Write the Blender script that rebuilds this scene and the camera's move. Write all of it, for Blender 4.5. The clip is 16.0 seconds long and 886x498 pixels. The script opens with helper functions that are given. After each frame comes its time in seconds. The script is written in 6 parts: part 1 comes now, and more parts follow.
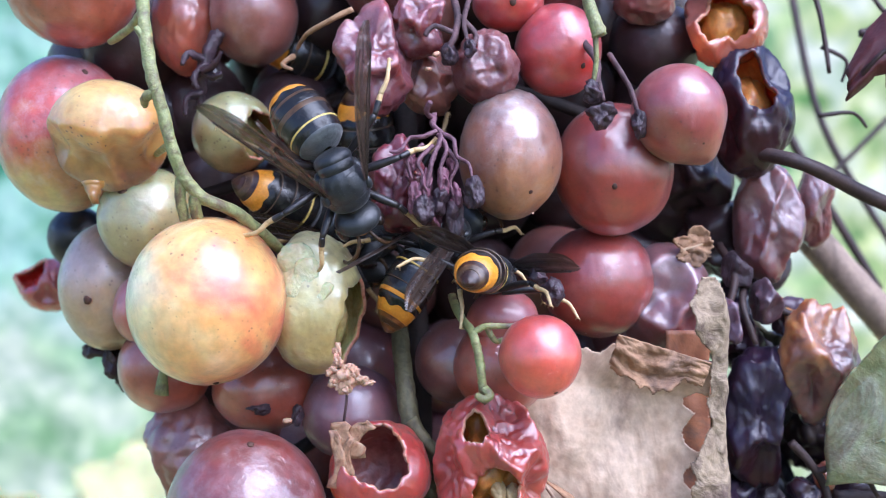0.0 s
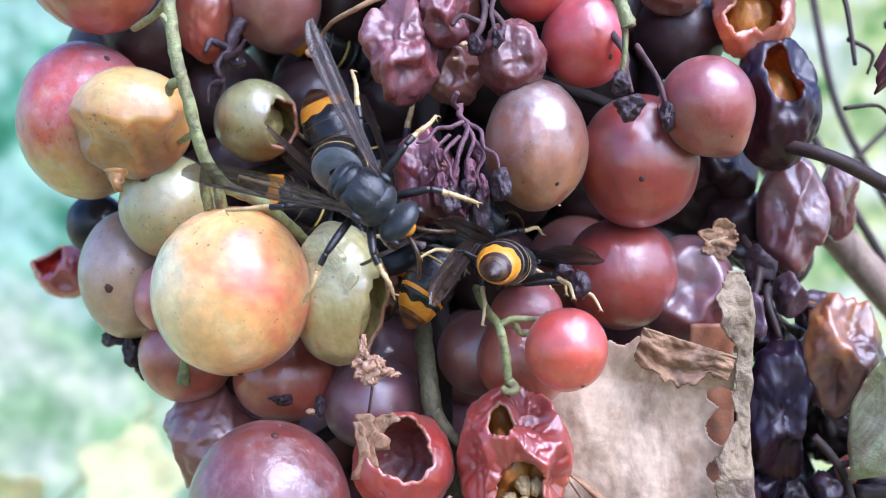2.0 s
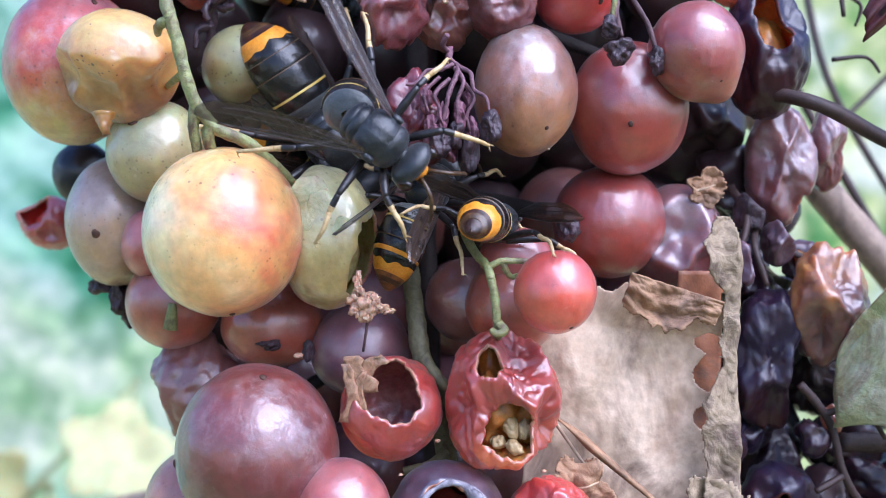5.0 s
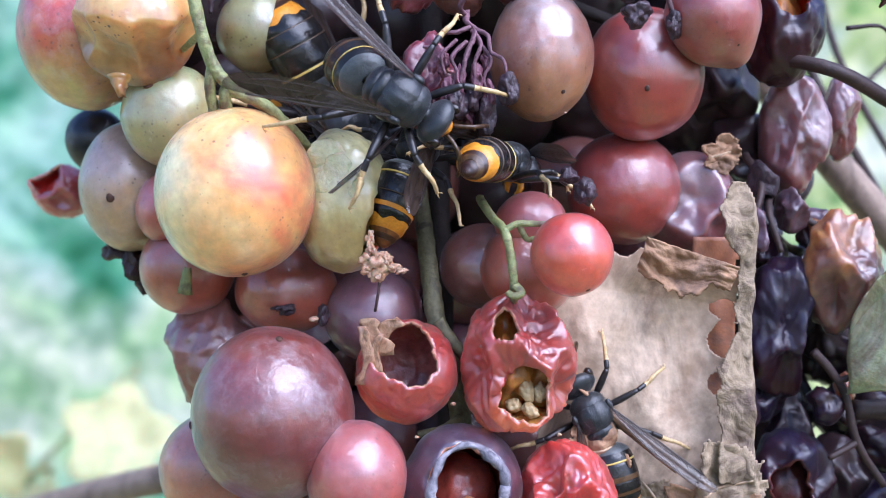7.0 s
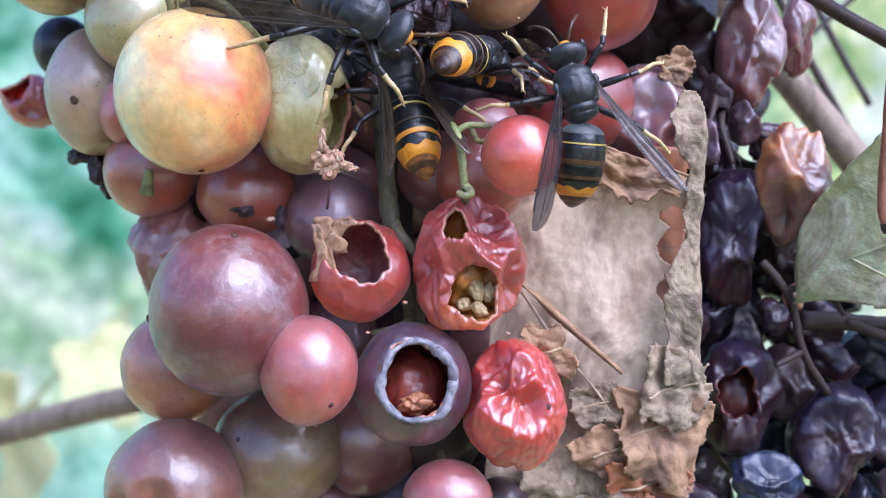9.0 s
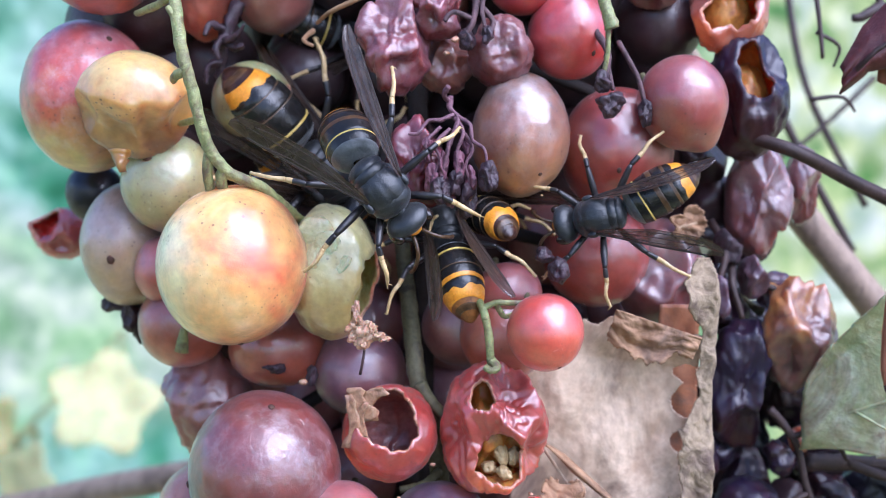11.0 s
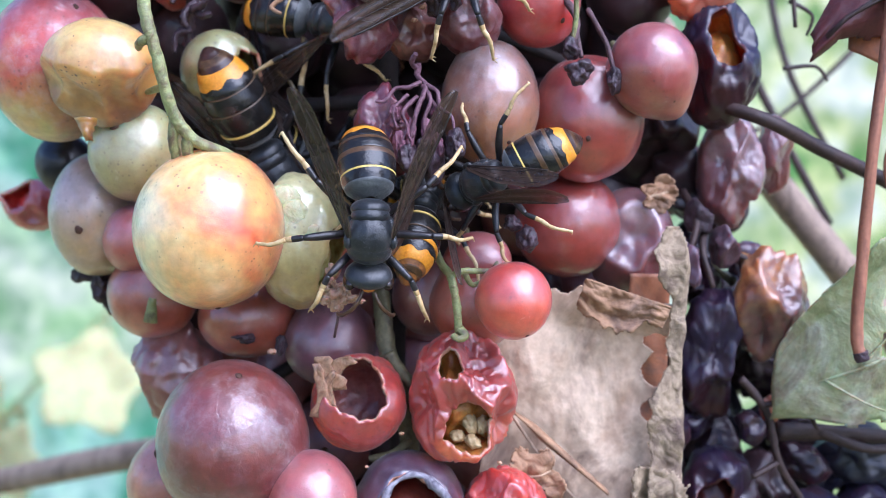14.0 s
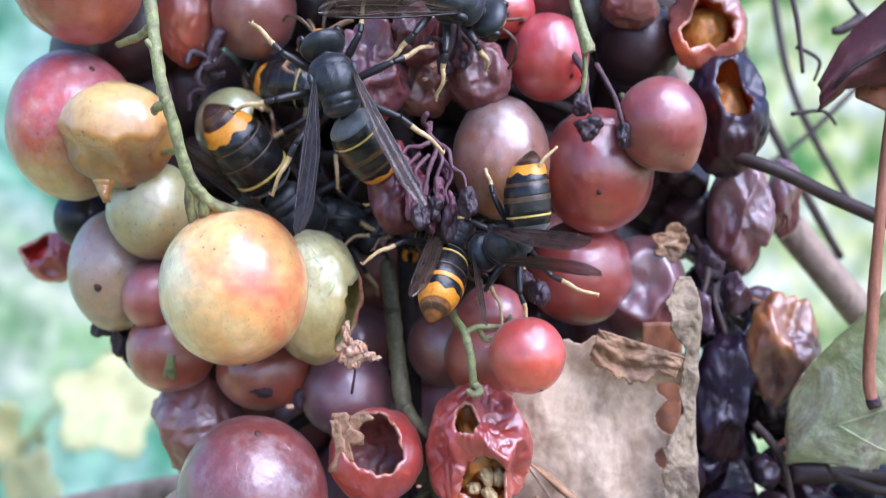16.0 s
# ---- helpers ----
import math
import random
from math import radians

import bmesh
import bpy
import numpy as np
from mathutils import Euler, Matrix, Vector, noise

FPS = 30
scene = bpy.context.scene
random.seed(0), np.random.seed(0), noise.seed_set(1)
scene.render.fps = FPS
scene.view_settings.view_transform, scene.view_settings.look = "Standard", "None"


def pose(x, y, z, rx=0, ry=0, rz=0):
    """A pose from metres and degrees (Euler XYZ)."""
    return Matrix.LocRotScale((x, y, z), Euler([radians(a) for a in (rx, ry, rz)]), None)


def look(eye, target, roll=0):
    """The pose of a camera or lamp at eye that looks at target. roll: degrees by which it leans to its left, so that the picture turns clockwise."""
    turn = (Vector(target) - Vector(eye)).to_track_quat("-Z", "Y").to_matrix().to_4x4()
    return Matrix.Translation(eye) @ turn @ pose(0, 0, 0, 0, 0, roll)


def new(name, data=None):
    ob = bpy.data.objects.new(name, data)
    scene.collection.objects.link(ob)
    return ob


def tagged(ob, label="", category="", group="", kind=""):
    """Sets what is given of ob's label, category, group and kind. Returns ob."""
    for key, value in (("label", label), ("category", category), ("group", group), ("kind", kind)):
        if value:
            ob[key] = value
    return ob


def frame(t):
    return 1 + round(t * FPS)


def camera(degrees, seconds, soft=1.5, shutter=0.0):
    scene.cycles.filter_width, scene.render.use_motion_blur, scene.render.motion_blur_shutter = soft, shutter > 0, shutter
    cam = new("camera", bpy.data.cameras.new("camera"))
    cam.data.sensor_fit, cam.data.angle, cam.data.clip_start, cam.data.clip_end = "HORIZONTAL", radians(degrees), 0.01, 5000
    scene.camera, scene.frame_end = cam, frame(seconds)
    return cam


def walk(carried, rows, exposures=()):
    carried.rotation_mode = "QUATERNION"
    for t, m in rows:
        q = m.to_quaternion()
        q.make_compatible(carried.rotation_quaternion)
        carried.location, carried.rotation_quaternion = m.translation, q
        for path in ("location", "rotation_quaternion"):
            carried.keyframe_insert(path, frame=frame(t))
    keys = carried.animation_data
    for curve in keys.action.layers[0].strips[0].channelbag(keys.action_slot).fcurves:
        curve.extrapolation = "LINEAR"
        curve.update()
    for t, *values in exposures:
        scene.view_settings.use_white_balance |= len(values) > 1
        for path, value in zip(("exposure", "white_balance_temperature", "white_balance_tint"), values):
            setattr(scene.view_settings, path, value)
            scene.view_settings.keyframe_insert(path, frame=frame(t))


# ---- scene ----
cam = camera(40, 16.0, soft=0.7, shutter=0.25)
PATH = [
    (0, pose(0.00576, -0.15471, 1.19926, 90.159, 0.376, 0.505)),
    (0.5, pose(0.00055, -0.15553, 1.20152, 90.028, 0.169, -0.018)),
    (1, pose(0.00157, -0.15459, 1.20054, 89.827, 0.064, 0.310)),
    (1.5, pose(-0.00040, -0.15424, 1.20120, 89.544, 0.044, -0.157)),
    (2, pose(0.00237, -0.15386, 1.20035, 89.336, -0.071, 0.390)),
    (2.5, pose(0.00164, -0.15377, 1.19990, 89.261, -0.045, 0.134)),
    (3, pose(0.00324, -0.15376, 1.19899, 89.324, 0.482, 0.254)),
    (3.5, pose(0.00122, -0.15475, 1.20126, 89.376, 0.235, 0.078)),
    (4, pose(0.00342, -0.15579, 1.20025, 89.051, 0.051, 0.194)),
    (4.5, pose(0.00526, -0.15472, 1.19703, 88.816, 0.157, 0.409)),
    (4.7, pose(0.00321, -0.15425, 1.19539, 88.792, -0.077, -0.136)),
    (6.8, pose(-0.00075, -0.15300, 1.19476, 87.648, -0.834, -0.717)),
    (7, pose(-0.00052, -0.15384, 1.19169, 88.333, -0.530, -0.510)),
    (7.5, pose(-0.00060, -0.15452, 1.19172, 88.014, -0.411, -0.359)),
    (8, pose(0.00212, -0.15589, 1.19121, 87.784, -0.509, 0.337)),
    (8.5, pose(0.00343, -0.15608, 1.18563, 87.148, -0.703, -0.201)),
    (9, pose(0.00533, -0.15748, 1.18470, 86.491, -1.343, -0.461)),
    (9.5, pose(0.00811, -0.15765, 1.18484, 85.981, -0.876, 0.024)),
    (10, pose(-0.00136, -0.15699, 1.19013, 85.758, -2.399, -1.811)),
    (10.2, pose(-0.00147, -0.15821, 1.20063, 85.771, -1.976, -1.735)),
    (12.3, pose(0.00537, -0.16392, 1.21206, 84.510, -0.780, -0.939)),
    (12.5, pose(0.00906, -0.16329, 1.20843, 85.348, -1.006, -0.290)),
    (13, pose(0.00433, -0.16326, 1.21059, 84.728, -1.244, -1.625)),
    (13.5, pose(0.00134, -0.16250, 1.20845, 84.708, -0.918, -1.591)),
    (14, pose(0.00216, -0.16220, 1.20759, 84.538, -1.277, -1.688)),
    (14.5, pose(0.00244, -0.16293, 1.21012, 84.543, -1.636, -2.227)),
    (15, pose(0.00182, -0.16331, 1.20694, 84.809, -1.571, -2.231)),
    (15.5, pose(0.00277, -0.16268, 1.20689, 84.571, -1.007, -1.383)),
    (16, pose(0.00204, -0.16357, 1.21401, 84.850, -0.319, -1.132)),
]
walk(cam, PATH, [(0, 0.82, 5190, 21), (2, 0.85, 5190, 21), (3, 0.78, 5190, 21), (16, 0.77, 5190, 21)])
cam.data.dof.use_dof = True
cam.data.dof.focus_distance = 0.146
cam.data.dof.aperture_fstop = 24.0

# ---- light ----
world = bpy.data.worlds.new("sky")
scene.world = world
world.use_nodes = True
sky = world.node_tree.nodes.new("ShaderNodeTexSky")
sky.sky_type = "NISHITA"
sky.sun_disc = False
sky.sun_elevation = radians(40)
sky.sun_rotation = radians(136)
sky.air_density, sky.dust_density = 1.0, 1.0
world.node_tree.nodes["Background"].inputs["Strength"].default_value = 0.15
world.node_tree.links.new(sky.outputs["Color"], world.node_tree.nodes["Background"].inputs["Color"])

sun_data = bpy.data.lights.new("sun", "SUN")
sun_data.energy = 3.6
sun_data.angle = radians(60)
sun_data.color = (1.0, 0.98, 0.95)
sun = new("sun", sun_data)
sun.matrix_world = look((0.43, -0.45, 2.0), (0, 0, 1.22))

# ---- small helpers ----
HUB = Vector((0, 0, 1.2))


def at(x, y, z):
    """A place in the bunch, from millimetres about its middle."""
    return HUB + Vector((x, y, z)) * 0.001


def srgb(r, g, b):
    return tuple(((v / 255 + 0.055) / 1.055) ** 2.4 if v > 10 else v / 3294 for v in (r, g, b)) + (1,)


def link_mesh(name, bm, mats, smooth=True):
    me = bpy.data.meshes.new(name)
    bm.to_mesh(me)
    bm.free()
    for m in mats:
        me.materials.append(m)
    if smooth:
        me.polygons.foreach_set("use_smooth", [True] * len(me.polygons))
    return me


def part(name, bm, material, parent, label="", where=None):
    mats = material if isinstance(material, (list, tuple)) else [material]
    ob = new(name, bm if isinstance(bm, bpy.types.Mesh) else link_mesh(name, bm, mats))
    ob.parent = parent
    if where is not None:
        ob.matrix_local = where
    if label:
        tagged(ob, label)
    return ob


def thing(name, bm, material, place, label, category, group="", kind=""):
    mats = material if isinstance(material, (list, tuple)) else [material]
    ob = new(name, bm if (bm is None or isinstance(bm, bpy.types.Mesh)) else link_mesh(name, bm, mats))
    if isinstance(place, Matrix):
        ob.matrix_basis = place
    else:
        ob.location = place
    return tagged(ob, label, category, group, kind)


def tube(bm, pts, radii, sides=8, mat=0, lumps=0.0, seed=0):
    """A bent tapered tube through pts (metres)."""
    pts = [Vector(p) for p in pts]
    rings = []
    side = None
    for i, p in enumerate(pts):
        d = (pts[min(i + 1, len(pts) - 1)] - pts[max(i - 1, 0)]).normalized()
        if side is None:
            side = d.orthogonal().normalized()
        side = (side - d * side.dot(d)).normalized()
        up = d.cross(side)
        r = radii[i] if isinstance(radii, (list, tuple)) else radii
        ring = []
        for k in range(sides):
            a = 2 * math.pi * k / sides
            q = r * (1 + lumps * noise.noise(Vector((k * 1.7 + seed, i * 0.9, seed * 3.1))))
            ring.append(bm.verts.new(p + (side * math.cos(a) + up * math.sin(a)) * q))
        rings.append(ring)
    for a, b in zip(rings, rings[1:]):
        for k in range(sides):
            f = bm.faces.new((a[k], a[(k + 1) % sides], b[(k + 1) % sides], b[k]))
            f.material_index = mat
    for ring in (rings[0][::-1], rings[-1]):
        f = bm.faces.new(ring)
        f.material_index = mat
    return rings


def smooth_line(pts, steps=6):
    """A Catmull-Rom line through a few points."""
    pts = [Vector(p) for p in pts]
    out = []
    for i in range(len(pts) - 1):
        a, b, c, d = pts[max(i - 1, 0)], pts[i], pts[i + 1], pts[min(i + 2, len(pts) - 1)]
        for k in range(steps):
            t = k / steps
            out.append(0.5 * (2 * b + (c - a) * t + (2 * a - 5 * b + 4 * c - d) * t * t + (3 * b - a - 3 * c + d) * t ** 3))
    out.append(pts[-1])
    return out


# ---- materials ----
def start(name):
    m = bpy.data.materials.new(name)
    m.use_nodes = True
    return m, m.node_tree, m.node_tree.nodes["Principled BSDF"]


def add(nt, kind, links=(), **values):
    """A node with its inputs by name: sockets are linked, numbers set."""
    n = nt.nodes.new(kind)
    for key, v in links:
        if isinstance(v, bpy.types.NodeSocket):
            nt.links.new(v, n.inputs[key])
        else:
            n.inputs[key].default_value = v
    return n


def noise_of(nt, vec, scale, detail=3.0, rough=0.55, distort=0.0):
    n = add(nt, "ShaderNodeTexNoise", [("Vector", vec), ("Scale", scale), ("Detail", detail), ("Roughness", rough), ("Distortion", distort)])
    return n.outputs["Fac"]


def ramp(nt, fac, stops):
    n = add(nt, "ShaderNodeValToRGB", [("Fac", fac)])
    el = n.color_ramp.elements
    while len(el) < len(stops):
        el.new(0.5)
    for e, (p, c) in zip(el, stops):
        e.position, e.color = p, (c if len(c) == 4 else (*c, 1))
    return n.outputs["Color"]


def grey(v):
    return (v, v, v, 1)


def sums(nt, op, a, b, clamp=False):
    n = add(nt, "ShaderNodeMath", [(0, a), (1, b)])
    n.operation, n.use_clamp = op, clamp
    return n.outputs[0]


def blend(nt, fac, a, b, mode="MIX"):
    n = nt.nodes.new("ShaderNodeMix")
    n.data_type, n.blend_type = "RGBA", mode
    for key, v in ((0, fac), (6, a), (7, b)):
        if isinstance(v, bpy.types.NodeSocket):
            nt.links.new(v, n.inputs[key])
        else:
            n.inputs[key].default_value = v
    return n.outputs[2]


def bumped(nt, bsdf, pairs):
    """Stacks of relief: (height socket, strength, distance in metres)."""
    last = None
    for h, s, d in pairs:
        b = add(nt, "ShaderNodeBump", [("Height", h), ("Strength", s), ("Distance", d)])
        if last is not None:
            nt.links.new(last, b.inputs["Normal"])
        last = b.outputs["Normal"]
    nt.links.new(last, bsdf.inputs["Normal"])


def grape_skin(name, low, high, lean=(0, 0, 1), reach=0.008, bloom=0.25, spots=0.3, rough=0.3, deep=0.25, mottle=0.5, mid=None, wax=110.0, gloss=0.9, span=0.38):
    """Taut or shrivelled grape skin: two or three tones that run along lean, mottling, dots and a dusty bloom."""
    m, nt, bsdf = start(name)
    vec = nt.nodes.new("ShaderNodeTexCoord").outputs["Object"]
    rnd = nt.nodes.new("ShaderNodeObjectInfo").outputs["Random"]
    shift = add(nt, "ShaderNodeVectorMath", [(0, vec), (1, (0.1, 0.1, 0.1))])
    shift.operation = "ADD"
    off = add(nt, "ShaderNodeVectorMath", [(0, shift.outputs[0])])
    off.operation = "ADD"
    nt.links.new(rnd, off.inputs[1])
    v = off.outputs[0]
    dot = add(nt, "ShaderNodeVectorMath", [(0, vec), (1, Vector(lean).normalized() / reach)])
    dot.operation = "DOT_PRODUCT"
    base = sums(nt, "MULTIPLY_ADD", dot.outputs["Value"], 0.28)
    base.node.inputs[2].default_value = 0.5
    big = noise_of(nt, v, wax, 3, 0.6, 0.4)
    mixv = sums(nt, "ADD", base, sums(nt, "MULTIPLY", sums(nt, "SUBTRACT", big, 0.5), 1.3 * mottle + 0.2))
    stops = [(0.2, low), (0.8, high)] if mid is None else [(0.5 - span, low), (0.5, mid), (0.5 + span, high)]
    col = ramp(nt, mixv, stops)
    fine = noise_of(nt, v, 620, 5, 0.65)
    col = blend(nt, 0.55, col, ramp(nt, fine, [(0.3, grey(0.5)), (0.7, grey(1.05))]), "MULTIPLY")
    streak = noise_of(nt, v, 420, 8, 0.72, 0.25)
    dots = add(nt, "ShaderNodeTexVoronoi", [("Vector", v), ("Scale", 1150.0), ("Randomness", 1.0)]).outputs["Distance"]
    dotmask = sums(nt, "MULTIPLY", ramp(nt, sums(nt, "ADD", dots, sums(nt, "MULTIPLY", fine, 0.5)), [(0.36, grey(1)), (0.46, grey(0))]), ramp(nt, noise_of(nt, v, 170, 3), [(0.46, grey(0)), (0.6, grey(1))]))
    col = blend(nt, sums(nt, "MULTIPLY", dotmask, spots), col, srgb(70, 40, 28))
    dust = sums(nt, "MULTIPLY", sums(nt, "MULTIPLY", ramp(nt, streak, [(0.46, grey(0)), (0.70, grey(1))]), ramp(nt, noise_of(nt, v, 75, 4, 0.6, 0.5), [(0.38, grey(0.15)), (0.62, grey(1))])), bloom)
    col = blend(nt, dust, col, srgb(204, 198, 204))
    nt.links.new(col, bsdf.inputs["Base Color"])
    nt.links.new(sums(nt, "ADD", sums(nt, "MULTIPLY", streak, 0.40), rough), bsdf.inputs["Roughness"])
    bsdf.inputs["Specular IOR Level"].default_value = 0.95 if gloss > 0.8 else 0.4
    bsdf.inputs["Subsurface Weight"].default_value = min(1.0, deep * 2)
    bsdf.inputs["Subsurface Radius"].default_value = (1.0, 0.5, 0.32)
    bsdf.inputs["Subsurface Scale"].default_value = 0.002 + 0.010 * deep
    bsdf.inputs["Coat Weight"].default_value = gloss
    nt.links.new(sums(nt, "MULTIPLY", ramp(nt, streak, [(0.35, grey(0.10)), (0.72, grey(0.75))]), 0.42), bsdf.inputs["Coat Roughness"])
    bsdf.inputs["Coat IOR"].default_value = 1.6
    bsdf.inputs["Sheen Weight"].default_value = 0.10 if gloss > 0.8 else 0.04
    bsdf.inputs["Sheen Roughness"].default_value = 0.35
    wave = add(nt, "ShaderNodeBump", [("Height", noise_of(nt, v, 150, 1, 0.4, 0.6)), ("Strength", 0.5), ("Distance", 0.0022)])
    crease = add(nt, "ShaderNodeBump", [("Height", noise_of(nt, v, 380, 3, 0.6, 1.2)), ("Strength", 0.26), ("Distance", 0.0009), ("Normal", wave.outputs["Normal"])])
    nt.links.new(crease.outputs["Normal"], bsdf.inputs["Coat Normal"])
    bumped(nt, bsdf, [(big, 0.35, 0.0012), (streak, 0.16, 0.0004), (fine, 0.18, 0.0002)])
    return m


def rough_stuff(name, a, b, c=None, scale=300.0, rough=0.7, relief=0.0004, streaks=(1, 1, 1), deep=0.0, sheen=0.0, fine=1500.0, stain=0.0):
    """Stems, bark, dead leaf, pulp: stained at two scales."""
    m, nt, bsdf = start(name)
    tc = nt.nodes.new("ShaderNodeTexCoord").outputs["Object"]
    mp = add(nt, "ShaderNodeMapping", [("Vector", tc), ("Scale", streaks)]).outputs[0]
    one = noise_of(nt, mp, scale, 5, 0.65, 0.5)
    two = noise_of(nt, tc, fine, 4, 0.6)
    stops = [(0.3, a), (0.7, b)] if c is None else [(0.28, a), (0.5, b), (0.72, c)]
    col = blend(nt, 0.5, ramp(nt, one, stops), ramp(nt, two, [(0.3, grey(0.45)), (0.7, grey(1))]), "MULTIPLY")
    if stain:
        three = noise_of(nt, tc, stain, 6, 0.7, 0.8)
        col = blend(nt, ramp(nt, three, [(0.50, grey(0)), (0.64, grey(0.7))]), col, srgb(96, 76, 66))
    nt.links.new(col, bsdf.inputs["Base Color"])
    bsdf.inputs["Roughness"].default_value = rough
    bsdf.inputs["Sheen Weight"].default_value = sheen
    if deep:
        bsdf.inputs["Subsurface Weight"].default_value = deep
        bsdf.inputs["Subsurface Scale"].default_value = 0.0012
    bumped(nt, bsdf, [(one, 0.6, relief), (two, 0.5, relief * 0.3)])
    return m


CREAM = grape_skin("skin_cream", srgb(244, 228, 172), srgb(224, 82, 50), (0.78, 0, 0.16), 0.017, 0.05, 0.6, 0.18, 0.4, 0.68, mid=srgb(244, 188, 112), wax=90, gloss=1.0, span=0.27)
BLUSHED = grape_skin("skin_blushed", srgb(204, 178, 97), srgb(148, 86, 104), (0, 0, 1), 0.0105, 0.36, 0.5, 0.30, 0.35, 0.6, mid=srgb(199, 79, 62))
GREEN_WET = grape_skin("skin_green_wet", srgb(184, 158, 92), srgb(208, 200, 142), (-0.4, 0, 1), 0.008, 0.08, 0.5, 0.16, 0.08, 1.0, wax=200, gloss=1.0)
OCHRE_FOLD = grape_skin("skin_ochre_fold", srgb(140, 88, 26), srgb(206, 152, 70), (0, 0, 1), 0.004, 0.08, 0.8, 0.28, 0.2, 1.2, gloss=0.6)
MAGENTA = grape_skin("skin_magenta", srgb(107, 39, 44), srgb(132, 79, 86), (0, 0, 1), 0.006, 0.16, 0.5, 0.22, 0.4, 1.3, wax=220, gloss=0.8)
DUSKY_DRY = grape_skin("skin_dusky_dry", srgb(64, 36, 42), srgb(96, 70, 84), (0, 0, 1), 0.004, 0.16, 0.3, 0.24, 0.15, 1.3, gloss=0.6)
PLUM = grape_skin("skin_plum", srgb(84, 28, 34), srgb(60, 42, 64), (0, 0, 1), 0.008, 0.12, 0.3, 0.24, 0.2, 1.0, gloss=0.85)
TAUPE = grape_skin("skin_taupe", srgb(144, 116, 68), srgb(126, 84, 74), (-0.4, 0, 0.9), 0.008, 0.12, 0.7, 0.28, 0.35, 0.7)
SUNKEN = grape_skin("skin_sunken", srgb(114, 55, 53), srgb(136, 96, 99), (-0.3, 0, 0.6), 0.006, 0.16, 0.4, 0.22, 0.4, 1.0, gloss=0.85)
# Mauve skin with the shade of the bunch put into its colour.
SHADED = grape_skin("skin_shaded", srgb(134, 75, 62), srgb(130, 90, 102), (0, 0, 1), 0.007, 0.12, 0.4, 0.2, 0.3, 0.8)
WINE_DRY = grape_skin("skin_wine_dry", srgb(84, 20, 30), srgb(116, 46, 60), (0, 0, 1), 0.006, 0.12, 0.4, 0.26, 0.3, 1.2, wax=220, gloss=0.5)
OCHRE = grape_skin("skin_ochre", srgb(128, 72, 24), srgb(224, 190, 116), (0.1, -0.1, 1), 0.0045, 0.06, 0.9, 0.26, 0.4, 0.9, mid=srgb(206, 150, 74), span=0.34)
GREEN = grape_skin("skin_green", srgb(170, 146, 92), srgb(176, 176, 126), (0, 0, 1), 0.0065, 0.14, 0.6, 0.22, 0.45, 0.5)
# Olive green dimmed for the shade around the pecked grape.
SHADED_GREEN = grape_skin("skin_shaded_green", srgb(128, 104, 62), srgb(164, 156, 104), (0, 0, 1), 0.006, 0.12, 0.6, 0.24, 0.3, 0.8)
MAUVE = grape_skin("skin_mauve", srgb(179, 144, 99), srgb(173, 148, 141), (0, 0, 1), 0.009, 0.16, 0.6, 0.28, 0.3, 0.7)
ROSE = grape_skin("skin_rose", srgb(198, 142, 88), srgb(124, 98, 90), (0, 0.1, 1), 0.0065, 0.28, 0.4, 0.22, 0.35, 0.7, mid=srgb(164, 110, 86))
PURPLE = grape_skin("skin_purple", srgb(96, 34, 36), srgb(122, 50, 42), (0.1, -0.2, 1), 0.010, 0.34, 0.8, 0.26, 0.3, 1.2)
DUSKY = grape_skin("skin_dusky", srgb(158, 98, 70), srgb(130, 84, 76), (0, 0, 1), 0.009, 0.14, 0.6, 0.28, 0.3, 0.8)
RED = grape_skin("skin_red", srgb(200, 65, 48), srgb(166, 57, 68), (0, 0, 1), 0.006, 0.16, 0.2, 0.22, 0.35, 0.5)
CORAL = grape_skin("skin_coral", srgb(212, 92, 60), srgb(182, 66, 60), (0, 0, 1), 0.005, 0.12, 0.3, 0.24, 0.4, 0.4)
PINK = grape_skin("skin_pink", srgb(188, 84, 62), srgb(150, 84, 88), (0, 0, 1), 0.0060, 0.14, 0.4, 0.26, 0.35, 0.5)
POINTED = grape_skin("skin_pointed", srgb(164, 108, 66), srgb(136, 80, 82), (0, 0, 1), 0.0065, 0.14, 0.4, 0.26, 0.35, 0.5, mid=srgb(152, 60, 54))
WINE = grape_skin("skin_wine", srgb(178, 72, 50), srgb(128, 50, 50), (0, 0, 1), 0.008, 0.08, 0.3, 0.22, 0.35, 0.7)
TAWNY = grape_skin("skin_tawny", srgb(183, 88, 55), srgb(145, 73, 57), (0, 0, 1), 0.007, 0.10, 0.4, 0.26, 0.3, 0.7)
BROWN = grape_skin("skin_brown", srgb(129, 72, 56), srgb(149, 90, 81), (0, 0, 1), 0.007, 0.14, 0.4, 0.24, 0.2, 0.8)
SALMON = grape_skin("skin_salmon", srgb(207, 130, 74), srgb(164, 102, 94), (0.2, 0, 1), 0.007, 0.22, 0.6, 0.28, 0.35, 0.6)
# Near-black berry skin; deep in the bunch it stands for shade.
DARK = grape_skin("skin_dark_shade", srgb(43, 26, 26), srgb(67, 43, 46), (0, 0, 1), 0.007, 0.04, 0.2, 0.3, 0.1, 0.8, gloss=0.35)
RAISIN = grape_skin("skin_raisin", srgb(50, 16, 20), srgb(32, 20, 44), (0, 0, 1), 0.008, 0.02, 0.2, 0.2, 0.1, 1.4, gloss=0.3)
INKY = grape_skin("skin_inky", srgb(20, 15, 24), srgb(34, 32, 50), (0, 0, 1), 0.007, 0.02, 0.1, 0.22, 0.08, 1.2, gloss=0.3)
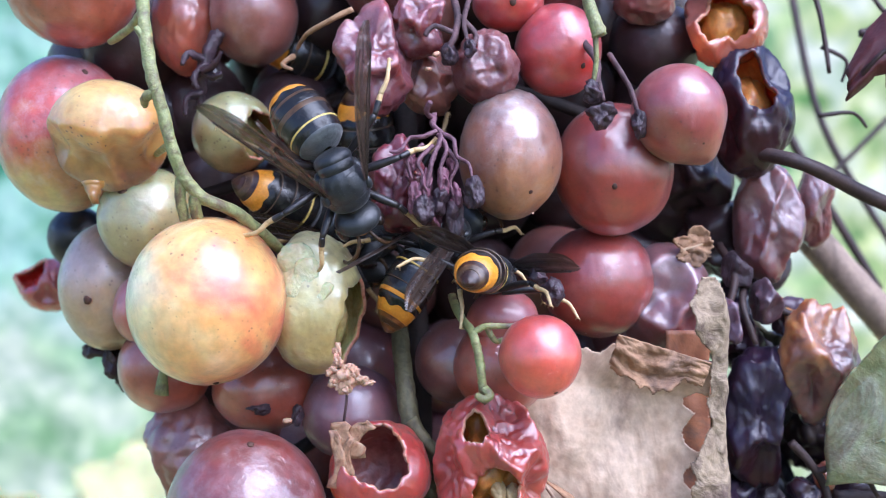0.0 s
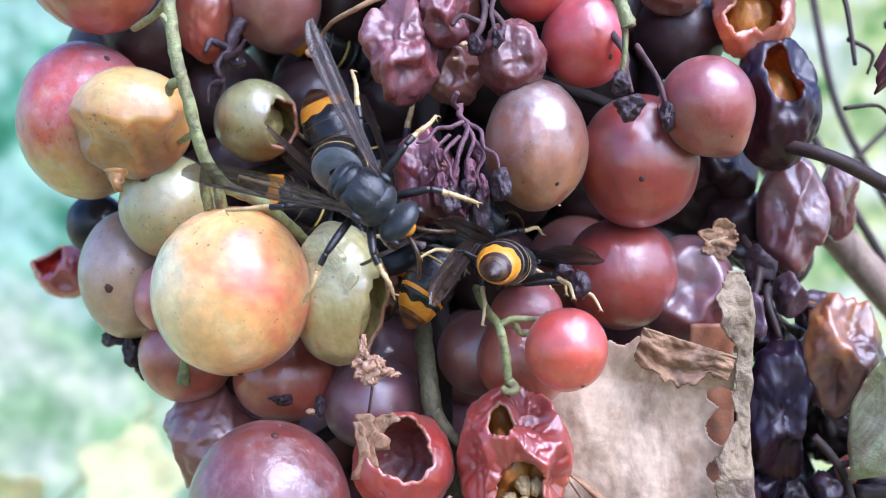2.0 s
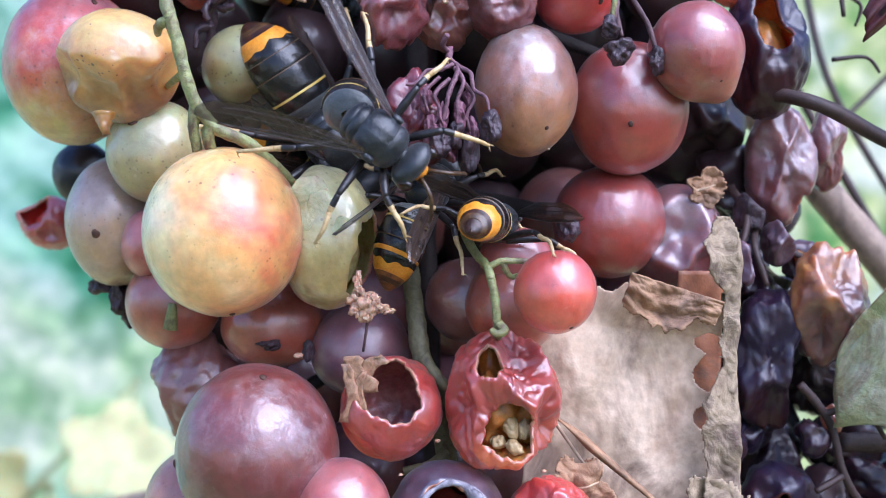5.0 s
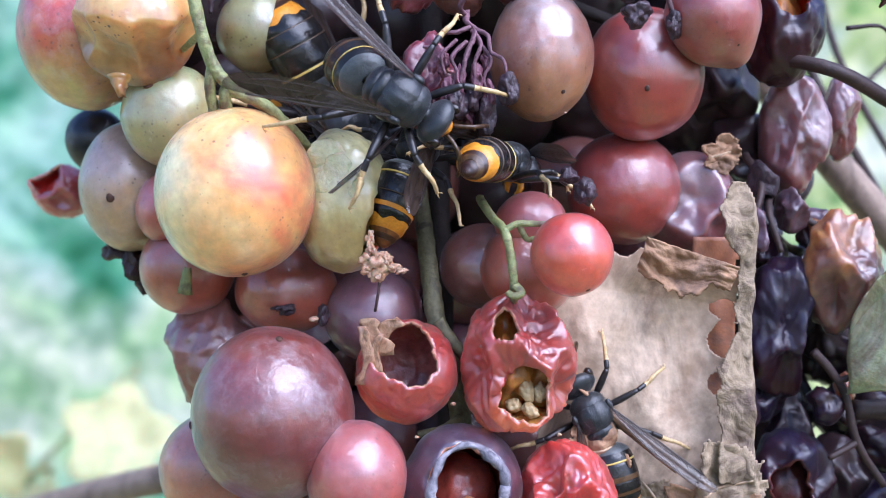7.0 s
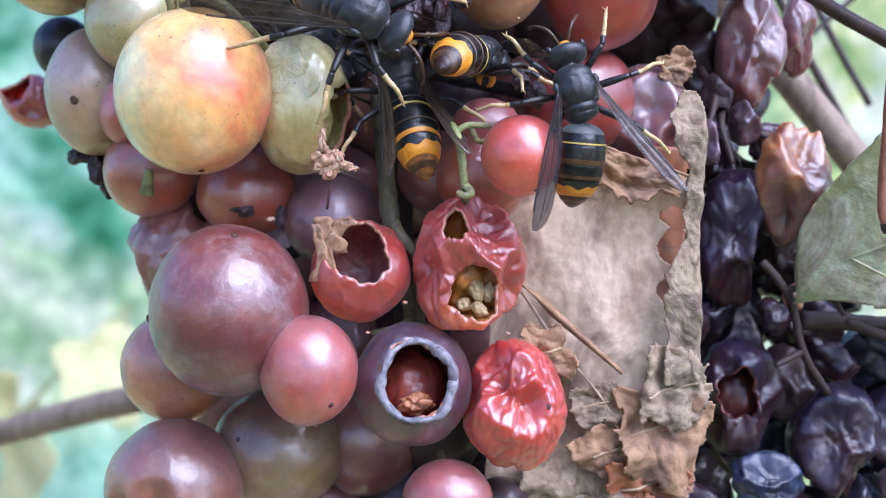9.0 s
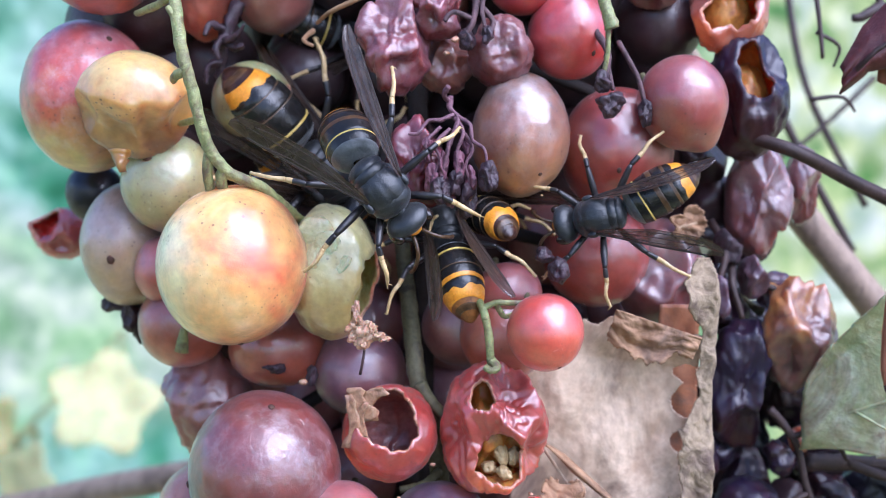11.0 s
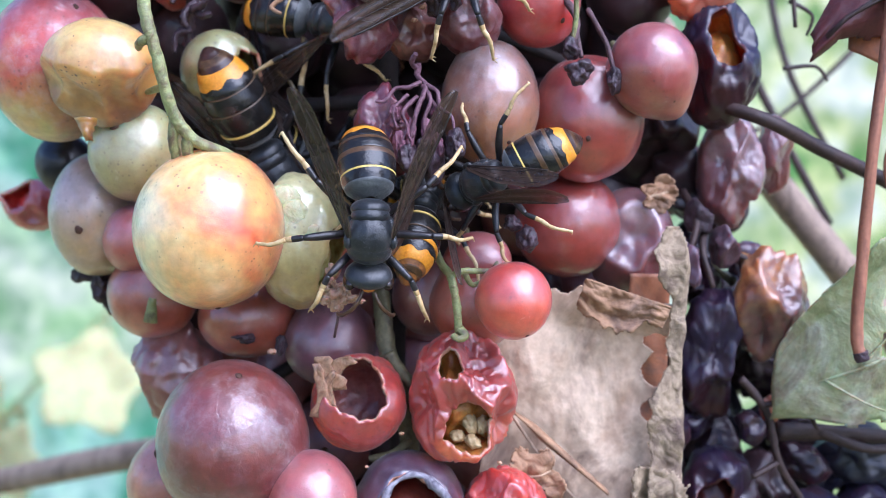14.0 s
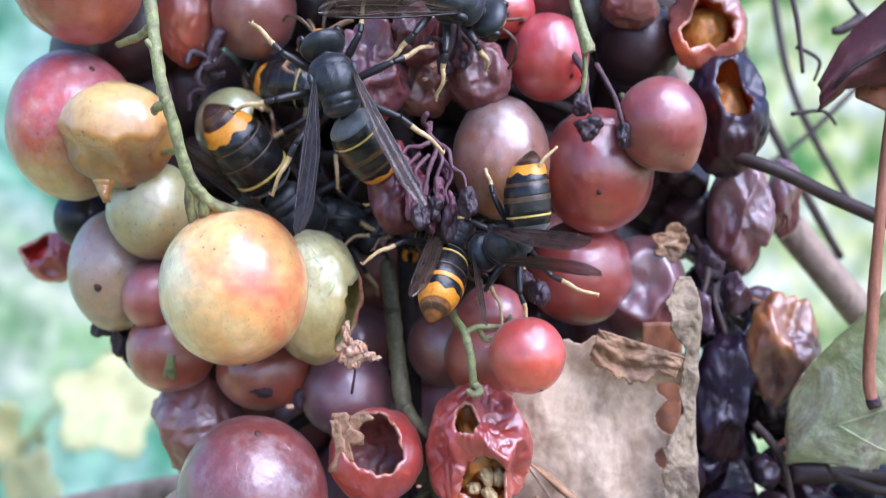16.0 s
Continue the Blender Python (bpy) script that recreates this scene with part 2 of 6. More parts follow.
BLUISH = grape_skin("skin_bluish", srgb(18, 18, 32), srgb(46, 58, 92), (-0.3, 0, 1), 0.006, 0.12, 0.1, 0.24, 0.08, 1.4, gloss=0.4)
WRINKLED = grape_skin("skin_wrinkled", srgb(107, 46, 42), srgb(114, 64, 64), (0, 0, 1), 0.006, 0.24, 0.6, 0.3, 0.3, 1.3, gloss=0.55)
SCARLET = grape_skin("skin_scarlet", srgb(212, 88, 48), srgb(198, 68, 60), (0, 0, 1), 0.009, 0.10, 0.3, 0.20, 0.4, 0.9, mid=srgb(172, 52, 44), gloss=0.85)
RUST = grape_skin("skin_rust", srgb(56, 31, 31), srgb(178, 114, 48), (-0.3, 0, 1), 0.006, 0.06, 0.6, 0.30, 0.3, 1.1, mid=srgb(108, 52, 40), wax=150)
INNER = rough_stuff("inner_skin", srgb(150, 82, 60), srgb(196, 134, 92), srgb(120, 60, 58), 260, 0.35, 0.0003, deep=0.3)
INNER_RED = rough_stuff("inner_skin_red", srgb(150, 30, 26), srgb(206, 64, 48), None, 240, 0.3, 0.0003, deep=0.3)
INNER_MAUVE = rough_stuff("inner_skin_mauve", srgb(128, 62, 58), srgb(164, 100, 92), srgb(110, 54, 52), 240, 0.3, 0.0003, deep=0.3)
INNER_DARK = rough_stuff("inner_skin_dark", srgb(62, 26, 28), srgb(104, 54, 50), None, 260, 0.3, 0.0004, deep=0.2)
INNER_AMBER = rough_stuff("inner_skin_amber", srgb(176, 96, 36), srgb(206, 140, 66), srgb(128, 62, 34), 240, 0.3, 0.0004, deep=0.35)
INNER_GREEN = rough_stuff("inner_flesh_green", srgb(150, 130, 74), srgb(190, 178, 120), srgb(120, 92, 54), 260, 0.25, 0.0005, deep=0.4)
INNER_BOWL = rough_stuff("inner_skin_bowl", srgb(112, 40, 34), srgb(160, 76, 60), srgb(96, 40, 36), 200, 0.3, 0.0003, deep=0.3)
WET_FLESH = rough_stuff("wet_flesh", srgb(196, 190, 138), srgb(220, 216, 176), None, 420, 0.08, 0.0006, deep=0.5)
PULP = rough_stuff("dried_pulp", srgb(132, 88, 64), srgb(196, 156, 126), srgb(112, 70, 52), 500, 0.3, 0.0006, deep=0.3)
SEED = rough_stuff("seed_husk", srgb(160, 122, 74), srgb(214, 190, 142), None, 700, 0.4, 0.0002)
RIM = rough_stuff("dusty_rim", srgb(62, 54, 68), srgb(174, 168, 174), None, 600, 0.6, 0.0003)
STEM_GREEN = rough_stuff("green_stem", srgb(108, 115, 63), srgb(158, 162, 106), srgb(94, 76, 49), 380, 0.5, 0.0008, deep=0.15, stain=330)
# Mottled green stem; the shade inside the bunch is in its colour.
STEM_SHADE = rough_stuff("mottled_stem_shaded", srgb(66, 62, 40), srgb(112, 106, 74), srgb(44, 32, 26), 300, 0.6, 0.0005)
STEM_DEAD = rough_stuff("dead_stem", srgb(52, 38, 40), srgb(112, 82, 84), None, 500, 0.75, 0.0006)
STEM_TAN = rough_stuff("tan_stem", srgb(134, 98, 66), srgb(190, 150, 112), None, 500, 0.6, 0.0004)
BARK = rough_stuff("cane_bark", srgb(98, 78, 64), srgb(168, 144, 124), srgb(76, 60, 52), 160, 0.7, 0.0008, (1, 1, 0.2))
TWIG = rough_stuff("twig_bark", srgb(116, 66, 44), srgb(166, 108, 80), srgb(84, 50, 40), 260, 0.55, 0.0003, (1, 1, 0.2))
TWIG_DARK = rough_stuff("dark_twig", srgb(38, 25, 22), srgb(72, 50, 44), None, 260, 0.6, 0.0004)
SCAR = rough_stuff("stem_scar", srgb(58, 34, 26), srgb(96, 62, 44), None, 900, 0.7, 0.0002)
MUMMY = rough_stuff("dried_berry", srgb(30, 22, 26), srgb(80, 58, 66), None, 520, 0.45, 0.0008)
DEAD_LEAF = rough_stuff("dead_leaf", srgb(160, 126, 96), srgb(212, 186, 158), srgb(182, 152, 122), 90, 0.7, 0.0005, (1, 1, 0.7), fine=900, stain=75)
DEAD_LEAF_GREY = rough_stuff("grey_dead_leaf", srgb(107, 86, 66), srgb(164, 143, 115), srgb(86, 68, 51), 220, 0.8, 0.0014, fine=700, stain=220)
DEAD_LEAF_RUST = rough_stuff("rusty_dead_leaf", srgb(112, 62, 38), srgb(164, 104, 68), srgb(124, 72, 48), 120, 0.6, 0.0005, fine=900, deep=0.1, stain=110)
DEAD_LEAF_BROWN = rough_stuff("brown_dead_leaf", srgb(112, 78, 54), srgb(172, 134, 100), srgb(100, 68, 46), 180, 0.8, 0.001, fine=900, stain=120)
HORNET_TIP = rough_stuff("hornet_tip_brown", srgb(30, 15, 10), srgb(66, 36, 22), None, 900, 0.35, 0.00012, fine=4000)
HORNET_LINE = rough_stuff("hornet_dull_edge", srgb(54, 38, 24), srgb(96, 70, 40), None, 900, 0.4, 0.0001, fine=4000)
DRY_FLAP = rough_stuff("dry_skin_flap", srgb(96, 64, 48), srgb(178, 138, 106), srgb(120, 72, 54), 420, 0.5, 0.0005, deep=0.15)
TORN_EDGE = rough_stuff("torn_skin_edge", srgb(146, 76, 60), srgb(206, 152, 124), srgb(130, 70, 50), 500, 0.4, 0.0003, deep=0.3)
UNSEEN_HEDGE = rough_stuff("unseen_hedge", srgb(80, 96, 52), srgb(140, 154, 96), srgb(170, 176, 126), 9.0, 0.9, 0.02, fine=60)
HORNET_AMBER = rough_stuff("hornet_amber", srgb(92, 52, 22), srgb(150, 96, 44), None, 900, 0.35, 0.0001, fine=4000)
# Stalk coloured near black to stand for the cavity's deep shade.
STEM_DEEP_SHADE = rough_stuff("bunch_stalk_shaded", srgb(26, 20, 18), srgb(52, 40, 36), None, 300, 0.8, 0.0006)
MAUVE_DRY = rough_stuff("dry_mauve_berry", srgb(66, 30, 44), srgb(132, 84, 98), srgb(46, 26, 36), 420, 0.5, 0.0008)
STEM_MAUVE = rough_stuff("withered_mauve_stem", srgb(70, 40, 48), srgb(124, 86, 96), srgb(54, 30, 38), 700, 0.6, 0.0005)
LEAF_VEIN = rough_stuff("leaf_vein", srgb(168, 134, 100), srgb(210, 184, 152), None, 300, 0.7, 0.0003)
LEAF_GREEN = rough_stuff("pale_green_leaf", srgb(108, 116, 70), srgb(156, 162, 116), srgb(202, 204, 176), 120, 0.5, 0.0012, deep=0.25, fine=700, stain=60)
LEAF_YELLOW = rough_stuff("pale_yellow_leaf", srgb(150, 152, 96), srgb(186, 182, 130), srgb(136, 148, 92), 40, 0.6, 0.0008, deep=0.3, fine=300)
LEAF_MAROON = rough_stuff("maroon_leaf", srgb(62, 24, 26), srgb(98, 48, 44), None, 130, 0.45, 0.0006, deep=0.15)
EARTH = rough_stuff("grass_earth", srgb(126, 136, 80), srgb(166, 162, 112), srgb(140, 120, 86), 3.0, 0.9, 0.02, fine=40)
HORNET_BLACK = rough_stuff("hornet_black", (0.008, 0.008, 0.008, 1), (0.022, 0.019, 0.017, 1), None, 900, 0.22, 0.00012, fine=4000)
HORNET_FUR = rough_stuff("hornet_thorax_black", (0.006, 0.007, 0.008, 1), (0.030, 0.032, 0.034, 1), None, 900, 0.33, 0.00018, fine=6000, sheen=0.10)
HORNET_BROWN = rough_stuff("hornet_brown", srgb(42, 29, 18), srgb(104, 74, 44), None, 900, 0.3, 0.00012, fine=4000)
HORNET_ORANGE = rough_stuff("hornet_orange", srgb(206, 122, 18), srgb(236, 164, 44), None, 900, 0.33, 0.00010, fine=4000)
HORNET_YELLOW = rough_stuff("hornet_yellow", srgb(206, 168, 70), srgb(232, 204, 112), None, 900, 0.35, 0.00010, fine=4000)
# Grey base colour stands for sky gloss on the abdomen's front.
HORNET_GLOSS = rough_stuff("hornet_grey_gloss", (0.048, 0.053, 0.054, 1), (0.11, 0.118, 0.112, 1), None, 900, 0.4, 0.0002, fine=5000, sheen=0.3)
HORNET_EYE = rough_stuff("hornet_eye", (0.01, 0.006, 0.005, 1), (0.03, 0.016, 0.012, 1), None, 3000, 0.18, 0.00005)
LEG_DARK = rough_stuff("leg_dark", (0.01, 0.009, 0.01, 1), (0.035, 0.028, 0.026, 1), None, 1500, 0.35, 0.00008)
LEG_YELLOW = rough_stuff("leg_yellow", srgb(186, 150, 92), srgb(222, 196, 146), None, 1200, 0.4, 0.0001)


def wing_film():
    m, nt, bsdf = start("wing_film")
    tc = nt.nodes.new("ShaderNodeTexCoord").outputs["Object"]
    n = noise_of(nt, tc, 400, 4)
    nt.links.new(ramp(nt, n, [(0.3, srgb(34, 24, 18)), (0.7, srgb(72, 56, 46))]), bsdf.inputs["Base Color"])
    bsdf.inputs["Roughness"].default_value = 0.3
    bsdf.inputs["Alpha"].default_value = 0.8
    bsdf.inputs["Coat Weight"].default_value = 0.1
    bumped(nt, bsdf, [(n, 0.3, 0.0003)])
    return m


WING = wing_film()
VEIN = rough_stuff("wing_vein", (0.012, 0.008, 0.007, 1), (0.04, 0.026, 0.02, 1), None, 900, 0.4, 0.0001)


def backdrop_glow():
    """Far hedge, its sunlight put in as emission: pale greens and cream, well out of focus."""
    m, nt, bsdf = start("far_foliage_glow")
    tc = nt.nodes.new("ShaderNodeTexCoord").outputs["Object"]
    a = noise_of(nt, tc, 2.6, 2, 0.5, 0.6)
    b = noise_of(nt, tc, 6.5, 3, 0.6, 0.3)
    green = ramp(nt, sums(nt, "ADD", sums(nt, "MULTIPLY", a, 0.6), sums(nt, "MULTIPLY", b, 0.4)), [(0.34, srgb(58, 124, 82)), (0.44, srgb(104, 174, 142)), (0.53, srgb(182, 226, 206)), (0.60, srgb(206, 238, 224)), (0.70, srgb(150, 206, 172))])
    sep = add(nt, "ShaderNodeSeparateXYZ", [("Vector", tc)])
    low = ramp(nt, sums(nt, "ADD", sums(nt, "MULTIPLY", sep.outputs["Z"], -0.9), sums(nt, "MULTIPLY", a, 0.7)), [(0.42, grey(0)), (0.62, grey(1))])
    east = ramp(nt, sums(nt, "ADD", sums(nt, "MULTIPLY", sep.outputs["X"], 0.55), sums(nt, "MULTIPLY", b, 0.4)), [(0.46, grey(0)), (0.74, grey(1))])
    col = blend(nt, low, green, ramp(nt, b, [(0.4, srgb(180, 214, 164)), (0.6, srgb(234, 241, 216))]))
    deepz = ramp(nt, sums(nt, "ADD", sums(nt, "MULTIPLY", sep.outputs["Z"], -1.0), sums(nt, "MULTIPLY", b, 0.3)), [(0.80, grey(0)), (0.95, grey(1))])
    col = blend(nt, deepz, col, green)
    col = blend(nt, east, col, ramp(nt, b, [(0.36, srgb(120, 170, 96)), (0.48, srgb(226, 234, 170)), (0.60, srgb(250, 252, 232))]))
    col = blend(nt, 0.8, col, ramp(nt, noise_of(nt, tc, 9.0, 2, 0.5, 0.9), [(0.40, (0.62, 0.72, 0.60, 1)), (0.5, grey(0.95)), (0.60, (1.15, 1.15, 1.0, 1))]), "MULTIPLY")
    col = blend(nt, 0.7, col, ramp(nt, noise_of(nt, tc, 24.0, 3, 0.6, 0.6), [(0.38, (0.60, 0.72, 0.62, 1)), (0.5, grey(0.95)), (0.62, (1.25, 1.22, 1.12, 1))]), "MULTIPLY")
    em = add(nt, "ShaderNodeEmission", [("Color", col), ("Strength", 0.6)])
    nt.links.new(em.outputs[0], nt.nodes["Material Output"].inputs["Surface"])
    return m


FAR = backdrop_glow()

# ---- setting ----
bm = bmesh.new()
bmesh.ops.create_circle(bm, cap_ends=True, cap_tris=True, segments=64, radius=400)
thing("ground", bm, EARTH, (0, 0, 0), "grassy vineyard ground under the vine", "ground", kind="structure")

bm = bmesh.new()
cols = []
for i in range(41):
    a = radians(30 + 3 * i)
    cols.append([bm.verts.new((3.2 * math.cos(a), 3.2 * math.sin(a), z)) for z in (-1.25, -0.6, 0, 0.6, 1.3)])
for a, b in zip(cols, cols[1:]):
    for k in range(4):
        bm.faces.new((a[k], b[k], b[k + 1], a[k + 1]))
thing("backdrop", bm, FAR, HUB, "pale green hedge backdrop far behind, glowing itself, out of focus", "foliage", kind="structure")

# unseen hedge wall added behind the camera to block the low sky
bm = bmesh.new()
cols = []
for i in range(61):
    a = radians(180 + 3 * i)
    cols.append([bm.verts.new(((1.7 + 0.12 * noise.noise(Vector((i * 0.5, z * 3, 1)))) * math.cos(a), (1.7 + 0.12 * noise.noise(Vector((i * 0.5, z * 3, 1)))) * math.sin(a), z - 1.2)) for z in (0.0, 0.15, 0.3, 0.45, 0.6, 0.75, 0.9)])
for a, b in zip(cols, cols[1:]):
    for k in range(6):
        bm.faces.new((a[k], b[k], b[k + 1], a[k + 1]))
thing("backdrop", bm, UNSEEN_HEDGE, HUB, "unseen green hedge added behind the camera against low sky", "foliage", kind="structure")

# ---- grapes ----
BALLS = {}


def ball(detail):
    if detail not in BALLS:
        b = bmesh.new()
        bmesh.ops.create_icosphere(b, subdivisions=detail, radius=1)
        b.verts.ensure_lookup_table()
        BALLS[detail] = ([v.co.copy() for v in b.verts], [[v.index for v in f.verts] for f in b.faces])
        b.free()
    return BALLS[detail]


def berry_mesh(name, r, mats, seed, wrinkle=0.0, folds=5.0, lump=0.03, dents=(), holes=(), tip=None, detail=5, facets=0, flat=0.80, planes=()):
    """A berry: an egg with lumps, folds where it has shrivelled, crumpled facets, dents, pecked holes and sometimes a pointed tip."""
    verts, faces = ball(detail)
    shift = Vector((seed * 7.31, seed * 3.77, seed * 5.19))
    rnd_ = random.Random(seed * 13 + 1)
    dents = [(Vector(d).normalized(), math.cos(radians(a)), depth) for d, a, depth in dents]
    holes = [(Vector(d).normalized(), math.cos(radians(a))) for d, a in holes]
    cuts = [(Vector((rnd_.gauss(0, 1), rnd_.gauss(0, 1) - 0.3, rnd_.gauss(0, 0.7))).normalized(), rnd_.uniform(flat, 0.97)) for _ in range(facets)]
    cuts += [(Vector(d).normalized(), h) for d, h in planes]
    tipv = Vector(tip[0]).normalized() if tip else None

    def edge(d, c, v):
        """How far from a hole's middle its rim lies on the side of v, and v's own angle, in radians."""
        e = (v - d * v.dot(d)).normalized()
        wide = math.acos(c) * (1 + 0.20 * noise.noise(e * 1.7 + shift) + 0.10 * noise.noise(e * 4.5 - shift))
        return e, wide, math.acos(max(-1, min(1, v.dot(d))))

    def place(v):
        k = 1 + lump * noise.noise(v * 1.6 + shift)
        if cuts:
            w = (v + 0.16 * Vector(noise.noise_vector(v * 2.0 + shift))).normalized()
            for d, h in cuts:
                a = w.dot(d)
                if a > h:
                    k = min(k, h / a - 0.16 * (a - h) / (1 - h))
            k -= (0.035 if facets else 0.008) * (1 - min(1, abs(noise.noise(w * 4.2 + shift)) * 3)) ** 2 + (0.02 if facets else 0.004) * noise.noise(v * 9 + shift)
        if wrinkle:
            w = v + 0.25 * Vector(noise.noise_vector(v * 2.1 + shift))
            n1 = abs(noise.noise(Vector((w.x, w.y, w.z * 0.6)) * folds * 0.62 + shift))
            n2 = abs(noise.noise(w * folds * 1.5 + shift * 2))
            k -= wrinkle * (0.9 * (1 - min(1, n1 * 2.2)) ** 1.5 + 0.28 * (1 - min(1, n2 * 2.4)) ** 2 + 0.10 * noise.noise(w * folds * 3.1 - shift) + 0.9 * noise.noise(v * 1.5 - shift))
        for d, c, depth in dents:
            a = v.dot(d)
            if a > c:
                k -= depth * (1 - ((1 - a) / (1 - c))) ** 1.3
        if tip:
            k += tip[1] * max(0, v.dot(tipv)) ** 14
        for d, c in holes:
            e, wide, a = edge(d, c, v)
            if a < wide + 0.2:
                k += 0.05 * min(1, (wide + 0.2 - a) / 0.2) * (0.4 + 1.2 * noise.noise(e * 3 - shift))
        return Vector((v.x * r[0], v.y * r[1], v.z * r[2])) * k * 0.001

    if not holes:
        out = [place(v) for v in verts]
    else:
        gone = {}
        for i, v in enumerate(verts):
            for d, c in holes:
                e, wide, a = edge(d, c, v)
                if a < wide:
                    gone[i] = True
                    break
        rim = {i for f in faces if any(j in gone for j in f) for i in f if i not in gone}
        faces = [f for f in faces if not any(i in gone for i in f)]
        out, remap = [], {}
        for i, v in enumerate(verts):
            if i in gone:
                continue
            if i in rim:
                best = None
                for d, c in holes:
                    e, wide, a = edge(d, c, v)
                    if best is None or abs(a - wide) < best[0]:
                        best = (abs(a - wide), d, e, wide)
                _, d, e, wide = best
                v = (d * math.cos(wide) + e * math.sin(wide)).normalized()
            remap[i] = len(out)
            out.append(place(v))
        faces = [[remap[i] for i in f] for f in faces]
    me = bpy.data.meshes.new(name)
    me.from_pydata(out, [], faces)
    for m in mats:
        me.materials.append(m)
    me.polygons.foreach_set("use_smooth", [True] * len(me.polygons))
    return me


SEEDS = iter(range(1, 400))
GROUP = "grapes of the bunch"


def grape(label, c, r, skin, inner=None, holes=(), scar=None, turn=0, thick=0.45, fill=0.66, stalk=True, cat="grape", name="grape", group=GROUP, **shape):
    """One berry. scar: the direction of its dry stem dot or blossom dot."""
    rx, rz = r[0], r[1]
    ry = r[2] if len(r) > 2 else (rx + rz) / 2
    mats = [skin] if inner is None else [skin, inner, INNER_DARK if skin in (RAISIN, WRINKLED) else TORN_EDGE]
    me = berry_mesh(name, (rx, ry, rz), mats, next(SEEDS), holes=holes, **shape)
    ob = thing(name, me, mats, Matrix.Translation(at(*c)) @ pose(0, 0, 0, 0, turn, 0), label, cat, group)
    if holes:
        s = ob.modifiers.new("skin", "SOLIDIFY")
        s.thickness, s.offset, s.use_even_offset = thick * 0.001, -1, False
        s.material_offset = 1 if inner else 0
        s.material_offset_rim = 2 if inner else 0
    if stalk:
        back = Vector((-c[0] * 0.25, 20, 5)).normalized()
        p = Vector((back.x * rx, back.y * ry, back.z * rz)) * 0.92
        b = bmesh.new()
        tube(b, smooth_line([p * 0.001, (p + back * 2.4 + Vector((0, 0, 0.5))) * 0.001, (p + back * 4.6 + Vector((0, 0, 1.6))) * 0.001], 3), [0.0009, 0.0007, 0.0006, 0.0005, 0.0005, 0.0005, 0.0005], 7)
        part("stalk", b, STEM_SHADE, ob, "short mottled stalk")
    if holes and fill:
        fm = berry_mesh("flesh", (rx * fill, ry * fill, rz * fill), [inner], next(SEEDS), wrinkle=0.12, folds=4.0, detail=4)
        part("flesh", fm, inner, ob, "wet dried-out flesh inside", Matrix.Translation(Vector((0, ry * 0.34, -rz * 0.12)) * 0.001))
    for d, size in scar or ():
        d = Vector(d).normalized()
        b = bmesh.new()
        bmesh.ops.create_icosphere(b, subdivisions=2, radius=size * 0.001)
        for v in b.verts:
            v.co.z *= 0.45
            v.co *= 1 + 0.3 * noise.noise(v.co * 2500 + Vector((size, 0, 0)))
        k = 1 / math.sqrt((d.x / rx) ** 2 + (d.y / ry) ** 2 + (d.z / rz) ** 2)
        m = Matrix.Translation(d * k * 0.001) @ d.to_track_quat("Z", "Y").to_matrix().to_4x4()
        part("stem_scar", b, SCAR, ob, "dry brown dot", m)
    return ob


def blob(name, parent, c, r, material, seed, wrinkle=0.2, folds=5.0, label="", turn=(0, 0, 0)):
    me = berry_mesh(name, r, [material], seed, wrinkle=wrinkle, folds=folds, detail=4)
    return part(name, me, material, parent, label, pose(c[0] * 0.001, c[1] * 0.001, c[2] * 0.001, *turn))


# upper and outer berries
cream = grape("large cream grape with an orange blush and brown dots", (-24.0, -8, -6.4), (9.6, 10.2), CREAM, scar=[((0.15, -0.28, -0.95), 0.45), ((0.05, 0.3, 1), 0.9)], lump=0.015)
grape("pink and purple grape paling to yellow below", (-46.8, 10, 15.7), (9.0, 10.6), BLUSHED, scar=[((0.42, -0.5, 0.76), 0.5)])
ochre = grape("shrivelled ochre grape collapsed on its underside", (-37.8, -1, 14.3), (7.8, 7.1), OCHRE, lump=0.04, planes=[((-0.30, -0.62, -0.72), 0.66), ((0.42, -0.60, -0.70), 0.74), ((-0.85, -0.40, -0.35), 0.82), ((0.92, -0.2, -0.35), 0.85)])
grape("small dull green grape with a brown scar", (-34.5, 5, 4.0), (6.4, 6.8), GREEN, scar=[((-0.25, -0.75, 0.5), 0.7)])
grape("brownish mauve grape with a dusty bloom", (-41.4, 12, -5.0), (6.8, 8.9), MAUVE, scar=[((-0.1, -0.9, -0.2), 0.6)])
grape("small blue-grey grape with a pale rim", (-48.9, 22, 1.8), (4.3, 4.6), INKY)
grape("split dark red withered grape with a curled lip", (-57.2, 34, -5.5), (4.6, 4.2), RED, INNER_RED, holes=[((-0.6, -0.7, 0.6), 40)], wrinkle=0.06, facets=7, flat=0.72, tip=((-1, 0, 0.1), 0.35))
tucked = grape("tawny red grape tucked under a cream one", (-32.9, 8, -15.8), (6.3, 6.2), TAWNY)
grape("pinkish grape pressed between its neighbours", (-34.9, 6, -8.0), (4.4, 4.9), PINK)
grape("shrivelled dark brown grape with a glossy crinkled edge", (-30.4, 12, -27.6), (7.1, 8.3), BROWN, wrinkle=0.07, folds=3.0, facets=10, flat=0.72)
grape("orange-red grape at the bunch's edge", (-44.0, 5, 35.7), (9.0, 9.2), TAWNY, lump=0.05, wrinkle=0.03)
grape("amber and orange grape behind the green stem", (-31.2, 15, 31.7), (4.9, 7.7), TAWNY, wrinkle=0.05)
grape("dark plum grape in the shade of the bunch", (-21.4, 12, 32.1), (6.0, 7.1), BROWN)
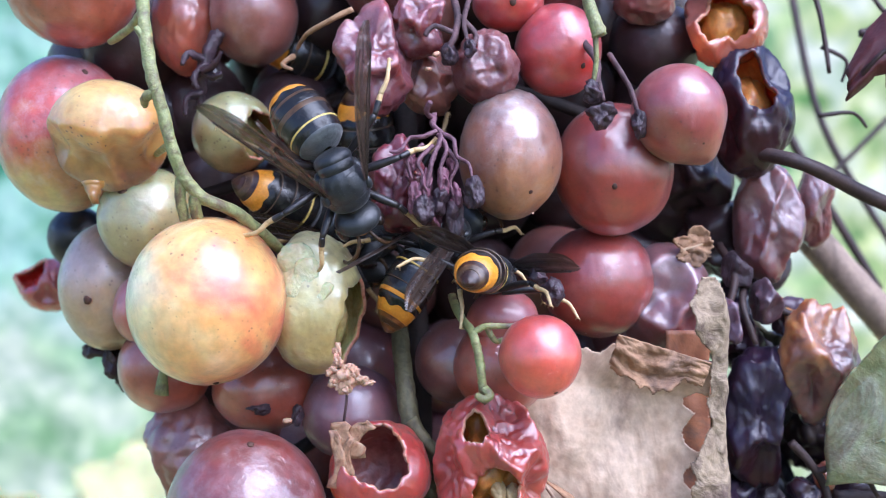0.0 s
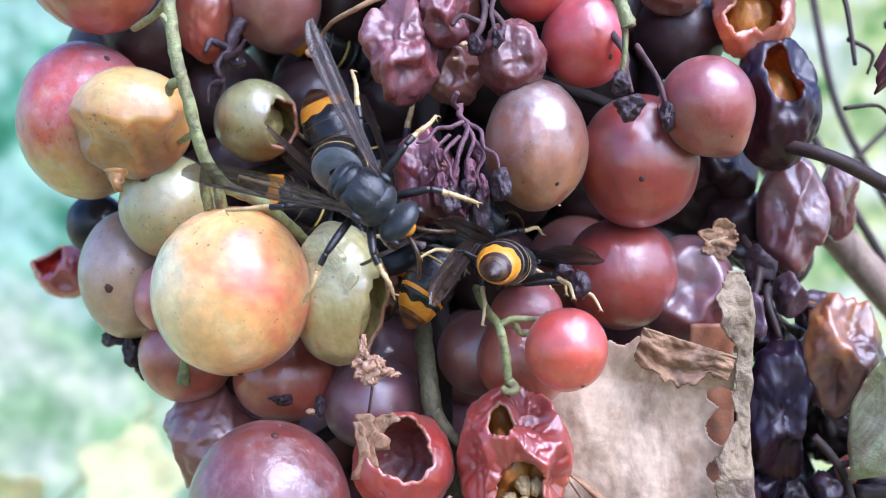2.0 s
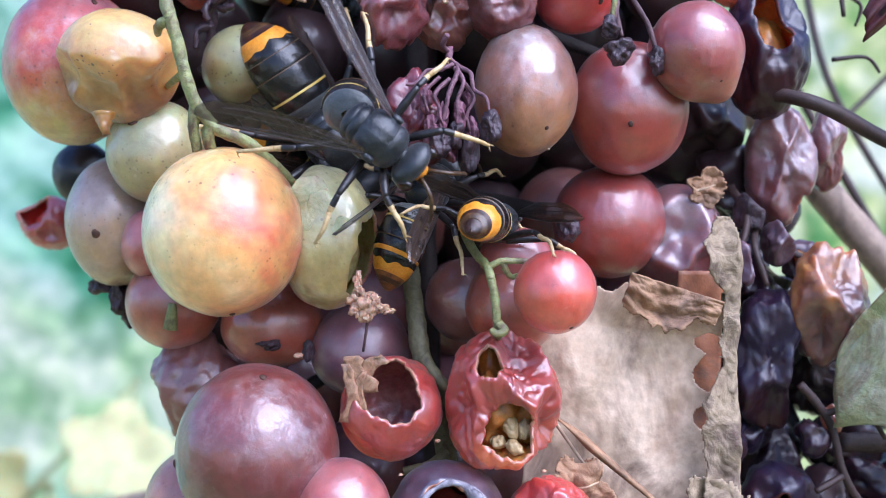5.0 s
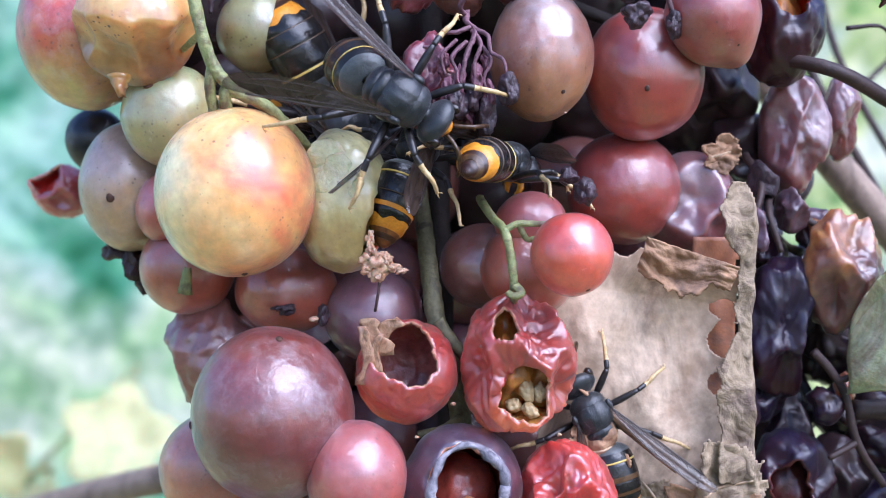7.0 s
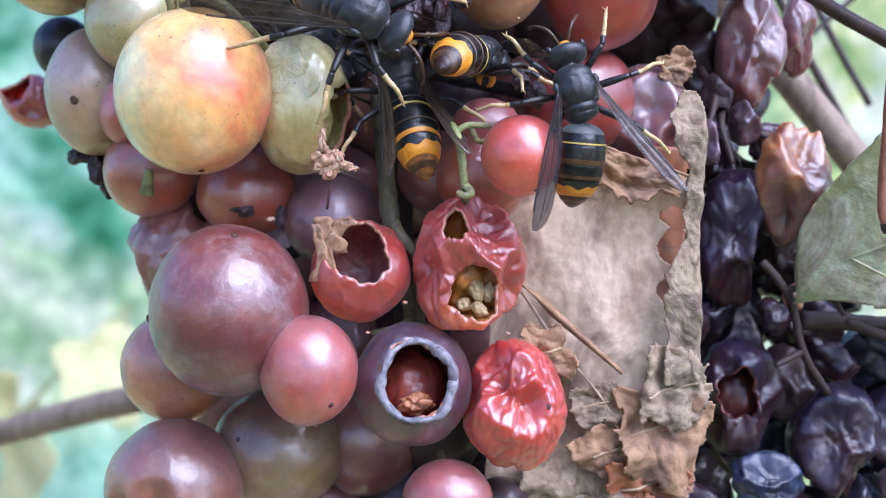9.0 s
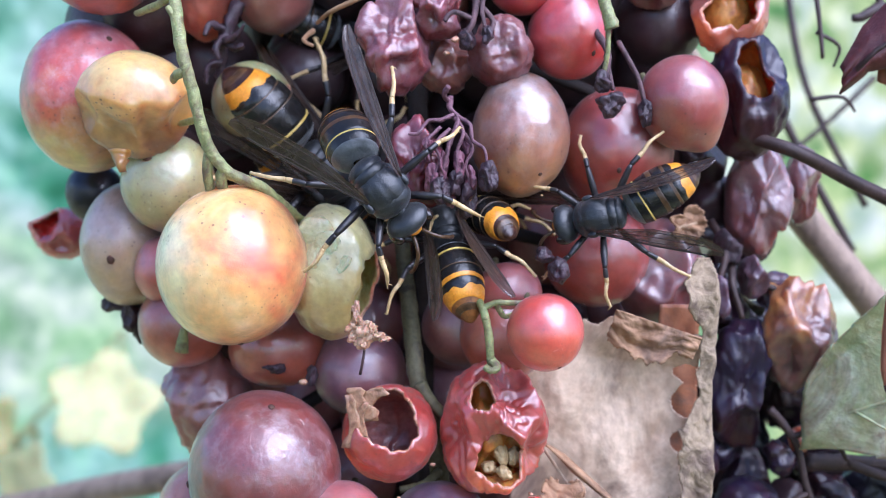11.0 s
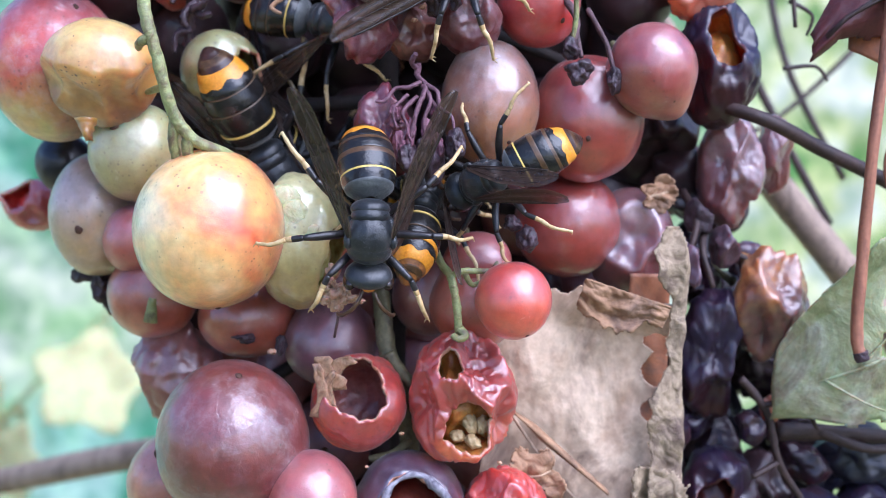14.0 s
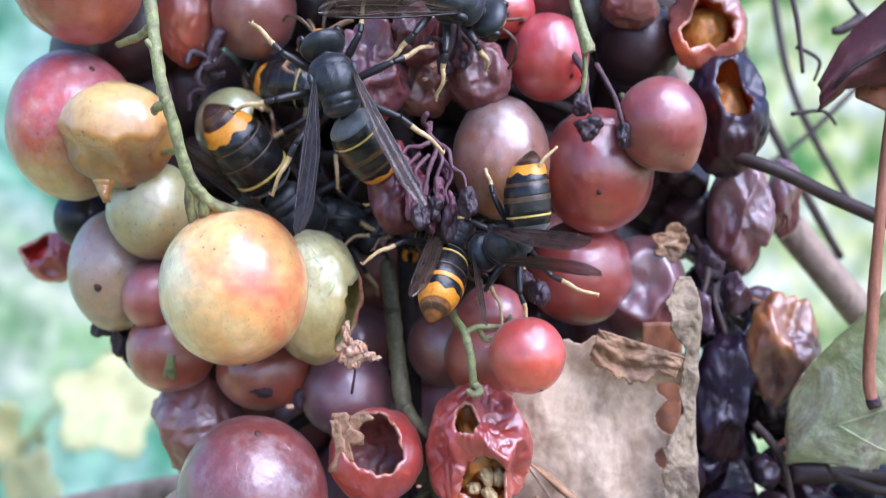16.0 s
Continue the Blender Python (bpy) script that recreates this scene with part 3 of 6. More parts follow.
grape("grape deep in the bunch, coloured dark for shade", (-13.1, 22, 34.8), (6.1, 7.8), DARK)
grape("pecked dull green grape with torn skin", (-23.8, 9, 15.6), (5.6, 5.5), SHADED_GREEN, INNER_GREEN, holes=[((0.85, -0.6, -0.15), 34)], lump=0.02)
grape("purple grape deep in the bunch, darkened for shade", (-17.8, 22, 19.9), (6.1, 5.9), DARK)
grape("wrinkled torn mauve-red grape with pale skin edges", (-3.9, -4, 23.0), (5.4, 7.2, 5.4), MAGENTA, wrinkle=0.11, folds=3.2, facets=12, flat=0.72)
next(SEEDS)
grape("crumpled shiny mauve-red grape", (1.6, -3, 27.8), (4.0, 4.6), MAGENTA, wrinkle=0.08, folds=3.4, facets=10, flat=0.7)
grape("crumpled dark red grape", (3.1, 2, 21.0), (4.3, 4.4), BROWN, wrinkle=0.06, facets=9, flat=0.72)
grape("dusty mauve grape with crinkled skin", (10.0, -2, 22.3), (4.5, 5.0), WRINKLED, wrinkle=0.05, folds=3.5, facets=9, flat=0.82)
grape("red grape with a small scar", (12.9, 1, 31.3), (4.6, 3.9), RED, scar=[((0.1, -0.9, -0.2), 0.5)])
grape("bright red glossy grape with a dark pit", (19.3, 1, 25.0), (5.6, 6.0), RED, scar=[((0.46, -0.75, -0.46), 0.4)])
grape("pale rosy grape with faintly crinkled skin", (13.0, -1, 11.6), (6.6, 8.4), ROSE, wrinkle=0.016, folds=7.0, scar=[((0.3, -0.75, -0.7), 0.3)])
grape("plump wine-red grape with a glossy skin", (26.5, 3, 9.8), (7.7, 8.6), WINE, scar=[((-0.1, -0.9, -0.3), 0.4)])
grape("pink grape with a pointed tip", (33.7, -4, 16.3), (5.8, 6.2), POINTED, tip=((0.55, -0.1, -0.85), 0.2), scar=[((0.4, -0.7, -0.75), 0.25)])
grape("plump wine-red grape above the dead leaf", (24.9, 8, -4.7), (7.5, 7.6), WINE)
grape("translucent mauve grape with sunken skin", (34.2, 10, -7.4), (6.5, 7.8), SUNKEN, planes=[((-0.12, -0.97, 0.22), 0.80), ((0.6, -0.7, -0.4), 0.90)])
grape("small glossy coral-red grape", (15.7, -13, -12.9), (4.8, 4.9), CORAL, scar=[((0.35, -0.5, -0.85), 0.35)])
grape("brick-red grape behind a small coral one", (11.7, 0, -15.2), (6.1, 6.3), TAWNY)
grape("reddish-brown grape in the shade", (6.3, 6, -15.1), (5.8, 5.6), BROWN)
grape("mauve grape under the hornets", (11.9, -1, -9.4), (4.6, 4.0), PINK)
eaten = grape("half-eaten pale green grape with wet torn flesh", (-11.6, -3, -7.0), (6.3, 9.0, 6.5), GREEN_WET, INNER_GREEN, holes=[((1, -0.30, -0.35), 38)], wrinkle=0.03, folds=3.6, lump=0.05)
grape("mauve grape coloured dusky for the shade", (-8.0, 6, -21.7), (6.5, 6.3), SHADED)
grape("tawny brown grape in the shade", (-19.7, 7, -18.6), (6.8, 5.8), TAWNY)
grape("black-purple glossy round grape", (33.9, 15, 28.0), (6.4, 6.1), DARK)
grape("dark red crumpled grape", (31.7, 8, 34.1), (5.0, 4.8), BROWN, wrinkle=0.05, facets=8, flat=0.75)
grape("torn grape showing orange flesh", (42.2, 8, 29.6), (5.8, 6.2), TAWNY, INNER_AMBER, holes=[((-0.15, -1, 0.1), 46)], wrinkle=0.05, facets=6, flat=0.8)
grape("dark hollowed grape with an amber inside", (45.0, 7, 17.7), (6.0, 9.3, 6.5), RAISIN, INNER_AMBER, holes=[((0.05, -1, 0.55), 30)], wrinkle=0.05, folds=2.5, facets=8, flat=0.72)
grape("shrivelled mauve grape with a sunken pale side", (48.9, 13, 2.9), (4.8, 8.5), SUNKEN, planes=[((-0.5, -0.85, 0.2), 0.72), ((0.3, -0.95, 0.25), 0.8)], wrinkle=0.04, folds=2.4, facets=8, flat=0.7)
grape("shrivelled pinkish grape beside a mauve one", (56.4, 17, 5.6), (3.2, 6.0), SUNKEN, wrinkle=0.06, folds=2.5, facets=9, flat=0.7)
grape("withered rust and orange grape with a puckered top", (53.8, 9, -15.0), (6.2, 9.0), RUST, wrinkle=0.09, folds=3.0, facets=13, flat=0.72, lump=0.1)
grape("long glossy black-purple raisin", (46.4, 10, -23.0), (5.4, 9.9), RAISIN, wrinkle=0.05, folds=2.2, facets=12, flat=0.62, lump=0.12)
grape("dark hollow raisin with a torn face", (48.3, 10, -45.0), (6.7, 8.3), RAISIN, INNER_DARK, holes=[((-0.15, -1, 0.1), 34)], wrinkle=0.05, folds=2.6, facets=11, flat=0.68)
grape("glossy dark raisin with sharp folds", (62.3, 10, -51.3), (6.8, 8.6), RAISIN, wrinkle=0.04, folds=1.6, facets=12, flat=0.64, lump=0.1)
grape("blue-black crumpled shiny raisin", (51.6, 7, -57.4), (6.0, 5.4), BLUISH, wrinkle=0.08, folds=2.4, facets=14, flat=0.6)
grape("inky crumpled raisin behind a twig", (67.7, 20, -41.9), (8.0, 6.3), INKY, wrinkle=0.06, folds=2.2, facets=13, flat=0.64)
split = grape("split dark red grape dried onto its stalks", (-0.3, -5, 7.4), (4.5, 6.2), WINE_DRY, INNER_DARK, holes=[((0.5, -0.8, 0.5), 12)], wrinkle=0.10, folds=3.0, facets=12, flat=0.68)

# lower berries
grape("big dusky purple grape with a dull bloom", (-19.4, -8, -32.6), (9.8, 10.6), PURPLE, scar=[((0.12, -0.42, 0.93), 0.5), ((-0.97, -0.3, -0.1), 0.45)], lump=0.015)
grape("small rosy pink grape with bloom", (-9.1, -12, -39.2), (5.9, 6.7), PINK, scar=[((0.5, -0.7, -0.55), 0.4)])
grape("salmon-coloured grape half hidden at the edge", (-28.2, 4, -41.7), (7.4, 7.4), SALMON)
grape("dusky mauve grape with sunken dimples", (-27.2, -2, -56.5), (8.8, 8.9), DUSKY, dents=[((-0.1, -1, 0.05), 20, 0.24), ((-0.7, -0.8, -0.1), 15, 0.18)])
grape("dull brownish mauve grape with dots", (-14.7, 5, -52.7), (8.9, 8.2), TAUPE, scar=[((-0.5, -0.8, 0.3), 0.4)])
torn = grape("red grape torn open at the top with a dry skin edge", (-3.5, -6, -27.6), (6.4, 6.5), SCARLET, INNER_MAUVE, holes=[((-0.25, -0.80, 0.68), 38), ((0.12, -0.9, 0.38), 33)], wrinkle=0.05, folds=2.4, fill=0, detail=6)
next(SEEDS)
hollow = grape("wrinkled scarlet grape hollowed to its seeds", (10.0, -7, -26.7), (7.1, 9.3, 7.6), SCARLET, INNER_AMBER, holes=[((-0.10, -1, -0.44), 21), ((0.16, -1, -0.34), 25), ((0.40, -1, -0.44), 21), ((-0.26, -0.70, 0.62), 15)], wrinkle=0.05, folds=2.8, facets=11, flat=0.76, thick=0.4, fill=0, detail=6)
rimmed = grape("dark purple grape with a grey-rimmed hole", (3.3, -8, -41.3), (7.4, 7.8), PLUM, INNER_BOWL, holes=[((0.12, -1, 0.24), 38)], wrinkle=0.03, folds=2.0, thick=0.7, fill=0.62)
grape("dented scarlet grape with shiny folds", (15.9, -8, -43.6), (6.5, 8.4), SCARLET, wrinkle=0.05, folds=2.2, lump=0.08, detail=6, dents=[((-0.34, -0.9, 0.46), 28, 0.24), ((0.34, -0.95, 0.10), 26, 0.24)], facets=10, flat=0.84, scar=[((0.4, -0.62, 0.1), 0.4)])
grape("dusty mauve grape low in the bunch", (8.1, -8, -55.6), (5.6, 4.9), PINK)
grape("small dark mauve grape low in the bunch", (15.0, -2, -58.0), (3.8, 3.8), DARK)

# dry flaps of skin on torn berries
for k, (x, z, w, h, tilt) in enumerate(((-4.9, 2.4, 1.9, 7.0, 3), (-3.7, 4.6, 3.4, 4.6, -6), (-3.2, 2.6, 1.2, 5.0, 10), (-1.9, 5.4, 2.4, 3.6, 34))):
    b = bmesh.new()
    grid = []
    for i in range(9):
        u = i / 8
        grid.append([b.verts.new(Vector(((j / 4 - 0.5) * w * (1 - 0.5 * u + 0.45 * noise.noise(Vector((5 * u, j * 1.3, k)))) + 0.6 * math.sin(4 * u + k), 0.5 * noise.noise(Vector((3 * u, j, k + 5))) - 1.0 * u, (u - 0.5) * h)) * 0.001) for j in range(5)])
    for p, q in zip(grid, grid[1:]):
        for j in range(4):
            b.faces.new((p[j], p[j + 1], q[j + 1], q[j]))
    flap = part("skin_flap", b, DRY_FLAP, torn, "dry tan flap of torn skin", pose(x * 0.001, -0.0042, z * 0.001, 0, tilt, 0))
    s = flap.modifiers.new("thickness", "SOLIDIFY")
    s.thickness = 0.0002

b = bmesh.new()
grid = [[b.verts.new(Vector(((j / 4 - 0.5) * 2.0 * (1 - 0.5 * i / 6), -0.4 * math.sin(math.pi * j / 4), (i / 6 - 0.5) * 3.6)) * 0.001) for j in range(5)] for i in range(7)]
for p, q in zip(grid, grid[1:]):
    for j in range(4):
        b.faces.new((p[j], p[j + 1], q[j + 1], q[j]))
flap = part("skin_flap", b, STEM_GREEN, tucked, "pale yellow-green flap of skin", pose(0.0010, -0.0061, -0.0014, 14, 8, 0))
flap.modifiers.new("thickness", "SOLIDIFY").thickness = 0.00025

b = bmesh.new()
grid = [[b.verts.new(Vector(((j / 4 - 0.5) * 2.6 * (1 - 0.9 * i / 7 + 0.25 * noise.noise(Vector((i * 0.9, j, 7)))) + 0.5 * i / 7, -0.8 * math.sin(math.pi * j / 4) + 0.3 * math.sin(i), -i * 0.42 + 0.5 * noise.noise(Vector((i, j, 3))))) * 0.001) for j in range(5)] for i in range(8)]
for p, q in zip(grid, grid[1:]):
    for j in range(4):
        b.faces.new((p[j], p[j + 1], q[j + 1], q[j]))
beak = part("skin_flap", b, OCHRE_FOLD, ochre, "dry beak of torn skin", pose(-0.0014, -0.0022, -0.0058, -10, 0, 0))
beak.modifiers.new("thickness", "SOLIDIFY").thickness = 0.0003

for k, (c, r) in enumerate((((-1.6, -4.5, 5.2), (2.4, 1.0, 2.6)), ((-0.2, -5.3, 3.4), (2.0, 0.8, 2.6)), ((-1.4, -5.5, 2.2), (1.6, 0.7, 2.2)), ((1.2, -5.6, 1.2), (1.1, 0.6, 2.2)))):
    blob("wet_flesh", eaten, c, r, WET_FLESH, 170 + k, 0.09, 2.2, "wet glistening flesh", (0, 25 * k - 30, 0))

# flesh, seeds and crumbs of the pecked ones
for k, (c, r) in enumerate((((0.9, -2.4, -2.6), (1.0, 0.9, 1.6)), ((2.5, -2.2, -2.9), (0.9, 0.8, 1.4)), ((-0.6, -2.0, -4.4), (1.1, 0.8, 0.9)), ((1.4, -3.0, -4.9), (1.3, 0.9, 0.9)))):
    blob("seed", hollow, c, r, SEED, 60 + k, 0.22, 2, "dry golden-brown seed", (0, 20 * k - 20, 0))
blob("flesh", hollow, (0, 1.8, -0.6), (5.8, 5.0, 7.4), INNER_AMBER, 71, 0.3, 4)
blob("flesh", rimmed, (0.7, -2.4, -2.0), (2.4, 1.6, 1.5), INNER, 72, 0.4, 2.0, "shrivelled brown pulp in the hole")
b = bmesh.new()
ax = Vector((0.12, -1, 0.22)).normalized()
m = ax.to_track_quat("Z", "Y").to_matrix()
ring = [m @ Vector((4.3 * math.cos(a) + 0.16 * math.sin(5 * a), 4.75 * math.sin(a) + 0.16 * math.cos(4 * a), 6.05 + 0.25 * math.sin(3 * a))) * 0.001 for a in [radians(9 * i) for i in range(41)]]
tube(b, ring, [(0.48 + 0.10 * math.sin(1.3 * i) + 0.14 * math.sin(0.37 * i)) * 0.001 for i in range(41)], 9, 0, 0.5, 3)
part("hole_rim", b, RIM, rimmed, "dusty grey-blue dried rim")

crumb = thing("pulp_crumb", berry_mesh("pulp_crumb", (1.5, 1.2, 1.6), [PULP], 91, wrinkle=0.12, folds=3.0, lump=0.3), [PULP], at(-7.0, -12.5, -15.2), "dried pinkish crumb of grape pulp hanging from a stalk", "grape pulp")
for k, (c_, r_) in enumerate((((-1.2, 0, 0.6), (1.0, 0.9, 0.9)), ((-0.8, -0.4, 1.8), (0.7, 0.7, 0.9)), ((0.9, -0.5, 0.7), (0.8, 0.7, 0.9)), ((1.7, -0.2, -0.3), (1.0, 0.7, 0.7)), ((2.7, 0, -0.7), (0.8, 0.5, 0.45)), ((0.2, -0.3, -1.3), (0.9, 0.8, 0.9)), ((-1.0, -0.4, -0.6), (0.8, 0.7, 0.8)), ((-0.9, 0.2, 3.0), (0.5, 0.5, 0.9)))):
    blob("lump", crumb, c_, (r_[0] * 1.15, r_[1], r_[2] * 1.1), PULP, 92 + k, 0.5, 1.6)
b = bmesh.new()
tube(b, [Vector(p) * 0.001 for p in smooth_line(((0.2, 0.2, -1.6), (0.0, 0.6, -3.4), (-0.4, 2.0, -5.6)), 4)], 0.00018, 6)
part("stalk", b, STEM_DEAD, crumb)

# dried berries on the stalks
for c, r in (((23.6, -8.5, 15.6), (2.2, 1.9)), ((22.5, -8.5, 18.4), (1.5, 1.6)), ((28.3, -7.0, 14.6), (1.2, 1.9)), ((17.5, -10, -5.6), (1.5, 1.9)), ((15.6, -9, -3.6), (1.6, 1.2)), ((8.2, -12, 6.2), (1.4, 2.2)), ((2.4, -11, 4.4), (1.5, 2.0)), ((4.2, -11, 5.4), (1.1, 1.8)), ((5.6, -9, 3.6), (1.6, 3.2)), ((5.3, -6, 23.4), (1.4, 1.5)), ((8.0, -7, 24.0), (1.0, 1.3))):
    grape("tiny dried-up black-purple berry on a stalk", c, r, MUMMY, cat="dried berry", name="dried_berry", group="dried berries", wrinkle=0.16, folds=2.6, detail=4, facets=9, flat=0.66, stalk=False)

# berries at the back, seen only in the gaps; dark skins stand for shade
rnd = random.Random(5)
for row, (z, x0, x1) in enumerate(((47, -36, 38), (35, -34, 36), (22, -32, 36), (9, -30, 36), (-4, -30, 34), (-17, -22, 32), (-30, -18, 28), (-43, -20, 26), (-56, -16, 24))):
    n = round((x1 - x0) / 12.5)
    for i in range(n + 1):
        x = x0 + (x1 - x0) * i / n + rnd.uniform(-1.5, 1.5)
        grape("gap-filling grape at the back of the bunch, coloured for shade", (x, 27 + rnd.uniform(-2, 3), z + rnd.uniform(-1.5, 1.5)), (7.2, 7.6), rnd.choice((DARK, BROWN, DARK, DARK) if z > -8 else (BROWN, SHADED, DARK)), detail=4)
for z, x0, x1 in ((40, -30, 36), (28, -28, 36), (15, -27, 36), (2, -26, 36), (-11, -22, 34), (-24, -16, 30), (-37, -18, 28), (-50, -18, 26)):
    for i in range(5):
        grape("gap-filling grape at the back of the bunch, coloured for shade", (x0 + (x1 - x0) * (i + 0.5) / 5 + rnd.uniform(-1.5, 1.5), 40 + rnd.uniform(-2, 2), z), (8.6, 8.8), rnd.choice((DARK, DARK, DARK) if z > -8 else (BROWN, SHADED, DARK)), detail=4)
for x, y, z, skin in ((-3, 10, -52, BROWN), (3, 13, -62, DARK), (-9, 15, -64, BROWN), (14, 13, -64, DARK), (6, 12, -50, DARK), (-29, 24, -17, DARK), (-26, 26, -26, BROWN), (-22, 26, -36, DARK), (-24, 24, -50, BROWN), (-36, 26, 4, DARK), (-38, 26, 20, DARK), (-40, 20, 30, DARK), (-46, 24, 26, DARK), (-27, 4, 49, PURPLE), (-9, 6, 48, WINE), (8, 5, 46, PURPLE), (24, 6, 45, RED), (38, 8, 46, WINE), (18, 8, 38, WRINKLED), (-2, 10, 38, WRINKLED), (-33, -2, -72, PURPLE), (-12, 2, -69, MAUVE), (4, 2, -68, RED)):
    grape("ripe grape of the bunch", (x, y, z), (7.8, 8.2), skin, detail=4)

# ---- stems ----
def stem(label, runs, material, name="vine_shoot", cat="vine shoot", group="", lumps=0.25, sides=10):
    """runs: each is (points in mm, radii in mm); the first is the main run, the rest are side stalks."""
    root = None
    for i, (pts, radii) in enumerate(runs):
        line = smooth_line([at(*p) for p in pts], 6)
        n = len(line)
        rr = [(radii[0] + (radii[1] - radii[0]) * k / (n - 1)) * 0.001 for k in range(n)]
        org = line[0]
        b = bmesh.new()
        tube(b, [p - org for p in line], rr, sides, 0, lumps, i + len(pts))
        if root is None:
            root = thing(name, b, material, org, label, cat, group)
            first = org
        else:
            part("stalk", b, material, root, "", Matrix.Translation(org - first))
    return root


stem("knotty green grape stem with side stalks", [
    ([(-33.5, -2, 52), (-32.4, -8, 40), (-31.0, -11, 30), (-29.6, -13, 21.5), (-28.4, -13, 17.0), (-26.6, -12, 9.8), (-24.2, -11, 6.2), (-20.6, -9, 4.4), (-18.0, -6, 2.0), (-16.0, 0, -0.5)], (0.82, 0.72)),
    ([(-28.8, -13.0, 18.3), (-30.2, -12.4, 17.7), (-31.2, -9, 17.2)], (0.75, 0.45)),
    ([(-26.2, -11.5, 8.4), (-26.6, -10.8, 6.0), (-26.4, -9.5, 3.4)], (0.75, 0.6)),
    ([(-24.4, -10.8, 6.4), (-24.9, -10.6, 5.0), (-24.7, -9.0, 3.0)], (0.85, 0.7)),
    ([(-30.6, -11.6, 28), (-33.0, -8, 26.8), (-37.5, -1, 26.2)], (0.6, 0.45)),
    ([(-30.2, -12.2, 24.5), (-31.3, -12.8, 25.9)], (0.6, 0.3)),
    ([(-27.4, -12.0, 12.5), (-29.2, -7, 12.3), (-32.0, 0, 12.0)], (0.5, 0.4)),
], STEM_GREEN)
stem("thin green stalk forking above the hollow grape", [
    ([(5.5, 0, -6.4), (6.6, -8, -8.6), (7.9, -12.4, -10.2), (8.7, -12.8, -13.4), (9.1, -12.4, -17.0), (9.3, -9, -18.5)], (0.55, 0.5)),
    ([(7.9, -12.4, -10.2), (9.4, -12.6, -9.4), (11.2, -12.4, -9.4), (14.2, -12.6, -9.4)], (0.4, 0.35)),
    ([(9.5, -12.5, -9.4), (10.6, -11.5, -11.2), (12.0, -10.4, -11.0)], (0.4, 0.3)),
    ([(9.1, -12.6, -16.6), (9.9, -13.2, -17.4), (9.1, -13.4, -17.8), (8.3, -13.0, -17.4)], (0.55, 0.4)),
], STEM_GREEN)
stem("mottled green stem darkened for the shade of the bunch", [
    ([(-2.5, 12, -4), (-1.6, 6, -10), (-0.6, 1, -17), (0.2, -1, -22), (1.6, -1, -26), (3.5, 1, -36), (5, 3, -50)], (1.1, 1.4)),
    ([(0.2, -3, -21.6), (2.2, -3.2, -24.4), (4.0, -3, -26.2)], (0.9, 0.7)),
    ([(3.2, -1, -34), (1.0, -4, -35), (-2.0, -4.2, -35.6)], (0.6, 0.5)),
], STEM_SHADE)
stem("bunch stalk in the middle of the bunch, darkened for shade", [
    ([(-4, 16, 55), (-2, 18, 30), (0, 17, 5), (1, 16, -20), (2, 14, -45), (3, 12, -62)], (1.8, 1.2)),
    ([(-2, 18, 25), (14, 16, 22), (30, 14, 16)], (1.1, 0.8)),
    ([(-1, 17, 12), (-20, 14, 10), (-38, 12, 4)], (1.1, 0.8)),
    ([(0, 17, 0), (20, 16, -4), (38, 14, -8)], (1.1, 0.8)),
    ([(1, 16, -20), (-16, 13, -28), (-26, 10, -40)], (1.1, 0.8)),
], STEM_DEEP_SHADE)
stem("dry mauve stalks of withered berries", [
    ([(3.5, -6, 16.0), (3.4, -8, 14.6), (4.4, -9.4, 13.2), (3.4, -11, 10.5), (3.0, -11.2, 8.6), (2.3, -11, 6.0)], (0.4, 0.24)),
    ([(4.0, -9, 13.4), (5.0, -10.6, 11.6), (4.3, -11.2, 9.2), (4.6, -11, 6.2)], (0.3, 0.2)),
    ([(4.2, -9, 13.6), (5.8, -10.4, 12.6), (6.2, -11, 10.6), (7.6, -12, 9.6), (8.0, -12, 7.4)], (0.28, 0.18)),
    ([(3.8, -9, 13.8), (2.2, -9.6, 13.1), (0.6, -9.4, 12.9), (-0.6, -10, 11.4), (-1.8, -10, 11.3)], (0.3, 0.2)),
    ([(3.4, -9.6, 12.0), (1.6, -10.6, 10.0), (2.2, -10.8, 8.2), (1.2, -10.8, 5.6)], (0.3, 0.18)),
    ([(4.2, -9, 12.6), (6.2, -10.6, 9.8), (5.4, -10.8, 7.6), (6.0, -10.6, 5.4)], (0.26, 0.16)),
    ([(3.6, -6.5, 15.4), (2.6, -8, 16.2), (3.1, -9, 17.3)], (0.3, 0.36)),
    ([(2.2, -9.6, 12.2), (0.4, -10.4, 10.2), (0.9, -10.6, 8.0)], (0.26, 0.16)),
], STEM_MAUVE, lumps=0.5)
for c_, r_ in (((1.2, -10.2, 5.6), (1.0, 2.2)), ((2.6, -10.4, 7.4), (0.8, 1.9)), ((4.6, -10.6, 7.8), (0.9, 2.3)), ((6.0, -10.2, 5.6), (0.9, 2.0)), ((0.6, -9.8, 9.4), (0.9, 1.7)), ((3.4, -9.6, 4.0), (1.2, 2.2)), ((5.6, -9.6, 9.6), (0.7, 1.4))):
    grape("slender withered mauve berry among dry stalks", c_, r_, MAUVE_DRY, cat="dried berry", name="dried_berry", group="dried berries", wrinkle=0.22, folds=2.2, detail=4, facets=9, flat=0.6, stalk=False)
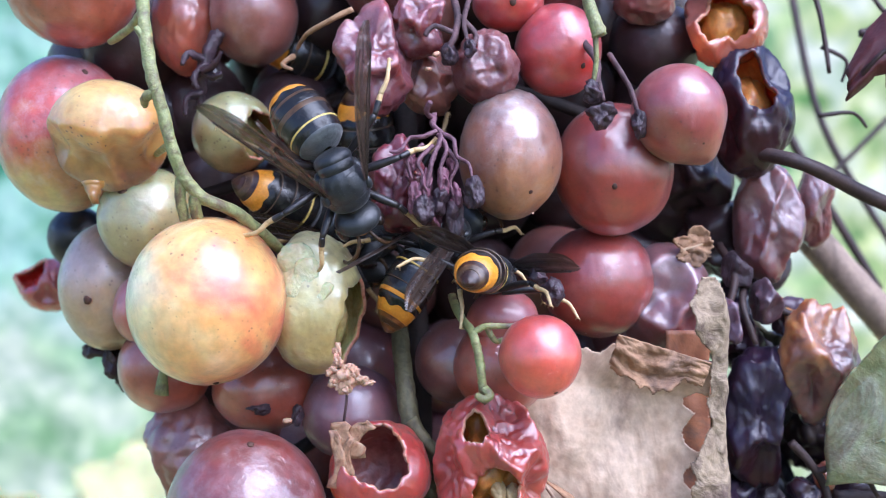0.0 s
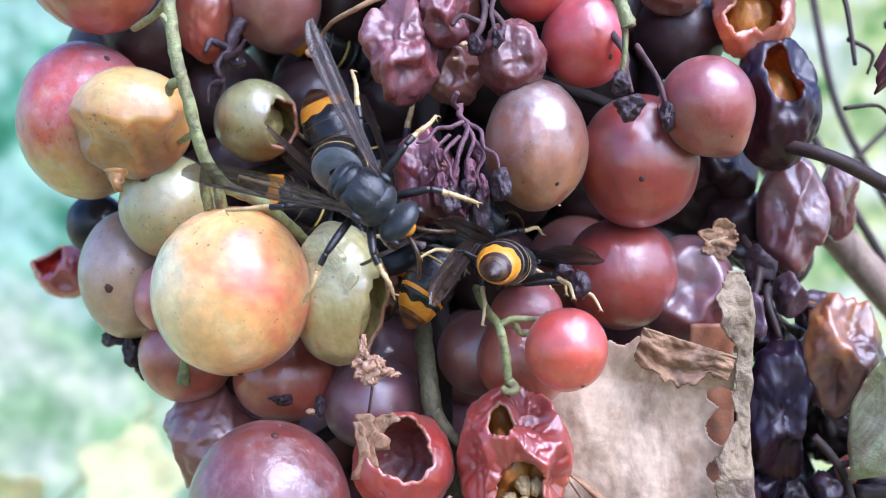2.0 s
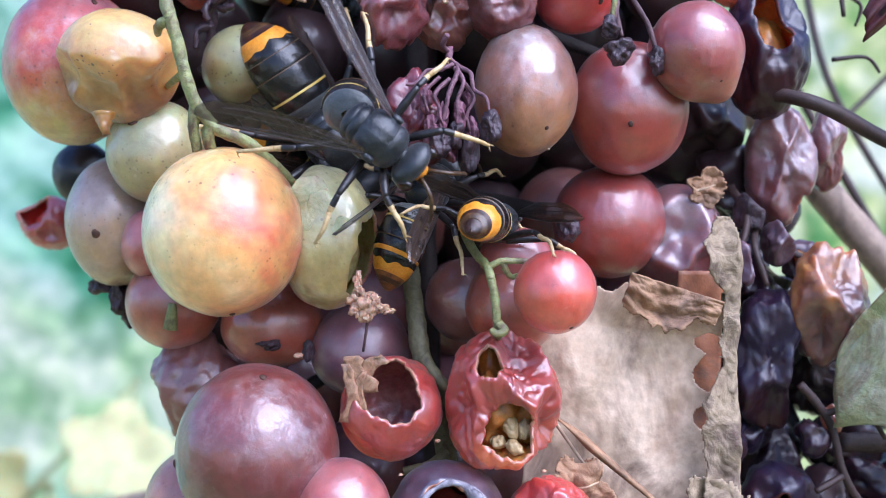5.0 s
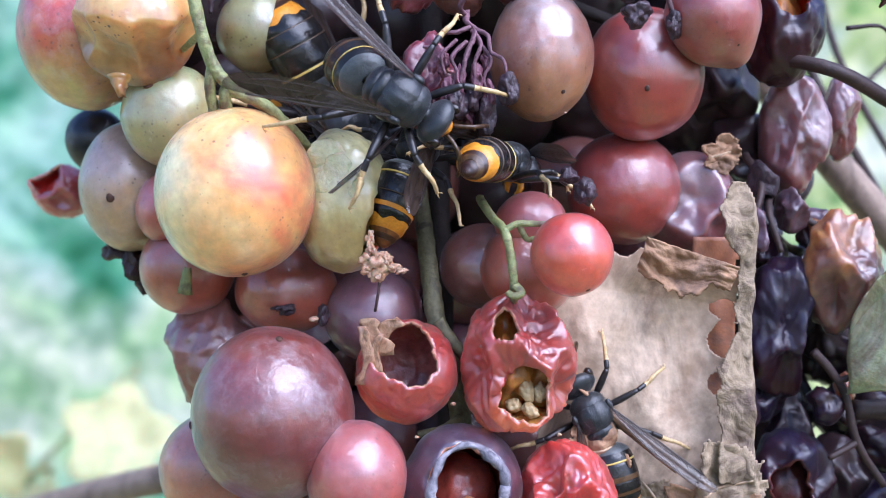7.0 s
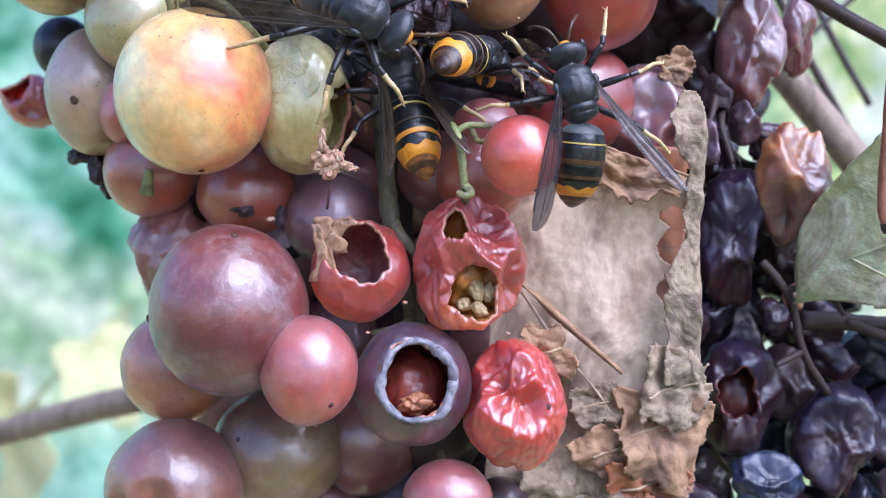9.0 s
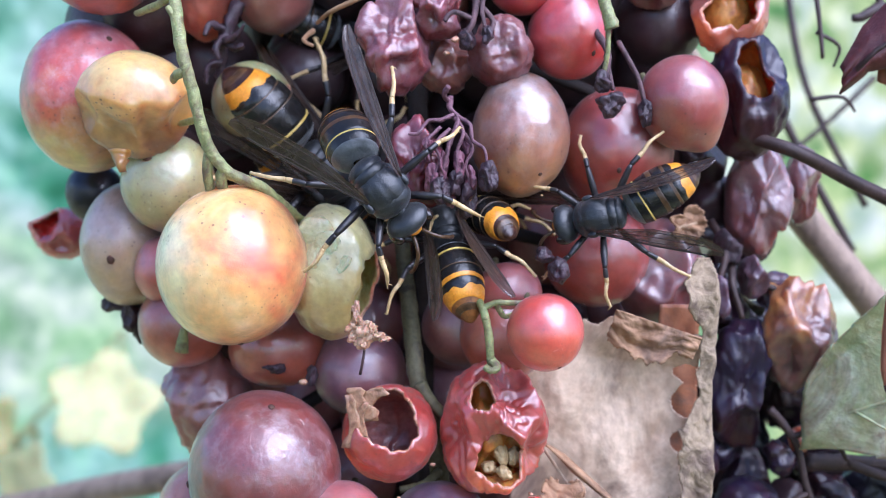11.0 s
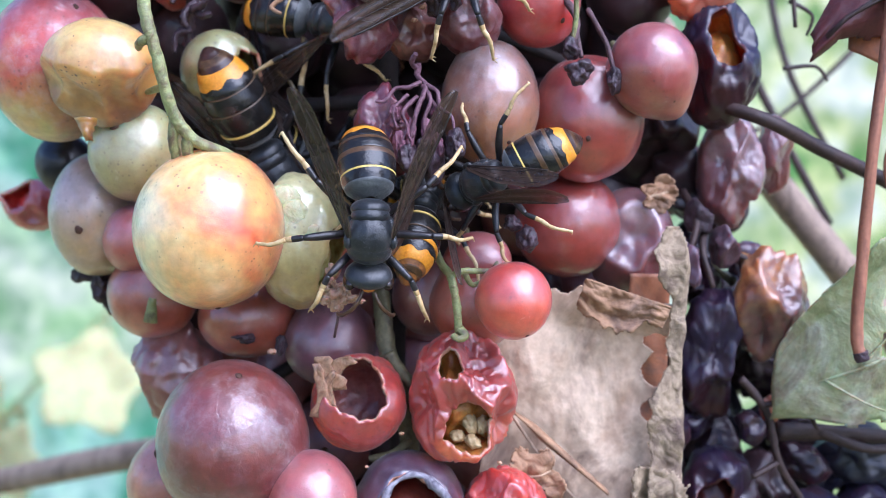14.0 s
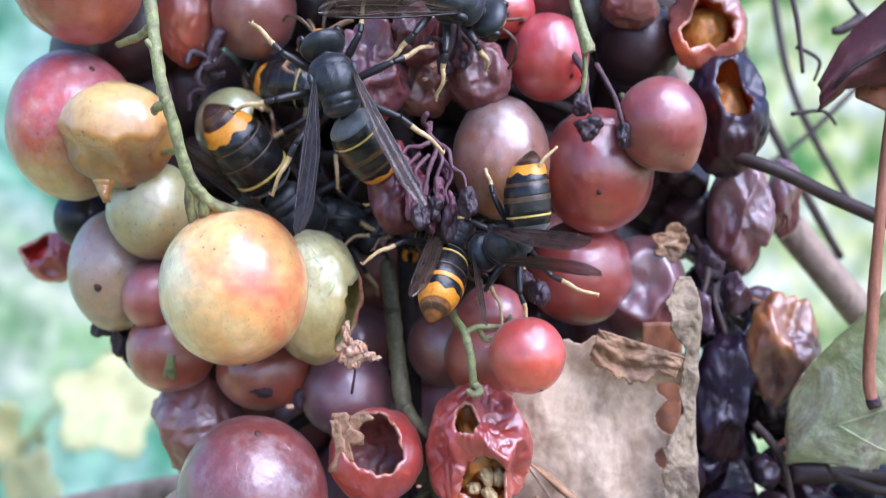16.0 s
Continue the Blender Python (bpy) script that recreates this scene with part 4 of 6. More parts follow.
stem("dry dark stalk with withered berries", [
    ([(21.0, -2, 27), (23.4, -6, 22.4), (22.6, -8, 18.6)], (0.5, 0.4)),
    ([(25.4, -2, 24), (27.4, -5.6, 19.4), (28.4, -7, 15.2)], (0.35, 0.3)),
    ([(23.2, -6, 22), (23.9, -8, 17.4)], (0.35, 0.3)),
], STEM_DEAD)
stem("brown dried stalk stub among torn grapes", [
    ([(5.5, -2, 33), (6.4, -5, 28.5), (6.0, -6.5, 25.5), (4.8, -6.5, 23.6)], (0.5, 0.35)),
    ([(6.4, -5, 28.5), (8.6, -5.5, 26.0), (8.2, -6.6, 24.2)], (0.4, 0.3)),
    ([(6.0, -6.2, 26), (3.6, -6.8, 26.8), (2.4, -7.0, 25.6)], (0.35, 0.3)),
    ([(8.0, -4, 31), (7.2, -6, 27.5), (7.6, -7, 25)], (0.35, 0.25)),
], STEM_DEAD)
stem("pale green stalk end with a flared cap", [
    ([(20.8, -6, 36), (22.0, -8, 30.0), (22.9, -9, 26.6), (23.4, -9.2, 25.0)], (0.55, 1.0)),
    ([(22.9, -9, 25.2), (23.0, -8.6, 22.0), (22.6, -8, 19.0)], (0.35, 0.3)),
], STEM_GREEN)
stem("blackened dry stalk tufts", [
    ([(-25.5, 8, 29), (-27.2, 7, 25), (-28.0, 8, 21.5), (-28.4, 9, 18.5)], (0.9, 0.6)),
    ([(-27.2, 7, 25), (-29.0, 5, 25.6), (-29.6, 4, 24.0)], (0.6, 0.3)),
    ([(-27.4, 6, 23.4), (-25.4, 4, 24.0), (-24.2, 3, 25.5)], (0.6, 0.2)),
    ([(-27.8, 8, 21), (-29.6, 7, 20.0), (-29.8, 7, 17.6)], (0.6, 0.3)),
    ([(-27.4, 7, 24), (-25.8, 5, 22.6), (-24.4, 4, 22.8)], (0.7, 0.3)),
    ([(-27.0, 7, 24.5), (-28.2, 5, 22.6), (-27.8, 5, 21.0)], (0.6, 0.3)),
], MUMMY, lumps=0.8)
stem("dry tan stalk shred between the grapes", [
    ([(-14.5, 4, 26), (-12.5, -2, 26.8), (-9.6, -4, 28.0), (-6.5, -4.5, 29.4)], (0.25, 0.4)),
    ([(-15.0, 4, 25), (-16.0, 1, 23.5), (-14.6, -0.5, 22.6)], (0.4, 0.2)),
], STEM_TAN)
for c_, r_ in (((-19.5, 1.6, -20.6), (1.8, 1.1)), ((-14.2, -0.5, -21.2), (0.9, 1.5)), ((-40.5, 15, -13.4), (1.7, 1.5)), ((-38.0, 16, -15.2), (1.4, 2.2))):
    grape("tiny dried-up blackened berry between grapes", c_, r_, MUMMY, cat="dried berry", name="dried_berry", group="dried berries", wrinkle=0.16, folds=2.6, detail=4, facets=9, flat=0.66, stalk=False)

for c_, r_ in (((-44.2, 14.0, -13.7), (2.2, 1.6)), ((-41.3, 13.0, -15.4), (1.6, 2.6)), ((-40.3, 15.0, -17.2), (1.5, 2.8))):
    grape("tiny dried-up blackened berry between grapes", c_, r_, MUMMY, cat="dried berry", name="dried_berry", group="dried berries", wrinkle=0.16, folds=2.6, detail=4, facets=9, flat=0.66, stalk=False)
for k, (c_, r_) in enumerate((((2.2, -8.0, -31.2), 0.5), ((-8.3, -10.0, -46.4), 0.35), ((-2.1, -12.0, -34.5), 0.4), ((14.9, -9.0, -34.6), 0.5), ((-15.0, -4.0, -21.5), 0.9), ((-19.0, 2.0, -19.1), 0.8), ((35.4, 6.0, -2.5), 0.6), ((3.8, -7.0, 23.3), 0.8), ((2.8, -6.0, 21.7), 0.6), ((15.3, -8.0, 3.9), 0.25))):
    grape("pale dry crumb of grape pulp stuck between grapes", c_, (r_ * 0.75, r_ * 0.5), PULP, cat="grape pulp", name="pulp_crumb", group="pulp crumbs", wrinkle=0.3, folds=2.0, detail=3, stalk=False)

# ---- canes and twigs at the side ----
stem("thick smooth grey-brown vine cane behind the bunch", [([(40, 52, 34), (52, 46, 16), (66, 44, -1), (80, 44, -17), (100, 46, -40)], (2.6, 3.0))], BARK, "vine_cane", "cane", lumps=0.08, sides=16)
stem("slender dark brown twig leaving the bunch", [([(38, 14, 14), (48.6, 0.5, 10.8), (59, 3, 6.4), (72, 8, 1.2), (92, 14, -8)], (0.9, 1.1))], TWIG_DARK, "vine_twig", "twig", lumps=0.1)
tendril = stem("thin red-brown dead tendril with a black end", [([(64.5, -5, 46), (64.2, -5, 27), (62.9, -5, 8), (62.2, -5, -8), (62.0, -5, -17.5), (62.6, -5.2, -20.4)], (0.75, 0.85)), ([(62.5, -5.2, -20.0), (62.9, -5.3, -21.2)], (1.05, 0.9))], TWIG, "vine_tendril", "tendril", lumps=0.15)
tagged(tendril.children[0], "blackened end").data.materials[0] = MUMMY
curl = [(70 + 2.6 * math.cos(a) * (1 - a / 16), 2 + 0.4 * a, 4.5 + 4.2 * math.sin(a)) for a in [0.5 * i for i in range(14)]]
stem("small curled reddish tendril on a twig", [(curl, (0.45, 0.3))], TWIG, "vine_tendril", "tendril", lumps=0.1)
stem("blurred grey dead canes behind the bunch", [([(60, 70, 52), (64, 68, 28), (72, 66, 10), (82, 64, -8)], (0.9, 0.8)), ([(74, 90, 50), (78, 84, 24), (90, 80, 0)], (0.8, 0.7)), ([(92, 84, 26), (76, 80, 12), (60, 78, 4)], (0.6, 0.4))], TWIG_DARK, "vine_cane", "cane", lumps=0.1)
stem("pale brown cane crossing behind the bunch", [([(-140, 160, -92), (-100, 130, -80), (-60, 105, -66), (-10, 90, -54), (40, 80, -48)], (3.0, 3.4))], BARK, "vine_cane", "cane", lumps=0.06, sides=14)
stem("wispy grey dead tendrils with dried flower ends", [
    ([(54, 20, 44), (57.5, 18, 34), (58.5, 16, 24)], (0.5, 0.3)),
    ([(66, 24, 38), (70, 24, 33), (74, 25, 30.5)], (0.35, 0.35)),
    ([(70, 24, 33), (66.5, 23, 31.0), (65, 23, 30.8)], (0.9, 0.6)),
    ([(58, 18, 28), (61.5, 18, 26), (60.8, 18, 23)], (0.35, 0.2)),
    ([(57, 16, 18), (62, 17, 18.5), (64, 17, 16.4)], (0.35, 0.2)),
], TWIG_DARK, "vine_tendril", "tendril")
stem("tangled dry stalks between the raisins", [
    ([(44, 14, -2), (46, 10, -6), (50, 8, -9.0), (54, 9, -10.0)], (0.5, 0.4)),
    ([(42, 12, 0), (43, 7, -4), (41.5, 5, -9)], (0.6, 0.4)),
    ([(45, 10, -5), (43.6, 5, -8), (45, 4, -13)], (0.5, 0.4)),
    ([(50, 6, -26), (54, 6, -31), (56, 6, -38), (60, 7, -44)], (0.6, 0.5)),
    ([(56, 6, -38), (52, 5, -40)], (0.5, 0.4)),
    ([(53, 6, -30), (58, 5, -29), (61, 5, -33)], (0.5, 0.3)),
    ([(56, 8, -34), (66, 9, -34.5), (78, 12, -36)], (1.4, 1.0)),
    ([(62, 8, -34), (70, 8, -36.5), (80, 10, -36)], (0.8, 0.6)),
], TWIG_DARK)
for c, r, skin in (((43.5, 8, -3.5), (2.2, 3.0), MUMMY), ((47, 7, -7.5), (2.6, 3.2), DUSKY_DRY), ((42.0, 6, -10.5), (2.2, 4.0), DUSKY_DRY), ((51.5, 12, -10.5), (3.4, 3.6), DUSKY_DRY), ((45.5, 12, -13), (3.4, 4.4), RAISIN), ((55.4, 9, -31), (1.6, 2.2), SALMON), ((52.2, 8, -33.4), (2.8, 3.0), RAISIN), ((72, 14, -50), (6, 7), RAISIN), ((74, 9, -57), (6, 4), DUSKY_DRY), ((40, 12, -34), (5, 6), RAISIN), ((59, 8, -62), (6, 5), RAISIN), ((44, 20, 0), (7, 7), DARK), ((40, 18, 10), (6, 7), DARK), ((46, 14, -33), (5, 4), RAISIN), ((42, 9, -62), (6, 5), RAISIN), ((56.5, 15, -44), (5, 6), DARK), ((66, 22, -30), (6, 5), INKY), ((56, 22, -28), (5, 6), DARK), ((46, 22, -38), (6, 6), DARK), ((58, 24, -55), (7, 7), INKY), ((70, 22, -62), (8, 6), RAISIN), ((78, 20, -46), (7, 7), INKY), ((84, 24, -56), (8, 8), DARK), ((50, 24, -70), (8, 7), DARK), ((66, 18, -70), (8, 6), RAISIN), ((40, 20, -50), (6, 6), DARK), ((52, 20, -18), (5, 6), RAISIN), ((46, 22, -12), (5, 6), DARK), ((50, 23, -2), (5, 6), DARK), ((47, 20, -60), (6, 6), DARK), ((50, 18, -37), (5, 5), RAISIN), ((55, 18, -24), (4, 5), DARK), ((61, 20, -24), (5, 6), INKY), ((62, 14, -40), (5, 4), RAISIN), ((71, 16, -39), (6, 5), INKY), ((44, 18, -28), (5, 6), DARK), ((66, 12, -60), (5, 4), INKY), ((56, 12, -64), (5, 4), RAISIN), ((60, 20, -36), (6, 5), DARK), ((36, 22, -62), (6, 6), DARK)):
    grape("small crumpled dried grape among the raisins", c, r, skin, cat="dried grape", name="dried_grape", group="dried grapes", wrinkle=0.08, folds=2.4, detail=4, facets=12, flat=0.64, stalk=False)

# dark raisins added behind to close bright gaps among the others
RAISIN_FILL = ((50, 18, -20), (56, 20, -26), (60, 18, -36), (52, 22, -36), (66, 24, -46), (44, 20, -44), (58, 22, -54), (70, 26, -58), (46, 22, -56), (78, 26, -46), (47, 22, -10), (56, 26, -20))
for k, c in enumerate(RAISIN_FILL):
    grape("black-purple raisin in the shade behind the others", c, (5.2 + 0.6 * math.sin(k), 5.6 + 0.6 * math.cos(2 * k)), RAISIN if k % 3 else INKY, cat="dried grape", name="dried_grape", group="dried grapes", wrinkle=0.07, folds=2.2, detail=4, facets=11, flat=0.66, stalk=False)


# ---- leaves ----
def sheet(name, nu, nv, shape, material, label, keep=None, thick=0.25, cat="leaf", origin=(0, 0, 0), parent=None):
    """A thin leaf: shape(u, v) gives mm, keep(u, v) tells where it is torn away."""
    b = bmesh.new()
    org = at(*origin)
    grid = [[None] * (nv + 1) for _ in range(nu + 1)]
    for i in range(nu + 1):
        for j in range(nv + 1):
            u, v = i / nu, j / nv
            if keep is None or keep(u, v):
                grid[i][j] = b.verts.new(at(*shape(u, v)) - org)
    for i in range(nu):
        for j in range(nv):
            q = (grid[i][j], grid[i + 1][j], grid[i + 1][j + 1], grid[i][j + 1])
            if all(q):
                b.faces.new(q)
    bmesh.ops.delete(b, geom=[v for v in b.verts if not v.link_faces], context="VERTS")
    if parent is None:
        ob = thing(name, b, material, org, label, cat)
    else:
        ob = part(name, b, material, parent, label, Matrix.Translation(org - parent.location))
    s = ob.modifiers.new("thickness", "SOLIDIFY")
    s.thickness, s.offset = thick * 0.001, 0
    return ob


def n3(a, b, c=0.0):
    return noise.noise(Vector((a, b, c)))


def dead_leaf(u, v):
    x = 13.0 + 27.0 * u + 0.5 * n3(v * 9, 2)
    z = -61.0 + 51.0 * v - 5.5 * (u - 0.1) * max(0, v - 0.6) * 2.2
    y = 0.5 + 2.6 * n3(u * 2.2, v * 2.6, 4) + 0.7 * n3(u * 7, v * 9, 1) + 0.16 * n3(u * 22, v * 26, 2) - 3.4 * max(0, v - 0.86) * 7 * (0.3 + 0.7 * u) + 0.8 * abs(n3(u * 4 - v * 3, v * 2, 6))
    return x, y, z


def dead_keep(u, v):
    e = 0.035 * n3(v * 14, 5) + 0.02 * n3(v * 40, 7)
    if u > 0.94 + e and v > 0.10:
        return False
    for cu, cv, ru, rv in ((0.90, 0.845, 0.085, 0.034), (0.90, 0.755, 0.085, 0.058), (0.89, 0.615, 0.065, 0.034)):
        if ((u - cu) / ru) ** 2 + ((v - cv) / rv) ** 2 < 1 + 0.35 * n3(u * 22, v * 30, cv * 9):
            return False
    if v > 0.985 + 0.02 * n3(u * 9, 3) or v < 0.05 + 0.10 * n3(u * 7, 9):
        return False
    if v > 0.99 - 0.08 * max(0, 0.52 - u) / 0.52 + 0.02 * n3(u * 11, 6):
        return False
    return not ((u - 0.36) ** 2 / 0.0016 + (v - 0.385) ** 2 / 0.0009 < 1 + 0.6 * n3(u * 60, v * 60))


leaf = sheet("dead_leaf", 170, 260, dead_leaf, DEAD_LEAF, "large brittle beige dead vine leaf with curled torn edges", dead_keep, 0.3, "dead leaf", (26, 0, -34))


def margin(u, v):
    """The leaf's dried edge, turned back towards the front."""
    x = 34.6 + 6.6 * u + 0.7 * n3(v * 3, 4) + 0.25 * n3(v * 17, 9) - 0.5 * v
    curl = max(0, u - 0.72) / 0.28
    y = -3.2 + 1.2 * n3(v * 4, 8) + 1.1 * n3(u * 2, v * 11, 1) + 0.22 * n3(u * 9, v * 40, 3) + 2.6 * curl * curl - 1.4 * max(0, 0.5 - u)
    return x - 0.9 * curl * curl, y, -41.5 + 37.5 * v + 0.6 * n3(u * 6, v * 9, 5)


def margin_keep(u, v):
    wide = min(1, max(0, (v - 0.38) / 0.12)) * min(1, max(0, (0.82 - v) / 0.08))
    left = 0.10 + 0.40 * wide + 0.10 * n3(v * 9, 2) + 0.05 * n3(v * 26, 7) + 0.02 * n3(v * 60, 1)
    return left + 2.5 * max(0, v - 0.9) < u < 0.94 + 0.04 * n3(v * 11, 5) + 0.03 * n3(v * 36, 5) - 2.0 * max(0, v - 0.86)


sheet("turned_edge", 34, 190, margin, DEAD_LEAF_GREY, "grey crinkled turned-back edge of the dead leaf", margin_keep, 0.25, parent=leaf)


def flap(u, v):
    """The top of the leaf, folded over forwards."""
    top = -11.0 - 3.6 * u
    z = top - 6.2 * v * (0.55 + 0.45 * math.sin(math.pi * min(1, u * 1.1 + 0.1)))
    return 26.0 + 11.5 * u - 1.2 * v, -4.2 + 0.8 * v + 1.1 * n3(u * 4, v * 4, 7) + 0.3 * n3(u * 14, v * 12, 2), z


sheet("folded_flap", 60, 30, flap, DEAD_LEAF_BROWN, "brown folded-over top of the dead leaf", lambda u, v: v < 0.9 + 0.25 * n3(u * 7, 3) + 0.06 * n3(u * 25, 1), 0.25, parent=leaf)


def under(u, v):
    return 33.0 + 7.6 * u + 0.4 * n3(v * 8, 1), 1.9 + 1.0 * n3(u * 3, v * 7, 3) + 1.2 * u, -57 + 46 * v


sheet("underside", 16, 80, under, DEAD_LEAF_RUST, "rust-brown inner side of the curled leaf", lambda u, v: u < 0.8 + 0.2 * n3(v * 9, 4), 0.25, parent=leaf)


def scrap(cx, cz, w, h, y, seed):
    def shape(u, v):
        p, q = u - 0.5, v - 0.5
        k = 1 + 0.25 * n3(p * 3, q * 3, seed)
        return (cx + w * p * k + 0.6 * n3(u * 4, v * 4, seed), y + w / 14 * (2.6 * n3(u * 2.4, v * 2.4, seed + 3) + 1.2 * n3(u * 6, v * 6, seed) + 0.4 * n3(u * 16, v * 16, seed) - 6.0 * p * p), cz + h * q * k)

    def keep(u, v):
        p, q = u - 0.5, v - 0.5
        return p * p + q * q < 0.19 + 0.14 * n3(p * 4, q * 4, seed) + 0.05 * n3(u * 14, v * 14, seed) + 0.03 * n3(u * 40, v * 40, seed)

    return shape, keep


for cx, cz, w, h, y, seed, mat_, lab in ((35.5, -47, 15, 17, -2.5, 3, DEAD_LEAF_BROWN, "brown torn dead leaf scrap"), (36.5, -42, 12, 12, -3.2, 5, DEAD_LEAF_GREY, "mottled grey-brown dead leaf scrap"), (24, -58, 20, 14, 0.5, 8, DEAD_LEAF_GREY, "bleached beige dead leaf scrap"), (33.5, -55, 12, 11, -2, 11, DEAD_LEAF_RUST, "orange-brown curled dead leaf scrap"), (37.2, -0.3, 6, 5, 5.5, 23, DEAD_LEAF_BROWN, "small crumpled brown leaf scrap between grapes"), (20, -37.5, 9, 8, -4.2, 17, DEAD_LEAF_BROWN, "pecked brown dead leaf scrap"), (29.5, -50.5, 12, 9, -2.0, 29, DEAD_LEAF_BROWN, "crumpled brown dead leaf scrap low on the leaf"), (33.0, -60, 13, 9, -3.0, 31, DEAD_LEAF_RUST, "rust-brown curled dead leaf scrap"), (27, -44.5, 8, 7, -1.6, 37, DEAD_LEAF_GREY, "frayed grey dead leaf scrap")):
    sh, kp = scrap(cx, cz, w, h, y, seed)
    bit = sheet("leaf_scrap", 44, 44, sh, mat_, lab, kp, 0.3, "dead leaf", (cx, y, cz))
    b = bmesh.new()
    tube(b, [at(*sh(0.25 + 0.5 * k / 8, 0.42 + 0.02 * k)) - bit.location - Vector((0, 0.0002, 0)) for k in range(9)], [0.00022 - 0.00001 * k for k in range(9)], 6)
    part("vein", b, LEAF_VEIN, bit, "thin dry rib")

def sliver(u, v):
    return 17.5 + 12.5 * u - 1.2 * (v - 0.5) * (1 - u), -3.2 - 1.2 * math.sin(math.pi * v), -29.5 - 10.5 * u + 2.6 * (v - 0.5) * (1 - 0.85 * u) * min(1, 3 * u + 0.3)


sheet("leaf_scrap", 30, 8, sliver, DEAD_LEAF_BROWN, "dark brown folded sliver of dead leaf", None, 0.3, "dead leaf", (24, -3, -34))

for pts, rad in (([(17, -2.2, -30), (22, -2.4, -37), (28, -2.0, -44), (31, -2, -50)], (0.25, 0.1)),):
    line = smooth_line([at(*p) for p in pts], 6)
    b = bmesh.new()
    tube(b, [p - leaf.location for p in line], [(rad[0] + (rad[1] - rad[0]) * k / (len(line) - 1)) * 0.001 for k in range(len(line))], 6)
    part("vein", b, DEAD_LEAF, leaf)


def green_leaf(u, v):
    x = 54.0 + 34 * u
    z = -32.0 + 31.0 * v * (0.36 + 0.64 * min(1, u * 2.4) ** 0.8)
    y = 4.0 - 6.0 * math.sin(math.pi * min(1, u * 1.1)) + 4.0 * (v - 0.5) ** 2 + 1.4 * n3(u * 3, v * 3, 2) - 2.5 * max(0, v - 0.75) * 4
    return x, y, z + 0.8 * n3(u * 5, 1)


def green_keep(u, v):
    d = (u - 0.42) ** 2 / 0.0012 + (v - 0.62) ** 2 / 0.004
    e = (u - 0.40) ** 2 / 0.0008 + (v - 0.42) ** 2 / 0.003
    return d > 1 and e > 1 and v < 0.96 + 0.05 * n3(u * 14, 3) and v > 0.04 + 0.03 * n3(u * 12, 8)


gl = sheet("vine_leaf", 70, 60, green_leaf, LEAF_GREEN, "pale grey-green curled vine leaf with holes", green_keep, 0.3, "leaf", (66, 0, -20))


def maroon(u, v):
    x = 55.2 + 26 * u
    z = 20.6 + 15 * v * (0.25 + 0.75 * min(1, 2.2 * u)) + 1.6 * n3(u * 4, 6) - 3.0 * max(0, 0.12 - u) * 8
    y = -1.0 - 3.5 * math.sin(math.pi * v) * (0.4 + u) + 1.5 * n3(u * 3, v * 3, 9)
    return x, y, z


drooping = sheet("vine_leaf", 50, 30, maroon, LEAF_MAROON, "drooping dark maroon dead vine leaf", lambda u, v: v > 0.05 + 0.08 * n3(u * 9, 2), 0.3, "leaf", (66, 0, 28))


def maroon_fold(u, v):
    return 61 + 14 * u, 1.0 - 2.2 * math.sin(math.pi * u), 17.5 + 8.5 * v + 1.2 * n3(u * 4, 3) + 2.4 * (u - 0.5) ** 2 * 4


folded = sheet("vine_leaf", 30, 16, maroon_fold, DEAD_LEAF_RUST, "orange-brown folded dead leaf", lambda u, v: True, 0.3, "leaf", (66, 0, 22))
for owner, shape, v0, v1 in ((drooping, maroon, 0.45, 0.55), (drooping, maroon, 0.4, 0.85), (folded, maroon_fold, 0.4, 0.6)):
    b = bmesh.new()
    tube(b, [at(*shape(0.06 + 0.085 * k, v0 + (v1 - v0) * k / 10)) - owner.location - Vector((0, 0.00025, 0)) for k in range(11)], [0.0003 - 0.000015 * k for k in range(11)], 6)
    part("vein", b, TWIG_DARK if owner is drooping else LEAF_VEIN, owner, "raised rib of the leaf")


for pts, rad in (([(56, 3.0, -27), (64, -1.6, -23), (74, -2.4, -18), (86, 0, -13)], (0.3, 0.15)), ([(60, 0.2, -25), (66, -2.6, -28), (74, -2.2, -30)], (0.2, 0.1)), ([(64, -2.2, -22.5), (70, -3.2, -15), (76, -3.4, -10)], (0.2, 0.1))):
    line = smooth_line([at(*p) for p in pts], 6)
    b = bmesh.new()
    tube(b, [p - gl.location for p in line], [(rad[0] + (rad[1] - rad[0]) * k / (len(line) - 1)) * 0.001 for k in range(len(line))], 6)
    part("vein", b, LEAF_GREEN, gl, "faint rib of the leaf")


